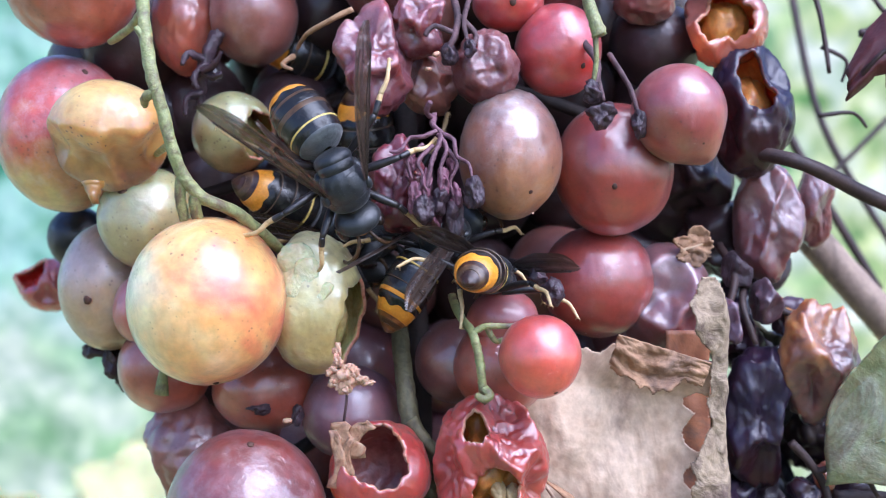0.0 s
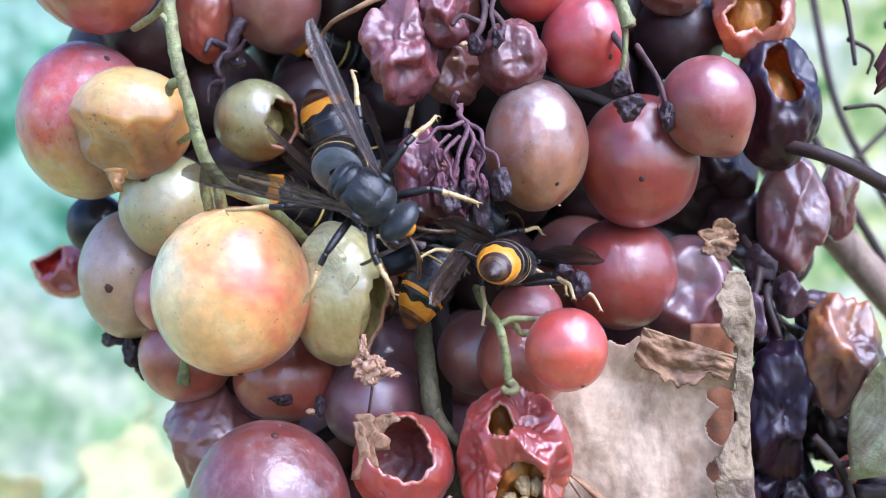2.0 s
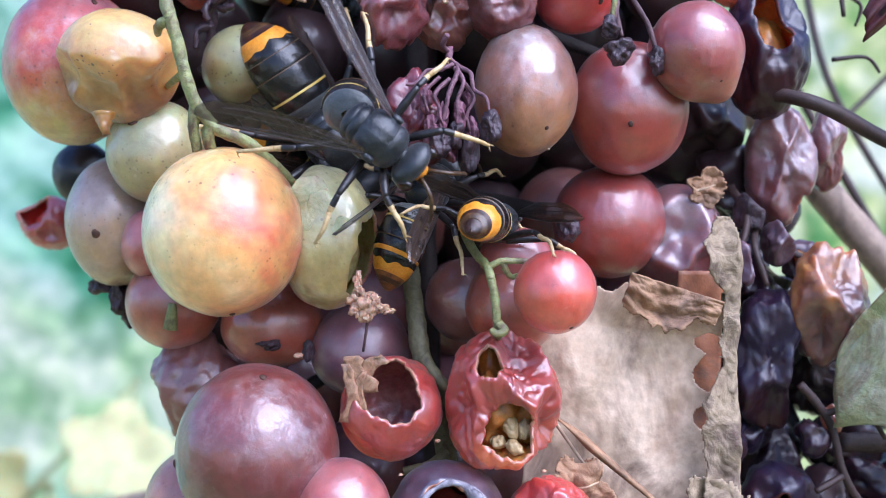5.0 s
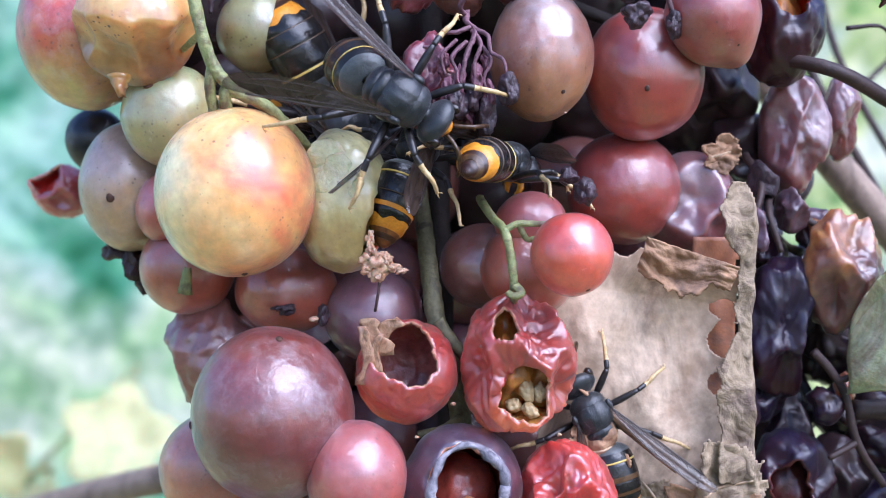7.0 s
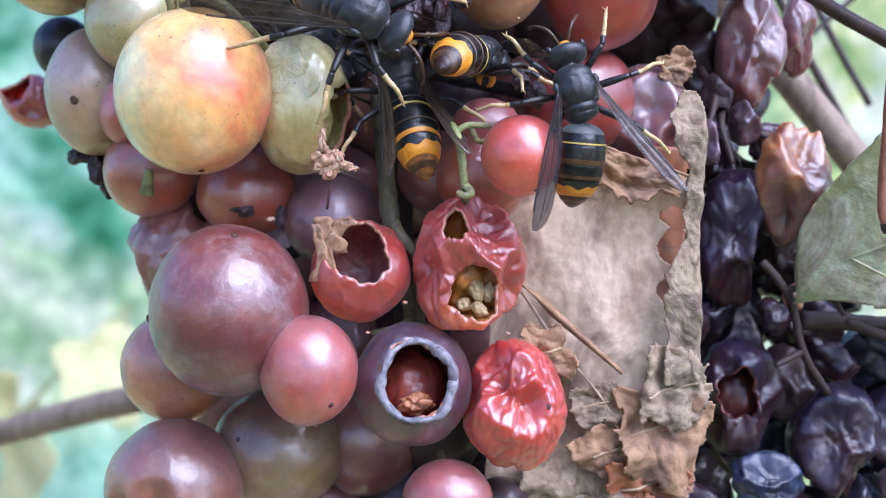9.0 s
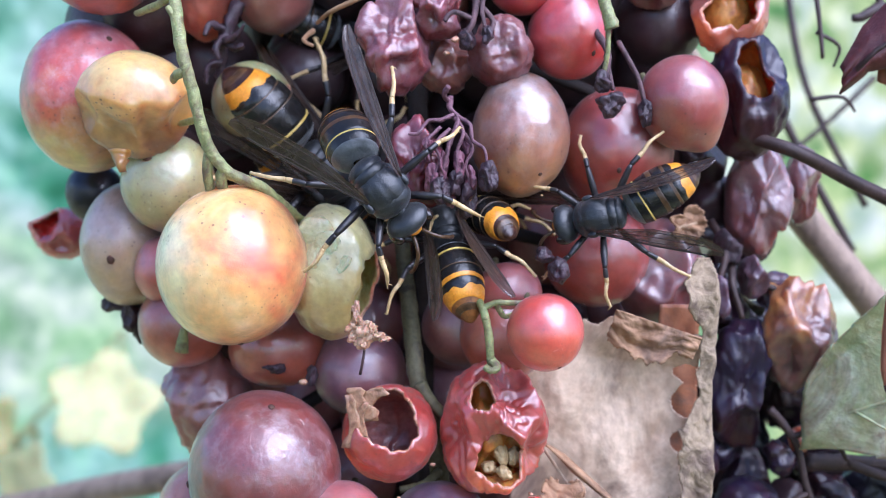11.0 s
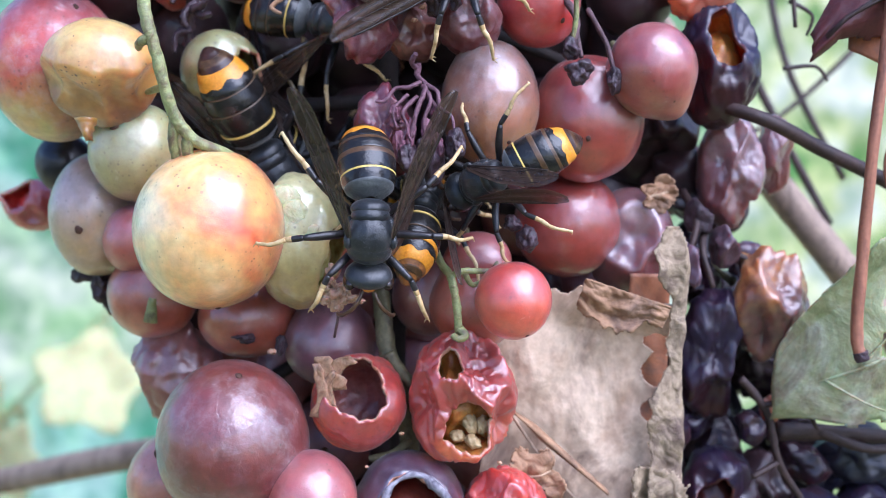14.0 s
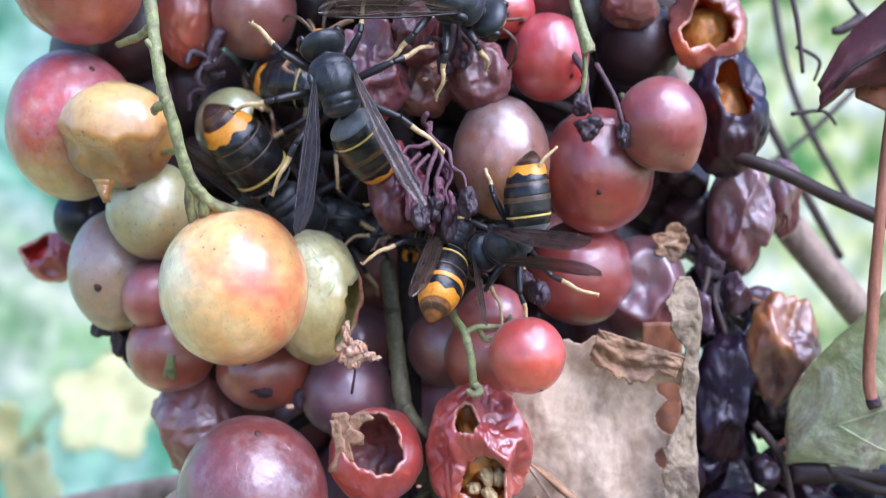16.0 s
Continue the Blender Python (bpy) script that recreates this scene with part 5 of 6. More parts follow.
# ---- leaves far behind, out of focus ----
def far_leaf(label, c, size, material, turn, seed):
    """A lobed vine leaf with its stalk, hanging well behind the bunch."""
    b = bmesh.new()
    mid = b.verts.new((0, 0, 0))
    rings = []
    for k in range(1, 7):
        ring = []
        for i in range(60):
            a = 2 * math.pi * i / 60
            lobe = 0.86 + 0.13 * math.cos(5 * a) + 0.05 * math.cos(25 * a) + 0.10 * n3(math.cos(a) * 2, math.sin(a) * 2, seed)
            r = size * k / 6 * (1 + (lobe - 1) * k / 6)
            ring.append(b.verts.new(Vector((r * math.sin(a), 0.12 * size * n3(r * 0.06 * math.sin(a), r * 0.06 * math.cos(a), seed) - 0.10 * r * r / size, r * math.cos(a))) * 0.001))
        rings.append(ring)
    for i in range(60):
        b.faces.new((mid, rings[0][i], rings[0][(i + 1) % 60]))
        for p, q in zip(rings, rings[1:]):
            b.faces.new((p[i], q[i], q[(i + 1) % 60], p[(i + 1) % 60]))
    ob = thing("vine_leaf", b, material, Matrix.Translation(at(*c)) @ pose(0, 0, 0, *turn), label, "leaf", "leaves far behind")
    ob.modifiers.new("thickness", "SOLIDIFY").thickness = 0.0004
    b = bmesh.new()
    tube(b, [Vector(p) * 0.001 for p in smooth_line(((0, 0.4, 0), (0.1 * size, 0.2 * size, 0.6 * size), (0.1 * size, 0.5 * size, 1.6 * size)), 4)], 0.001, 6)
    part("stalk", b, STEM_GREEN, ob)
    return ob.matrix_basis @ (Vector((0.1 * size, 0.5 * size, 1.6 * size)) * 0.001)


ends = [
    far_leaf("pale yellow vine leaf behind the bunch, out of focus", (-143, 400, -112), 27, LEAF_YELLOW, (-30, 10, 12), 3),
    far_leaf("pale yellow vine leaf behind the bunch, out of focus", (-176, 390, -152), 25, LEAF_YELLOW, (-35, -60, -8), 7),
    far_leaf("yellow-green vine leaf behind the bunch, out of focus", (-208, 420, -130), 22, LEAF_YELLOW, (-20, 120, 18), 9),
]
ends = [(p - HUB) * 1000 for p in ends]
stem("thin green vine cane that carries the leaves far behind", [([ends[0], ends[1], ends[2], (-270, 440, -300), (-280, 440, -1210)], (0.8, 3.0))], STEM_GREEN, "vine_cane", "cane", lumps=0.08)

# ---- hornets ----
HM = {}
CUTS = (0.0, 0.23, 0.45, 0.61, 0.82, 0.92, 1.0)
ABDOMEN = [(0.0, 0.55), (0.02, 1.25), (0.05, 2.05), (0.10, 2.6), (0.18, 2.86), (0.28, 3.0), (0.40, 3.08), (0.52, 3.02), (0.64, 2.8), (0.76, 2.35), (0.87, 1.65), (0.95, 0.9), (0.985, 0.45), (1.0, 0.08)]


def girth(s):
    for (a, ra), (b, rb) in zip(ABDOMEN, ABDOMEN[1:]):
        if s <= b:
            k = (s - a) / (b - a)
            return ra + (rb - ra) * k * k * (3 - 2 * k) * 0.4 + (rb - ra) * k * 0.6
    return 0.05


def segment(i, brown=False, amber=False):
    """One abdomen plate: a short bowl that slides under the one before it, with its coloured hind edge."""
    b = bmesh.new()
    s0, s1 = CUTS[i], CUTS[i + 1]
    s0 = max(0, s0 - 0.03)
    n, sides, rings = 24, 48, []
    edge = [0.42 + 0.24 * math.exp(-((2 * math.pi * q / sides - math.pi / 2) / 0.30) ** 2) + 0.10 * math.exp(-((abs(2 * math.pi * q / sides - math.pi / 2) - 0.75) / 0.2) ** 2) if i == 3 else 0.5 for q in range(sides)]
    for k in range(n + 1):
        rows_ = [2 * (k / n) * e if 2 * k <= n else e + (2 * k / n - 1) * (1 - e) for e in edge]
        f = k / n
        ring = []
        for q in range(sides):
            a, f = 2 * math.pi * q / sides, rows_[q]
            s = s0 + (s1 - s0) * f
            r = girth(s) * (0.955 + 0.045 * min(1, f * 4)) * (1 + 0.02 * f)
            x, drop = -11.4 * s + 0.6 * s ** 4, -2.6 * s * s * s
            ring.append(b.verts.new((x * 0.001, r * math.cos(a) * 1.02 * 0.001, (r * math.sin(a) * 0.92 + drop) * 0.001)))
        rings.append(ring)
    inner = [b.verts.new((v.co.x, v.co.y * 0.9, v.co.z * 0.9)) for v in rings[-1]]
    rings.append(inner)
    for k, (p, q) in enumerate(zip(rings, rings[1:])):
        for j in range(sides):
            face = b.faces.new((p[j], q[j], q[(j + 1) % sides], p[(j + 1) % sides]))
            f, a = (k + 0.5) / n, 2 * math.pi * (j + 0.5) / sides
            top = max(0, math.sin(a))
            if i == 0:
                mi = 3 if f > 0.90 else 6 if f < 0.5 else 0
            elif i == 1:
                mi = 5 if f > 0.965 else (1 if brown and f > 0.74 else 0)
            elif i == 2:
                mi = (2 if f > 0.84 - 0.10 * top else 0) if amber else 5 if f > 0.96 else (1 if brown and f > 0.78 else 0)
            elif i == 3:
                mi = 2 if f > 0.5 else 0
            elif i == 4:
                mi = 4 if f < 0.6 else 1
            else:
                mi = 1 if f < 0.3 else 4
            face.material_index = mi
    return link_mesh("segment", b, [HORNET_BLACK, HORNET_BROWN, HORNET_ORANGE, HORNET_YELLOW, HORNET_AMBER if amber else HORNET_TIP, HORNET_LINE, HORNET_GLOSS])


def lump(b, c, r, detail=3, mat=0, push=None):
    """An egg added to b, millimetres; push(v) bends a unit vector."""
    verts, faces = ball(detail)
    made = []
    for v in verts:
        w = push(v) if push else v
        made.append(b.verts.new(Vector((c[0] + w.x * r[0], c[1] + w.y * r[1], c[2] + w.z * r[2])) * 0.001))
    for f in faces:
        b.faces.new([made[i] for i in f]).material_index = mat


def thorax_shape():
    b = bmesh.new()

    def groove(v):
        return v * (1 - 0.05 * math.exp(-(v.y / 0.05) ** 2) * max(0, v.z) - 0.05 * math.exp(-((abs(v.y) - 0.45) / 0.05) ** 2) * max(0, v.z) * max(0, -v.x + 0.3))

    lump(b, (0, 0, -0.6), (3.4, 2.4, 2.1), 3)
    lump(b, (0.35, 0, 0.45), (2.7, 2.62, 2.15), 4, 0, groove)
    lump(b, (1.9, 0, 0.05), (1.65, 2.45, 2.0), 4)
    lump(b, (-1.75, 0, 0.7), (1.15, 2.1, 1.55), 4)
    lump(b, (-2.5, 0, 0.15), (1.15, 2.15, 1.85), 4)
    for s in (-1, 1):
        lump(b, (1.0, 2.45 * s, 1.2), (0.8, 0.45, 0.4), 2)
        lump(b, (-0.4, 2.1 * s, -0.5), (1.4, 0.7, 1.3), 2)
    lump(b, (3.4, 0, -0.3), (0.7, 0.9, 0.9), 2)
    return link_mesh("thorax", b, [HORNET_FUR])


def thorax_hair():
    b = bmesh.new()
    r = random.Random(3)
    for _ in range(620):
        d = Vector((r.gauss(0, 1), r.gauss(0, 1), abs(r.gauss(0, 1)) - 0.2)).normalized()
        p = Vector((d.x * 3.6, d.y * 2.7, d.z * 2.5))
        tip = p + (d + Vector((r.uniform(-.5, .2), r.uniform(-.3, .3), r.uniform(-.2, .3)))) * r.uniform(0.25, 0.6)
        side = d.orthogonal().normalized() * 0.016
        b.faces.new([b.verts.new(q * 0.001) for q in (p + side, p - side, tip)])
    return link_mesh("hair", b, [LEG_DARK])


def head_shape():
    b = bmesh.new()

    def face(v):
        return Vector((v.x * (0.75 if v.x > 0 else 0.9), v.y, v.z * (1.05 if v.z < 0 else 0.92)))

    lump(b, (0, 0, 0), (1.55, 2.6, 2.3), 4, 0, face)
    lump(b, (0.95, 0, -0.55), (0.85, 1.35, 1.55), 3, 1)
    lump(b, (0.75, 0, 0.9), (0.75, 0.9, 0.7), 2, 1)
    return link_mesh("head", b, [HORNET_FUR, HORNET_ORANGE])


def eye_shape():
    b = bmesh.new()
    lump(b, (0, 0, 0), (0.85, 0.7, 1.45), 3)
    return link_mesh("eye", b, [HORNET_EYE])


def jaw_shape():
    b = bmesh.new()
    tube(b, [Vector(p) * 0.001 for p in ((0, 0, 0), (0.6, 0.15, -0.5), (0.9, 0.0, -1.1), (0.8, -0.35, -1.5))], [0.0005, 0.00048, 0.00034, 0.00012], 8)
    return link_mesh("mandible", b, [HORNET_ORANGE])


def feeler_shape():
    b = bmesh.new()
    tube(b, [Vector(p) * 0.001 for p in smooth_line(((0, 0, 0), (0.9, 0.5, 1.0), (1.9, 1.2, 1.4), (3.4, 2.2, 0.6), (4.4, 2.6, -0.8)), 5)], [0.00022] * 21, 8, 0, 0.15)
    return link_mesh("antenna", b, [HORNET_BROWN])


def wing_shape(width, length):
    """A wing folded along its length: shallow pleats, a stout front edge, rounded tip. It runs along -X."""
    b = bmesh.new()
    nu, nv, grid = 30, 8, []
    for i in range(nu + 1):
        u = i / nu
        w = width * (0.18 + 0.82 * min(1, u * 2.2) ** 0.8) * (1 if u < 0.78 else math.sqrt(max(0.02, 1 - ((u - 0.78) / 0.225) ** 2)))
        grid.append([b.verts.new(Vector((-length * u, (j / nv - 0.25) * w, 0.10 * math.sin(j * 1.57) * min(1, u * 3) + 0.7 * u * u - 0.25 * (j / nv) * u)) * 0.001) for j in range(nv + 1)])
    for p, q in zip(grid, grid[1:]):
        for j in range(nv):
            b.faces.new((p[j], p[j + 1], q[j + 1], q[j]))
    return link_mesh("wing", b, [WING]), grid


def vein_shape(width, length):
    b = bmesh.new()

    def pt(u, g):
        w = width * (0.18 + 0.82 * min(1, u * 2.2) ** 0.8) * (1 if u < 0.78 else math.sqrt(max(0.02, 1 - ((u - 0.78) / 0.225) ** 2)))
        return Vector((-length * u, (g - 0.25) * w, 0.10 * math.sin(g * 8 * 1.57) * min(1, u * 3) + 0.7 * u * u - 0.25 * g * u)) * 0.001

    for run, r in ((((0, 0.0), (0.3, 0.0), (0.6, 0.0), (0.86, 0.03)), 0.13), (((0, 0.2), (0.3, 0.22), (0.55, 0.2), (0.75, 0.08)), 0.06), (((0.02, 0.4), (0.3, 0.5), (0.6, 0.52), (0.9, 0.5)), 0.05), (((0.05, 0.6), (0.35, 0.78), (0.7, 0.8), (0.85, 0.7)), 0.05), (((0.3, 0.22), (0.34, 0.5)), 0.04), (((0.55, 0.2), (0.62, 0.52)), 0.04), (((0.4, 0.5), (0.46, 0.78)), 0.04), (((0.7, 0.1), (0.78, 0.5)), 0.04)):
        line = []
        for (a, g), (c, h) in zip(run, run[1:]):
            line += [pt(a + (c - a) * k / 6, g + (h - g) * k / 6) for k in range(6)]
        line.append(pt(*run[-1]))
        tube(b, line, r * 0.001, 5)
    return link_mesh("vein", b, [VEIN])


def hornet_meshes():
    HM.update(thorax=thorax_shape(), hair=thorax_hair(), head=head_shape(), eye=eye_shape(), jaw=jaw_shape(), feeler=feeler_shape())
    HM["wing"] = wing_shape(2.7, 17.0)[0]
    HM["vein"] = vein_shape(2.7, 17.0)
    for i in range(6):
        HM[i], HM[i, 1], HM[i, 2] = segment(i), segment(i, True), segment(i, False, True)


hornet_meshes()
HIPS = [(2.0, 1.5, -1.9), (0.2, 1.8, -2.1), (-1.8, 1.6, -1.9)]
STANCE = [(9.0, 6.4, -2.2), (1.0, 11.8, -2.6), (-10.0, 9.8, -2.0)]


def leg(root, hip, foot):
    """Thigh, shin and foot from the hip to a foothold, knee out and up."""
    h, f = Vector(hip), Vector(foot)
    out = Vector((0, h.y, 0)).normalized()
    knee = h + (f - h) * 0.42 + out * 0.9 + Vector((0, 0, 2.0))
    ankle = knee + (f - knee) * 0.38 + Vector((0, 0, 0.3))
    pts = [(p - h) * 0.001 for p in (h, knee, ankle, f)]
    b = bmesh.new()
    tube(b, smooth_line([pts[0], pts[0].lerp(pts[1], 0.5) + Vector((0, 0, 0.0002)), pts[1]], 4), [0.00030 + 0.00018 * math.sin(math.pi * k / 8) for k in range(9)], 8)
    thigh = part("leg", b, LEG_DARK, root, "", pose(h.x * 0.001, h.y * 0.001, h.z * 0.001))
    b = bmesh.new()
    tube(b, smooth_line([pts[1], pts[1].lerp(pts[2], 0.5), pts[2]], 4), [0.00022 + 0.00014 * math.sin(math.pi * (k + 2) / 11) for k in range(9)], 8)
    for face in b.faces:
        c = face.calc_center_median()
        if (c - pts[1]).length > 0.72 * (pts[2] - pts[1]).length:
            face.material_index = 1
    part("shin", b, [LEG_DARK, LEG_YELLOW], thigh)
    b = bmesh.new()
    line = smooth_line([pts[2], pts[2].lerp(pts[3], 0.5) + Vector((0.0003, 0, 0.0006)), pts[3]], 6)
    tube(b, line, [0.00030 - 0.00013 * k / 12 + (0.00004 if k % 3 == 0 else 0) for k in range(13)], 7)
    for s in (-1, 1):
        tube(b, [pts[3], pts[3] + Vector((0.0003, 0.00025 * s, -0.0001)), pts[3] + Vector((0.0005, 0.0003 * s, -0.0004))], [0.00009, 0.00007, 0.00003], 5)
    part("foot", b, LEG_YELLOW, thigh, "yellow jointed foot")


def winged(s, spread, lift):
    """A wing's pose on the thorax: s is 1 on its left side and -1 on its right."""
    return pose(0.0006, 0.0023 * s, 0.0017) @ pose(0, 0, 0, 0, lift, -spread * s) @ pose(0, 0, 0, -48 * s, 0, 0)


def hornet(label, size=1.0, wings=((30, 8), (30, 8)), feet=STANCE, sway=0.0, brown=False, amber=False):
    """A yellow-legged hornet about its thorax, head to +X, back to +Z. Returns it, its abdomen and its wings."""
    root = new("hornet")
    tagged(root, label, "hornet", "hornets on the grapes")
    root.scale = (size, size, size)
    part("thorax", HM["thorax"], HORNET_FUR, root)
    part("hair", HM["hair"], LEG_DARK, root, "short dark hairs")
    head = part("head", HM["head"], HORNET_FUR, root, "black head with an orange face", pose(0.0047, 0, -0.0006, 0, 34, 0))
    for s in (-1, 1):
        part("eye", HM["eye"], HORNET_EYE, head, "dark brown eye", pose(0.00055, 0.00205 * s, 0.00015, 0, 0, 14 * s))
        j = part("mandible", HM["jaw"], HORNET_ORANGE, head, "", pose(0.0010, 0.0008 * s, -0.0017))
        j.scale = (1, s, 1)
        a = part("antenna", HM["feeler"], HORNET_BROWN, head, "", pose(0.0013, 0.0005 * s, 0.0005))
        a.scale = (1, s, 1)
    pair = []
    for s, (spread, lift) in zip((1, -1), wings):
        w = part("wing", HM["wing"], WING, root, "smoky translucent folded wing", winged(s, spread, lift))
        pair.append(w)
        w.scale = (1, -s, 1)
        part("vein", HM["vein"], VEIN, w)
    for i in range(3):
        for s in (1, -1):
            p, q = HIPS[i], feet[i]
            wob = sway * math.sin(3.1 * i + 1.7 * s)
            leg(root, (p[0], p[1] * s, p[2]), (q[0] + wob, (q[1] + 0.6 * wob) * s, q[2] - 0.4 * wob))
    abdomen = part("abdomen", HM[0], HORNET_BLACK, root, "black abdomen with an orange band", pose(-0.0036, 0, -0.0003, 0, 6, 0))
    for i in range(1, 6):
        part("segment", HM[i, 1] if brown else HM[i, 2] if amber else HM[i], HORNET_BLACK, abdomen)
    return root, abdomen, pair


def body(x, y, z, fx, fy, fz, ux, uy, uz):
    """A hornet's pose: its thorax in the bunch (mm), the way it faces and the way its back faces."""
    f = Vector((fx, fy, fz)).normalized()
    side = Vector((ux, uy, uz)).cross(f).normalized()
    m = Matrix((f, side, f.cross(side))).transposed().to_4x4()
    return Matrix.Translation(at(x, y, z)) @ m


def bent(side, down):
    """The abdomen's pose on the thorax, in degrees of bend."""
    return pose(-0.0036, 0, -0.0003, 0, -down, side)

middle, middle_tail, middle_wings = hornet("large dark hornet with spread smoky wings feeding on grapes", 1.10, ((28, 12), (36, 14)), sway=0.5, brown=True)
left, left_tail, left_wings = hornet("dark hornet burrowing head-first between grapes", 1.34, ((14, -32), (10, -30)), sway=-0.6)
lower, lower_tail, lower_wings = hornet("hornet with its banded abdomen sticking out below the others", 1.0, ((6, 3), (10, 3)), sway=0.4, amber=True)
right, right_tail, right_wings = hornet("hornet with its abdomen tip turned outwards, head among the grapes", 0.95, ((18, 2), (34, 4)), sway=0.3)
climber, climber_tail, climber_wings = hornet("hornet with half-open wings climbing over the dead leaf", 0.96, ((20, 6), (28, 6)), brown=True)
upper, upper_tail, upper_wings = hornet("dark hornet behind the others, mostly hidden", 1.05, ((50, -30), (40, -25)), sway=0.7)
top, top_tail, top_wings = hornet("hornet crossing the top of the bunch with long yellow feet", 1.1, ((22, 4), (26, 4)), ((6.5, 4.8, -3.6), (2.0, 9.5, -5.4), (-5.0, 8.6, -5.2)))
hidden, hidden_tail, hidden_wings = hornet("dark hornet under the green stem, only its band showing", 1.1, ((12, 2), (14, 2)), sway=-0.4)


def motions():
    walk(cream, [(t, Matrix.Translation(at(-24.0 + dx, -8, -6.4 + dz))) for t, dx, dz in (
        (0, 0, 0), (3, 0.15, 0), (4, 0.8, 0.1), (4.7, 0.6, 0.15), (6.8, 0, 0.4), (8, 0, 0.45), (9.5, 0, 0.5), (10.2, -0.4, 0.5), (12.3, 1.5, 0.95), (14, 1.5, 1.2), (14.5, 1.4, 1.05), (15, 2.2, 1.15), (16, 2.5, 1.45))])
    walk(crumb, [(t, Matrix.Translation(at(-7.0 + dx, -12.5, -15.2 + dz))) for t, dx, dz in (
        (0, 0, 0), (3, 0.1, 0.1), (4.5, 0.8, 0.5), (6.8, 0.3, 0.9), (10.2, 0, 1.3), (12.3, 0.6, 2.3), (16, 1.0, 2.5))])
    walk(middle, [
        (0, body(-7.3, -12.5, 7.7, 0.36, 0.30, -0.88, 0.1, -1, 0.12)),
        (0.5, body(-7.3, -12.4, 13.0, 0.40, 0.30, -0.84, 0.1, -1, 0.12)),
        (1, body(-6.7, -14.5, 12.6, 0.62, 0.15, -0.74, 0.1, -1, 0.12)),
        (1.5, body(-7.5, -18.4, 4.9, 0.80, -0.12, -0.59, 0.1, -1, 0.12)),
        (2, body(-7.5, -18.5, 4.9, 0.80, -0.12, -0.59, 0.1, -1, 0.12)),
        (2.5, body(-6.5, -18.7, 5.2, 0.80, -0.12, -0.59, 0.1, -1, 0.12)),
        (3, body(-5.9, -18.4, 5.1, 0.80, -0.12, -0.59, 0.1, -1, 0.12)),
        (3.5, body(-6.1, -18.5, 5.2, 0.80, -0.12, -0.59, 0.1, -1, 0.12)),
        (4, body(-5.7, -18.4, 7.2, 0.80, -0.12, -0.59, 0.1, -1, 0.12)),
        (4.5, body(-6.1, -18.4, 6.7, 0.80, -0.12, -0.59, 0.1, -1, 0.12)),
        (4.7, body(-5.1, -18.6, 5.2, 0.80, -0.12, -0.59, 0.1, -1, 0.12)),
        (6.8, body(-4.8, -14.7, 3.8, 0.84, -0.06, -0.52, 0.1, -1, 0.12)),
        (7, body(-4.6, -15.8, 4.8, 0.86, -0.06, -0.50, 0.1, -1, 0.12)),
        (7.5, body(-4.7, -15.9, 5.5, 0.88, -0.06, -0.46, 0.1, -1, 0.12)),
        (8, body(-4.2, -16.3, 5.7, 0.88, -0.06, -0.45, 0.1, -1, 0.12)),
        (8.5, body(-3.9, -16.3, 3.7, 0.88, -0.06, -0.42, 0.1, -1, 0.12)),
        (9, body(-3.9, -16.2, 3.3, 0.88, -0.06, -0.42, 0.1, -1, 0.12)),
        (9.5, body(-4.8, -16.8, 2.6, 0.88, -0.06, -0.42, 0.1, -1, 0.12)),
        (10, body(-3.8, -15.9, 2.6, 0.86, -0.06, -0.48, 0.1, -1, 0.12)),
        (10.2, body(-5.1, -16.0, 4.7, 0.82, -0.06, -0.55, 0.1, -1, 0.12)),
        (12.3, body(-4.3, -16.7, 4.4, 0.58, -0.05, -0.81, 0.1, -1, 0.12)),
        (12.5, body(-2.6, -16.6, 3.1, 0.60, -0.05, -0.80, 0.1, -1, 0.12)),
        (13, body(-0.7, -17.9, 2.3, 0.80, -0.05, -0.60, 0.1, -1, 0.12)),
        (13.5, body(1.9, -18.8, -0.2, 0.75, -0.05, -0.66, 0.1, -1, 0.12)),
        (14, body(-2.0, -18.7, -4.3, 0.00, -0.05, -1.00, 0.1, -1, 0.12)),
        (14.5, body(2.7, -19.9, -1.8, 0.92, 0.10, -0.25, 0.1, -1, 0.12)),
        (15, body(2.3, -21.3, 2.6, 0.52, 0.10, 0.84, 0.1, -1, 0.12)),
        (15.5, body(-8.2, -17.1, 17.3, -0.24, 0.10, 0.96, 0.1, -1, 0.12)),
        (16, body(-8.1, -15.0, 20.5, -0.30, 0.10, 0.95, 0.1, -1, 0.12)),
    ])
    walk(middle_tail, [
        (0, bent(13, 40)),
        (0.5, bent(25, 45)),
        (1, bent(-10, 46)),
        (1.5, bent(-64, 58)),
        (2, bent(-64, 58)),
        (2.5, bent(-64, 58)),
        (3, bent(-64, 58)),
        (3.5, bent(-64, 58)),
        (4, bent(-64, 58)),
        (4.5, bent(-64, 58)),
        (4.7, bent(-64, 58)),
        (6.8, bent(-32, 50)),
        (7, bent(-28, 48)),
        (7.5, bent(-28, 48)),
        (8, bent(-28, 48)),
        (8.5, bent(-28, 48)),
        (9, bent(-28, 48)),
        (9.5, bent(-28, 48)),
        (10, bent(-28, 48)),
        (10.2, bent(-28, 48)),
        (12.3, bent(-14, 26)),
        (12.5, bent(-14, 26)),
        (13, bent(-16, 46)),
        (13.5, bent(6, 46)),
        (14, bent(4, 30)),
        (14.5, bent(-8, 24)),
        (15, bent(4, 30)),
        (15.5, bent(14, 28)),
        (16, bent(22, 30)),
    ])
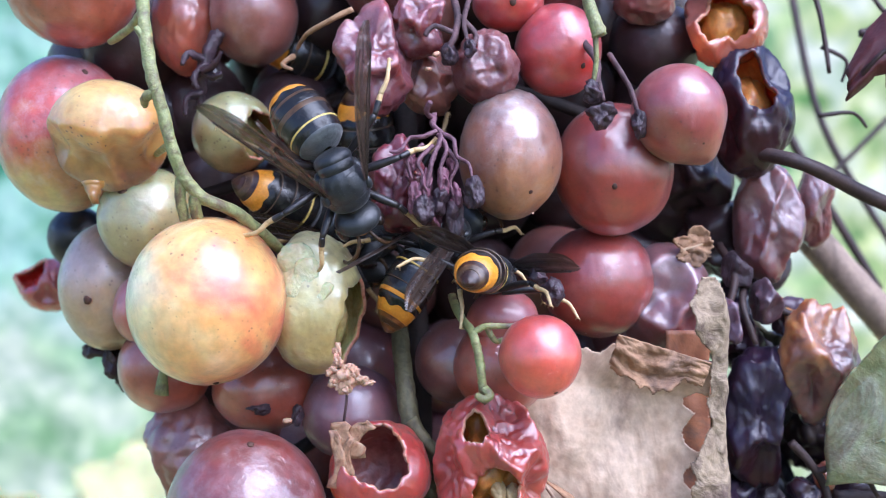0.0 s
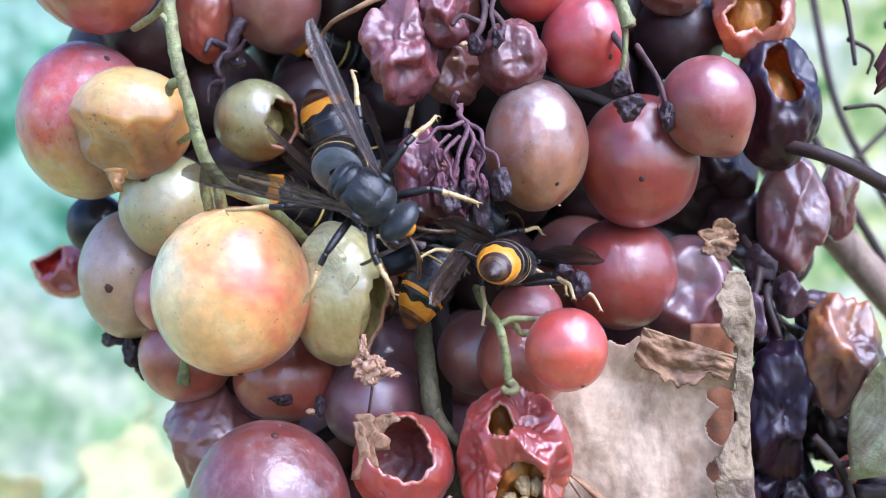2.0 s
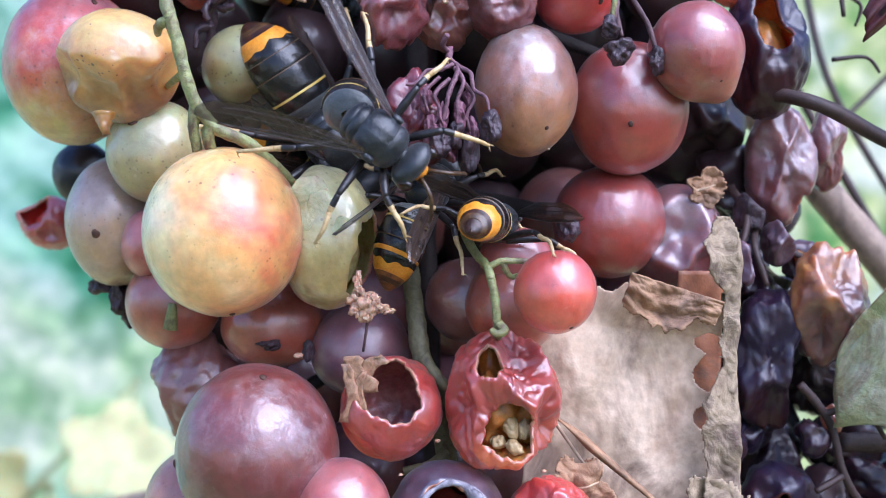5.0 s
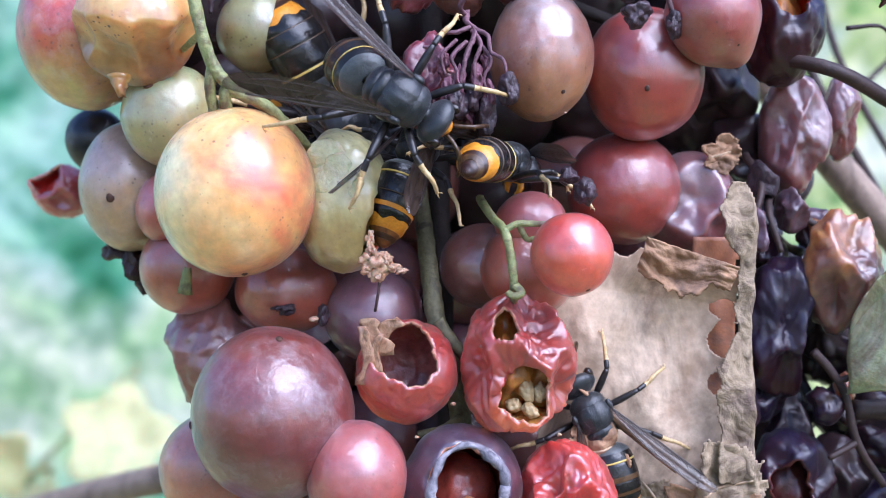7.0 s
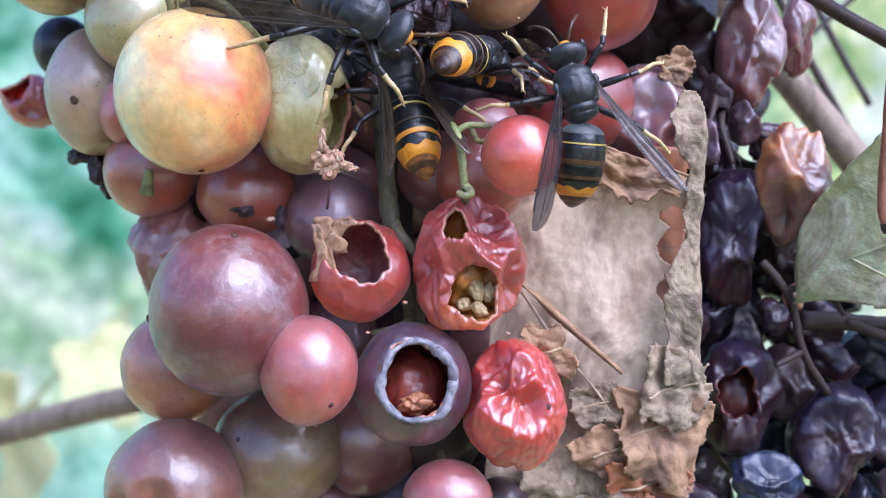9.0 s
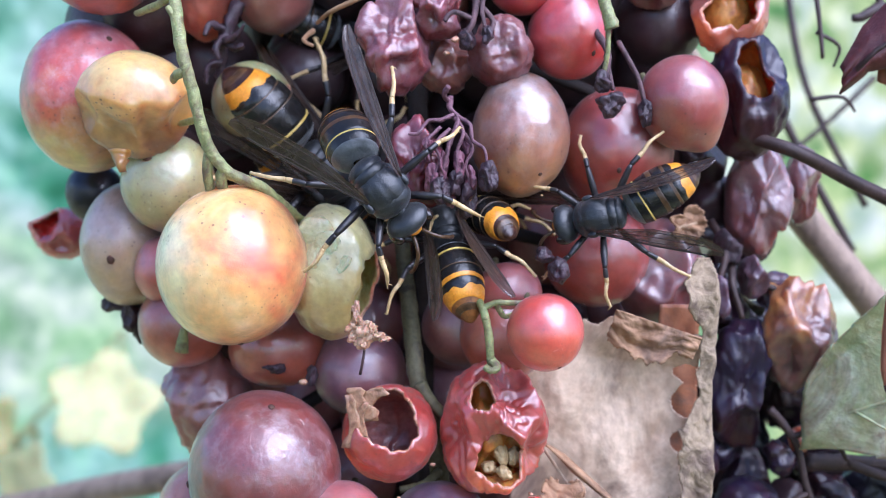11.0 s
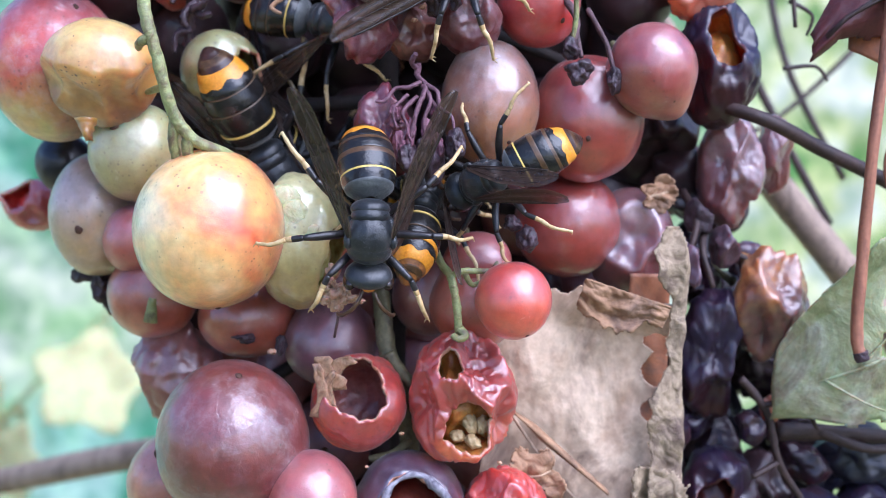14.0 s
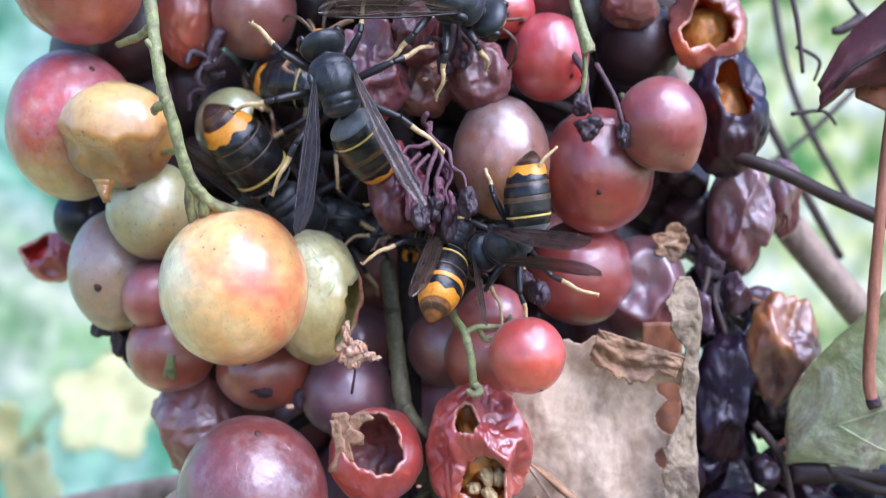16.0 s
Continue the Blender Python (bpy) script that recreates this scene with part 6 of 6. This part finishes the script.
    walk(middle_wings[0], [
        (0, winged(1, 20, 10)),
        (0.5, winged(1, 22, 10)),
        (1, winged(1, 26, 10)),
        (1.5, winged(1, 27, 10)),
        (2, winged(1, 27, 10)),
        (2.5, winged(1, 27, 10)),
        (3, winged(1, 27, 10)),
        (3.5, winged(1, 27, 10)),
        (4, winged(1, 27, 10)),
        (4.5, winged(1, 27, 10)),
        (4.7, winged(1, 26, 10)),
        (6.8, winged(1, 14, 10)),
        (7, winged(1, 12, 10)),
        (7.5, winged(1, 12, 10)),
        (8, winged(1, 12, 10)),
        (8.5, winged(1, 12, 10)),
        (9, winged(1, 12, 10)),
        (9.5, winged(1, 12, 10)),
        (10, winged(1, 14, 10)),
        (10.2, winged(1, 15, 10)),
        (12.3, winged(1, 25, 10)),
        (12.5, winged(1, 26, 10)),
        (13, winged(1, 30, 10)),
        (13.5, winged(1, 33, 10)),
        (14, winged(1, 20, 10)),
        (14.5, winged(1, 26, 10)),
        (15, winged(1, 30, 10)),
        (15.5, winged(1, 24, 10)),
        (16, winged(1, 22, 10)),
    ])
    walk(middle_wings[1], [
        (0, winged(-1, 28, 10)),
        (0.5, winged(-1, 30, 10)),
        (1, winged(-1, 26, 10)),
        (1.5, winged(-1, 25, 10)),
        (2, winged(-1, 25, 10)),
        (2.5, winged(-1, 25, 10)),
        (3, winged(-1, 25, 10)),
        (3.5, winged(-1, 25, 10)),
        (4, winged(-1, 25, 10)),
        (4.5, winged(-1, 25, 10)),
        (4.7, winged(-1, 25, 10)),
        (6.8, winged(-1, 22, 10)),
        (7, winged(-1, 22, 10)),
        (7.5, winged(-1, 22, 10)),
        (8, winged(-1, 22, 10)),
        (8.5, winged(-1, 22, 10)),
        (9, winged(-1, 22, 10)),
        (9.5, winged(-1, 22, 10)),
        (10, winged(-1, 22, 10)),
        (10.2, winged(-1, 22, 10)),
        (12.3, winged(-1, 12, 10)),
        (12.5, winged(-1, 12, 10)),
        (13, winged(-1, 15, 10)),
        (13.5, winged(-1, 14, 10)),
        (14, winged(-1, 22, 10)),
        (14.5, winged(-1, 24, 10)),
        (15, winged(-1, 30, 10)),
        (15.5, winged(-1, 9, 10)),
        (16, winged(-1, 8, 10)),
    ])
    walk(lower_tail, [
        (0, bent(0, 30)),
        (4.7, bent(0, 32)),
        (7.5, bent(0, 24)),
        (8.5, bent(0, 0)),
        (10.2, bent(0, -6)),
        (16, bent(0, -6)),
    ])
    walk(climber_wings[0], [
        (0, winged(1, 24, 6)),
        (9.5, winged(1, 24, 6)),
        (10.2, winged(1, 24, 6)),
        (12.3, winged(1, 12, 8)),
        (16, winged(1, 18, 8)),
    ])
    walk(climber_wings[1], [
        (0, winged(-1, 24, 6)),
        (9.5, winged(-1, 24, 6)),
        (10.2, winged(-1, 20, 6)),
        (12.3, winged(-1, -20, 8)),
        (16, winged(-1, -22, 8)),
    ])
    walk(left, [
        (0, body(-5.5, 15.7, 3.2, 0.07, 0.23, -0.97, 0.26, -0.94, -0.21)),
        (0.5, body(-5.2, 15.8, 3.6, 0.09, 0.24, -0.96, 0.27, -0.94, -0.21)),
        (1, body(-4.7, 16.2, 3.1, 0.20, 0.27, -0.94, 0.33, -0.92, -0.19)),
        (1.5, body(-6.7, 4.7, 3.2, 0.39, -0.11, -0.92, 0.22, -0.95, 0.21)),
        (2, body(-7.2, 4.7, 2.9, 0.45, -0.11, -0.89, 0.22, -0.95, 0.23)),
        (2.5, body(-7.6, 4.6, 3.2, 0.49, -0.11, -0.87, 0.22, -0.95, 0.24)),
        (3, body(-8.6, 5.1, 4.1, 0.52, 0.08, -0.85, 0.31, -0.94, 0.09)),
        (3.5, body(-9.5, 4.8, 7.0, 0.60, 0.07, -0.80, 0.30, -0.94, 0.15)),
        (4, body(-8.7, 5.0, 3.6, 0.64, 0.09, -0.76, 0.31, -0.94, 0.16)),
        (4.5, body(-10.6, 4.9, 5.3, 0.63, 0.08, -0.77, 0.30, -0.94, 0.15)),
        (4.7, body(-10.9, 4.7, 5.3, 0.59, 0.08, -0.80, 0.30, -0.94, 0.13)),
        (6.8, body(-13.1, 8.8, 2.3, 0.53, 0.08, -0.84, 0.32, -0.94, 0.11)),
        (7, body(-12.6, 7.7, 3.6, 0.51, 0.10, -0.85, 0.32, -0.95, 0.08)),
        (7.5, body(-12.6, 7.6, 5.9, 0.62, 0.10, -0.78, 0.32, -0.94, 0.12)),
        (8, body(-12.4, 7.3, 4.6, 0.56, 0.11, -0.82, 0.33, -0.94, 0.10)),
        (8.5, body(-12.2, 7.2, 3.5, 0.57, 0.10, -0.82, 0.33, -0.94, 0.10)),
        (9, body(-12.3, 7.2, 2.7, 0.56, 0.10, -0.82, 0.31, -0.94, 0.10)),
        (9.5, body(-11.5, 6.1, 1.6, 0.54, 0.12, -0.84, 0.33, -0.94, 0.08)),
        (10, body(-11.8, 7.7, 1.4, 0.56, 0.12, -0.81, 0.32, -0.94, 0.09)),
        (10.2, body(-12.2, 7.3, 4.8, 0.63, 0.09, -0.77, 0.31, -0.94, 0.13)),
        (12.3, body(-14.6, 9.0, 6.6, 0.72, 0.40, -0.68, 0.25, -1.00, 0.05)),
        (12.5, body(-14.9, 9.0, 6.9, 0.72, 0.40, -0.68, 0.25, -1.00, 0.05)),
        (13, body(-15.8, 9.0, 6.1, 0.70, 0.40, -0.70, 0.25, -1.00, 0.05)),
        (13.5, body(-15.7, 9.0, 5.4, 0.62, 0.40, -0.78, 0.25, -1.00, 0.05)),
        (14, body(-16.2, 9.0, 1.5, 0.44, 0.40, -0.89, 0.25, -1.00, 0.05)),
        (14.5, body(-16.8, 9.0, 1.8, 0.42, 0.40, -0.90, 0.25, -1.00, 0.05)),
        (15, body(-17.2, 9.0, 2.8, 0.40, 0.40, -0.91, 0.25, -1.00, 0.05)),
        (15.5, body(-16.2, 9.0, 3.1, 0.48, 0.40, -0.87, 0.25, -1.00, 0.05)),
        (16, body(-15.3, 9.0, 3.4, 0.58, 0.40, -0.80, 0.25, -1.00, 0.05)),
    ])
    walk(lower, [
        (0, body(4.7, -2.4, 1.3, 0.56, 0.63, 0.52, 0.09, -0.68, 0.72)),
        (0.5, body(4.9, -2.2, 0.6, 0.60, 0.65, 0.45, 0.14, -0.65, 0.75)),
        (1, body(4.5, -2.2, 0.6, 0.57, 0.66, 0.48, 0.12, -0.66, 0.74)),
        (1.5, body(4.6, -2.2, 0.3, 0.59, 0.64, 0.48, 0.12, -0.66, 0.74)),
        (2, body(4.4, -2.0, 0.5, 0.57, 0.66, 0.49, 0.12, -0.65, 0.75)),
        (2.5, body(5.0, -1.8, -0.4, 0.59, 0.68, 0.42, 0.17, -0.62, 0.77)),
        (3, body(5.0, -1.8, -0.6, 0.60, 0.67, 0.44, 0.16, -0.64, 0.75)),
        (3.5, body(5.1, -2.0, -0.6, 0.61, 0.66, 0.43, 0.16, -0.64, 0.76)),
        (4, body(5.3, -1.9, -0.7, 0.60, 0.67, 0.44, 0.16, -0.64, 0.75)),
        (4.5, body(3.9, -2.0, -0.1, 0.53, 0.65, 0.55, 0.08, -0.68, 0.73)),
        (4.7, body(2.7, -2.2, -0.3, 0.48, 0.66, 0.58, 0.05, -0.68, 0.73)),
        (6.8, body(-2.6, -0.7, -1.0, 0.37, 0.71, 0.61, 0.00, -0.65, 0.76)),
        (7, body(-2.2, -1.6, 0.4, 0.37, 0.70, 0.61, 0.01, -0.66, 0.75)),
        (7.5, body(-2.1, -1.1, 0.8, 0.38, 0.74, 0.56, 0.04, -0.62, 0.78)),
        (8, body(-1.8, -1.2, -0.0, 0.36, 0.75, 0.55, 0.04, -0.60, 0.80)),
        (8.5, body(0.8, -1.9, -2.8, 0.11, 0.70, 0.70, 0.34, -0.69, 0.64)),
        (9, body(0.8, -3.5, -3.5, -0.24, 0.58, 0.78, -0.12, -0.82, 0.57)),
        (9.5, body(0.7, -5.0, -3.6, -0.25, 0.54, 0.81, -0.10, -0.84, 0.53)),
        (10, body(-0.2, -2.4, -1.3, -0.19, 0.64, 0.75, -0.07, -0.77, 0.64)),
        (10.2, body(0.4, -1.9, -0.8, -0.28, 0.68, 0.68, -0.23, -0.74, 0.64)),
        (12.3, body(4.5, -4.4, -0.9, -0.03, 0.65, 0.77, 0.12, -0.76, 0.65)),
        (12.5, body(4.6, -4.2, -1.4, -0.01, 0.63, 0.77, 0.16, -0.76, 0.63)),
        (13, body(4.9, -4.2, -1.0, 0.02, 0.68, 0.74, 0.17, -0.73, 0.67)),
        (13.5, body(4.0, -3.5, -1.5, 0.10, 0.71, 0.70, 0.30, -0.69, 0.66)),
        (14, body(4.4, -3.0, -0.4, 0.10, 0.74, 0.66, 0.33, -0.66, 0.68)),
        (14.5, body(6.1, -2.7, -0.1, 0.11, 0.78, 0.61, 0.37, -0.61, 0.71)),
        (15, body(6.7, -3.5, 0.8, 0.15, 0.74, 0.66, 0.39, -0.65, 0.65)),
        (15.5, body(5.9, -3.9, 0.3, 0.09, 0.70, 0.71, 0.29, -0.70, 0.66)),
        (16, body(6.4, -3.7, 2.0, 0.15, 0.75, 0.65, 0.39, -0.64, 0.66)),
    ])
    walk(right, [
        (0, body(10.5, -5.1, -3.4, 0.20, 0.98, -0.06, 0.26, 0.01, 0.97)),
        (0.5, body(10.9, -5.2, -3.6, 0.24, 0.97, -0.07, 0.27, 0.01, 0.96)),
        (1, body(10.6, -5.3, -3.6, 0.23, 0.97, -0.07, 0.26, 0.01, 0.96)),
        (1.5, body(10.2, -5.1, -3.4, 0.24, 0.97, -0.07, 0.27, -0.00, 0.96)),
        (2, body(10.2, -5.2, -3.3, 0.22, 0.97, -0.06, 0.26, -0.00, 0.97)),
        (2.5, body(10.2, -5.4, -3.2, 0.23, 0.97, -0.06, 0.26, -0.00, 0.97)),
        (3, body(10.0, -5.1, -3.7, 0.21, 0.98, -0.06, 0.26, -0.01, 0.97)),
        (3.5, body(9.5, -5.3, -3.4, 0.22, 0.97, -0.07, 0.26, 0.01, 0.96)),
        (4, body(9.7, -5.1, -3.9, 0.22, 0.97, -0.07, 0.26, 0.01, 0.97)),
        (4.5, body(10.3, -4.9, -4.2, 0.21, 0.98, -0.04, 0.26, -0.01, 0.97)),
        (4.7, body(9.6, -5.2, -4.9, 0.22, 0.98, -0.04, 0.26, -0.02, 0.97)),
        (6.8, body(8.9, -2.9, -3.3, 0.35, 0.93, -0.03, 0.26, -0.08, 0.96)),
        (7, body(8.9, -4.0, -1.8, 0.38, 0.92, 0.02, 0.25, -0.13, 0.96)),
        (7.5, body(11.0, -4.1, -2.1, 0.37, 0.92, 0.13, 0.21, -0.23, 0.95)),
        (8, body(13.2, -4.4, -0.9, 0.36, 0.92, 0.14, 0.22, -0.22, 0.95)),
        (8.5, body(9.9, -4.5, -1.5, 0.36, 0.92, 0.10, 0.23, -0.20, 0.96)),
        (9, body(11.0, -4.2, -0.3, 0.35, 0.93, 0.09, 0.23, -0.18, 0.96)),
        (9.5, body(12.1, -5.0, -0.9, 0.31, 0.94, 0.06, 0.25, -0.14, 0.96)),
        (10, body(10.4, -2.6, -1.4, 0.28, 0.96, 0.05, 0.24, -0.12, 0.96)),
        (10.2, body(15.6, -2.5, -3.6, 0.26, 0.97, -0.01, 0.25, -0.06, 0.96)),
        (11.2, body(4.0, 6.8, 2.1, -0.50, 0.85, 0.10, 0.20, -0.30, 1.00)),
        (12.3, body(2.4, 11.3, 0.1, -0.30, 0.95, -0.01, 0.20, -0.29, 1.00)),
        (16, body(2.5, 10.6, 0.2, -0.30, 0.95, -0.01, 0.20, -0.29, 1.00)),
    ])
    walk(climber, [
        (0, body(26.9, -8.0, -70.1, -0.20, 0.01, 1.00, -0.00, -1.00, 0.01)),
        (5.5, body(27.0, -6.5, -66.1, -0.20, 0.01, 1.00, -0.00, -1.00, 0.00)),
        (6.8, body(20.1, -3.1, -37.8, -0.46, 0.01, 0.88, 0.09, -1.00, 0.05)),
        (7, body(19.8, -3.4, -33.6, -0.46, -0.01, 0.89, 0.09, -1.00, 0.03)),
        (7.5, body(19.2, -3.3, -31.0, -0.38, -0.01, 0.93, 0.08, -1.00, 0.02)),
        (8, body(19.4, -4.2, -25.8, -0.46, -0.13, 0.88, 0.15, -0.99, -0.06)),
        (8.5, body(25.1, -9.9, -17.3, -0.33, -0.22, 0.92, 0.15, -0.98, -0.18)),
        (9, body(21.8, -15.0, -5.5, -0.27, -0.01, 0.96, 0.05, -1.00, -0.00)),
        (9.5, body(22.8, -15.8, -4.5, -0.06, -0.02, 1.00, 0.03, -1.00, -0.02)),
        (9.75, body(25.1, -15.1, -4.5, -0.77, -0.02, 0.64, 0.11, -0.99, 0.10)),
        (10, body(24.7, -7.7, 1.4, -0.97, -0.01, 0.24, 0.05, -0.98, 0.16)),
        (10.2, body(26.2, -7.8, 1.5, -0.99, -0.00, -0.18, -0.03, -0.98, 0.18)),
        (12.3, body(14.8, -10.7, 0.7, -0.77, 0.63, -0.11, -0.64, -0.75, 0.17)),
        (12.5, body(14.7, -10.5, 0.1, -0.75, 0.65, -0.17, -0.66, -0.74, 0.11)),
        (13, body(11.8, -11.0, 0.2, -0.73, 0.64, -0.23, -0.67, -0.74, 0.06)),
        (13.5, body(10.3, -10.8, 2.3, -0.62, 0.67, -0.40, -0.69, -0.72, -0.15)),
        (14, body(11.8, -10.8, 1.7, -0.67, 0.67, -0.33, -0.69, -0.72, -0.07)),
        (14.5, body(16.1, -11.0, 2.7, -0.67, 0.63, -0.40, -0.65, -0.75, -0.09)),
        (15, body(15.7, -11.4, 0.5, -0.67, 0.64, -0.39, -0.66, -0.75, -0.10)),
        (15.5, body(14.4, -11.2, 0.5, -0.68, 0.63, -0.38, -0.65, -0.76, -0.09)),
        (16, body(13.3, -11.4, 1.1, -0.73, 0.61, -0.33, -0.63, -0.77, -0.01)),
    ])
    walk(climber_tail, [
        (0, bent(0, 0)),
        (5.5, bent(0, 0)),
        (6.8, bent(-11, -5)),
        (7, bent(-12, -5)),
        (7.5, bent(-13, -5)),
        (8, bent(-37, -7)),
        (8.5, bent(-45, -3)),
        (9, bent(-19, 5)),
        (9.5, bent(-8, 3)),
        (9.75, bent(-31, 9)),
        (10, bent(18, -9)),
        (10.2, bent(11, -8)),
        (12.3, bent(44, 19)),
        (12.5, bent(43, 21)),
        (13, bent(10, 29)),
        (13.5, bent(10, 37)),
        (14, bent(14, 35)),
        (14.5, bent(61, -8)),
        (15, bent(63, -9)),
        (15.5, bent(74, -10)),
        (16, bent(78, -3)),
    ])
    walk(upper, [
        (0, body(-7.9, 23.6, 25.8, 0.80, 0.40, -0.20, 0.00, -1.00, 0.31)),
        (10.2, body(-8.7, 25.7, 26.2, 0.80, 0.41, -0.19, 0.00, -1.00, 0.29)),
        (12.3, body(-9.4, 6.0, 22.7, 0.92, -0.32, -0.21, -0.24, -0.91, 0.36)),
        (12.5, body(-10.1, 5.8, 23.4, 0.94, -0.31, -0.16, -0.24, -0.91, 0.33)),
        (13, body(-9.7, 5.8, 22.2, 0.94, -0.33, -0.14, -0.25, -0.91, 0.35)),
        (13.5, body(-8.8, 5.7, 22.6, 0.93, -0.34, -0.19, -0.25, -0.90, 0.35)),
        (14, body(-7.9, 5.6, 22.2, 0.93, -0.34, -0.15, -0.28, -0.90, 0.34)),
        (14.5, body(-8.2, 5.9, 22.1, 0.93, -0.33, -0.19, -0.25, -0.90, 0.36)),
        (15, body(-9.1, 5.4, 21.5, 0.93, -0.34, -0.19, -0.26, -0.90, 0.35)),
        (15.5, body(-8.8, 5.3, 22.1, 0.93, -0.34, -0.15, -0.27, -0.90, 0.34)),
        (16, body(-8.3, 5.5, 20.4, 0.93, -0.34, -0.15, -0.26, -0.89, 0.35)),
    ])
    walk(top, [
        (0, body(-11.8, -6.2, 66.0, 0.90, 0.00, 0.20, 0.00, -1.00, 0.51)),
        (10.2, body(-13.0, -4.8, 65.8, 0.90, 0.00, 0.21, -0.00, -1.01, 0.49)),
        (12.3, body(9.2, -10.8, 29.5, 0.98, -0.14, 0.11, -0.18, -0.88, 0.44)),
        (12.5, body(9.3, -11.0, 28.9, 0.98, -0.13, 0.12, -0.18, -0.88, 0.42)),
        (13, body(9.3, -11.1, 28.8, 0.98, -0.14, 0.12, -0.18, -0.88, 0.44)),
        (13.5, body(8.7, -11.3, 29.0, 0.98, -0.16, 0.14, -0.20, -0.88, 0.43)),
        (14, body(8.9, -11.3, 28.3, 0.98, -0.16, 0.12, -0.20, -0.88, 0.43)),
        (14.5, body(9.5, -11.0, 28.8, 0.98, -0.16, 0.14, -0.20, -0.87, 0.44)),
        (15, body(9.3, -11.6, 28.8, 0.98, -0.15, 0.13, -0.20, -0.88, 0.43)),
        (15.5, body(9.0, -11.6, 28.9, 0.98, -0.16, 0.10, -0.18, -0.88, 0.44)),
        (16, body(6.4, -10.9, 31.2, 0.92, 0.20, -0.35, 0.33, -0.87, 0.36)),
    ])
    walk(hidden, [
        (0, body(-9.5, 9.4, 2.4, 0.76, 0.50, -0.41, 0.60, -0.79, 0.15)),
        (0.5, body(-10.0, 11.6, 1.0, 0.75, 0.43, -0.50, 0.55, -0.83, 0.11)),
        (1, body(-9.6, 10.5, 0.2, 0.79, 0.50, -0.35, 0.59, -0.78, 0.20)),
        (1.5, body(-11.1, 10.3, 0.9, 0.79, 0.47, -0.37, 0.58, -0.80, 0.20)),
        (2, body(-10.8, 10.0, 0.6, 0.79, 0.46, -0.40, 0.57, -0.80, 0.19)),
        (2.5, body(-9.4, 10.3, -0.0, 0.80, 0.50, -0.33, 0.58, -0.78, 0.24)),
        (3, body(-8.5, 11.2, -0.7, 0.86, 0.36, -0.36, 0.46, -0.86, 0.23)),
        (3.5, body(-10.0, 13.4, 1.8, 0.80, 0.29, -0.40, -0.00, -1.00, 0.41)),
        (16, body(-9.4, 14.7, 2.2, 0.80, 0.29, -0.41, -0.00, -0.99, 0.41)),
    ])


motions()
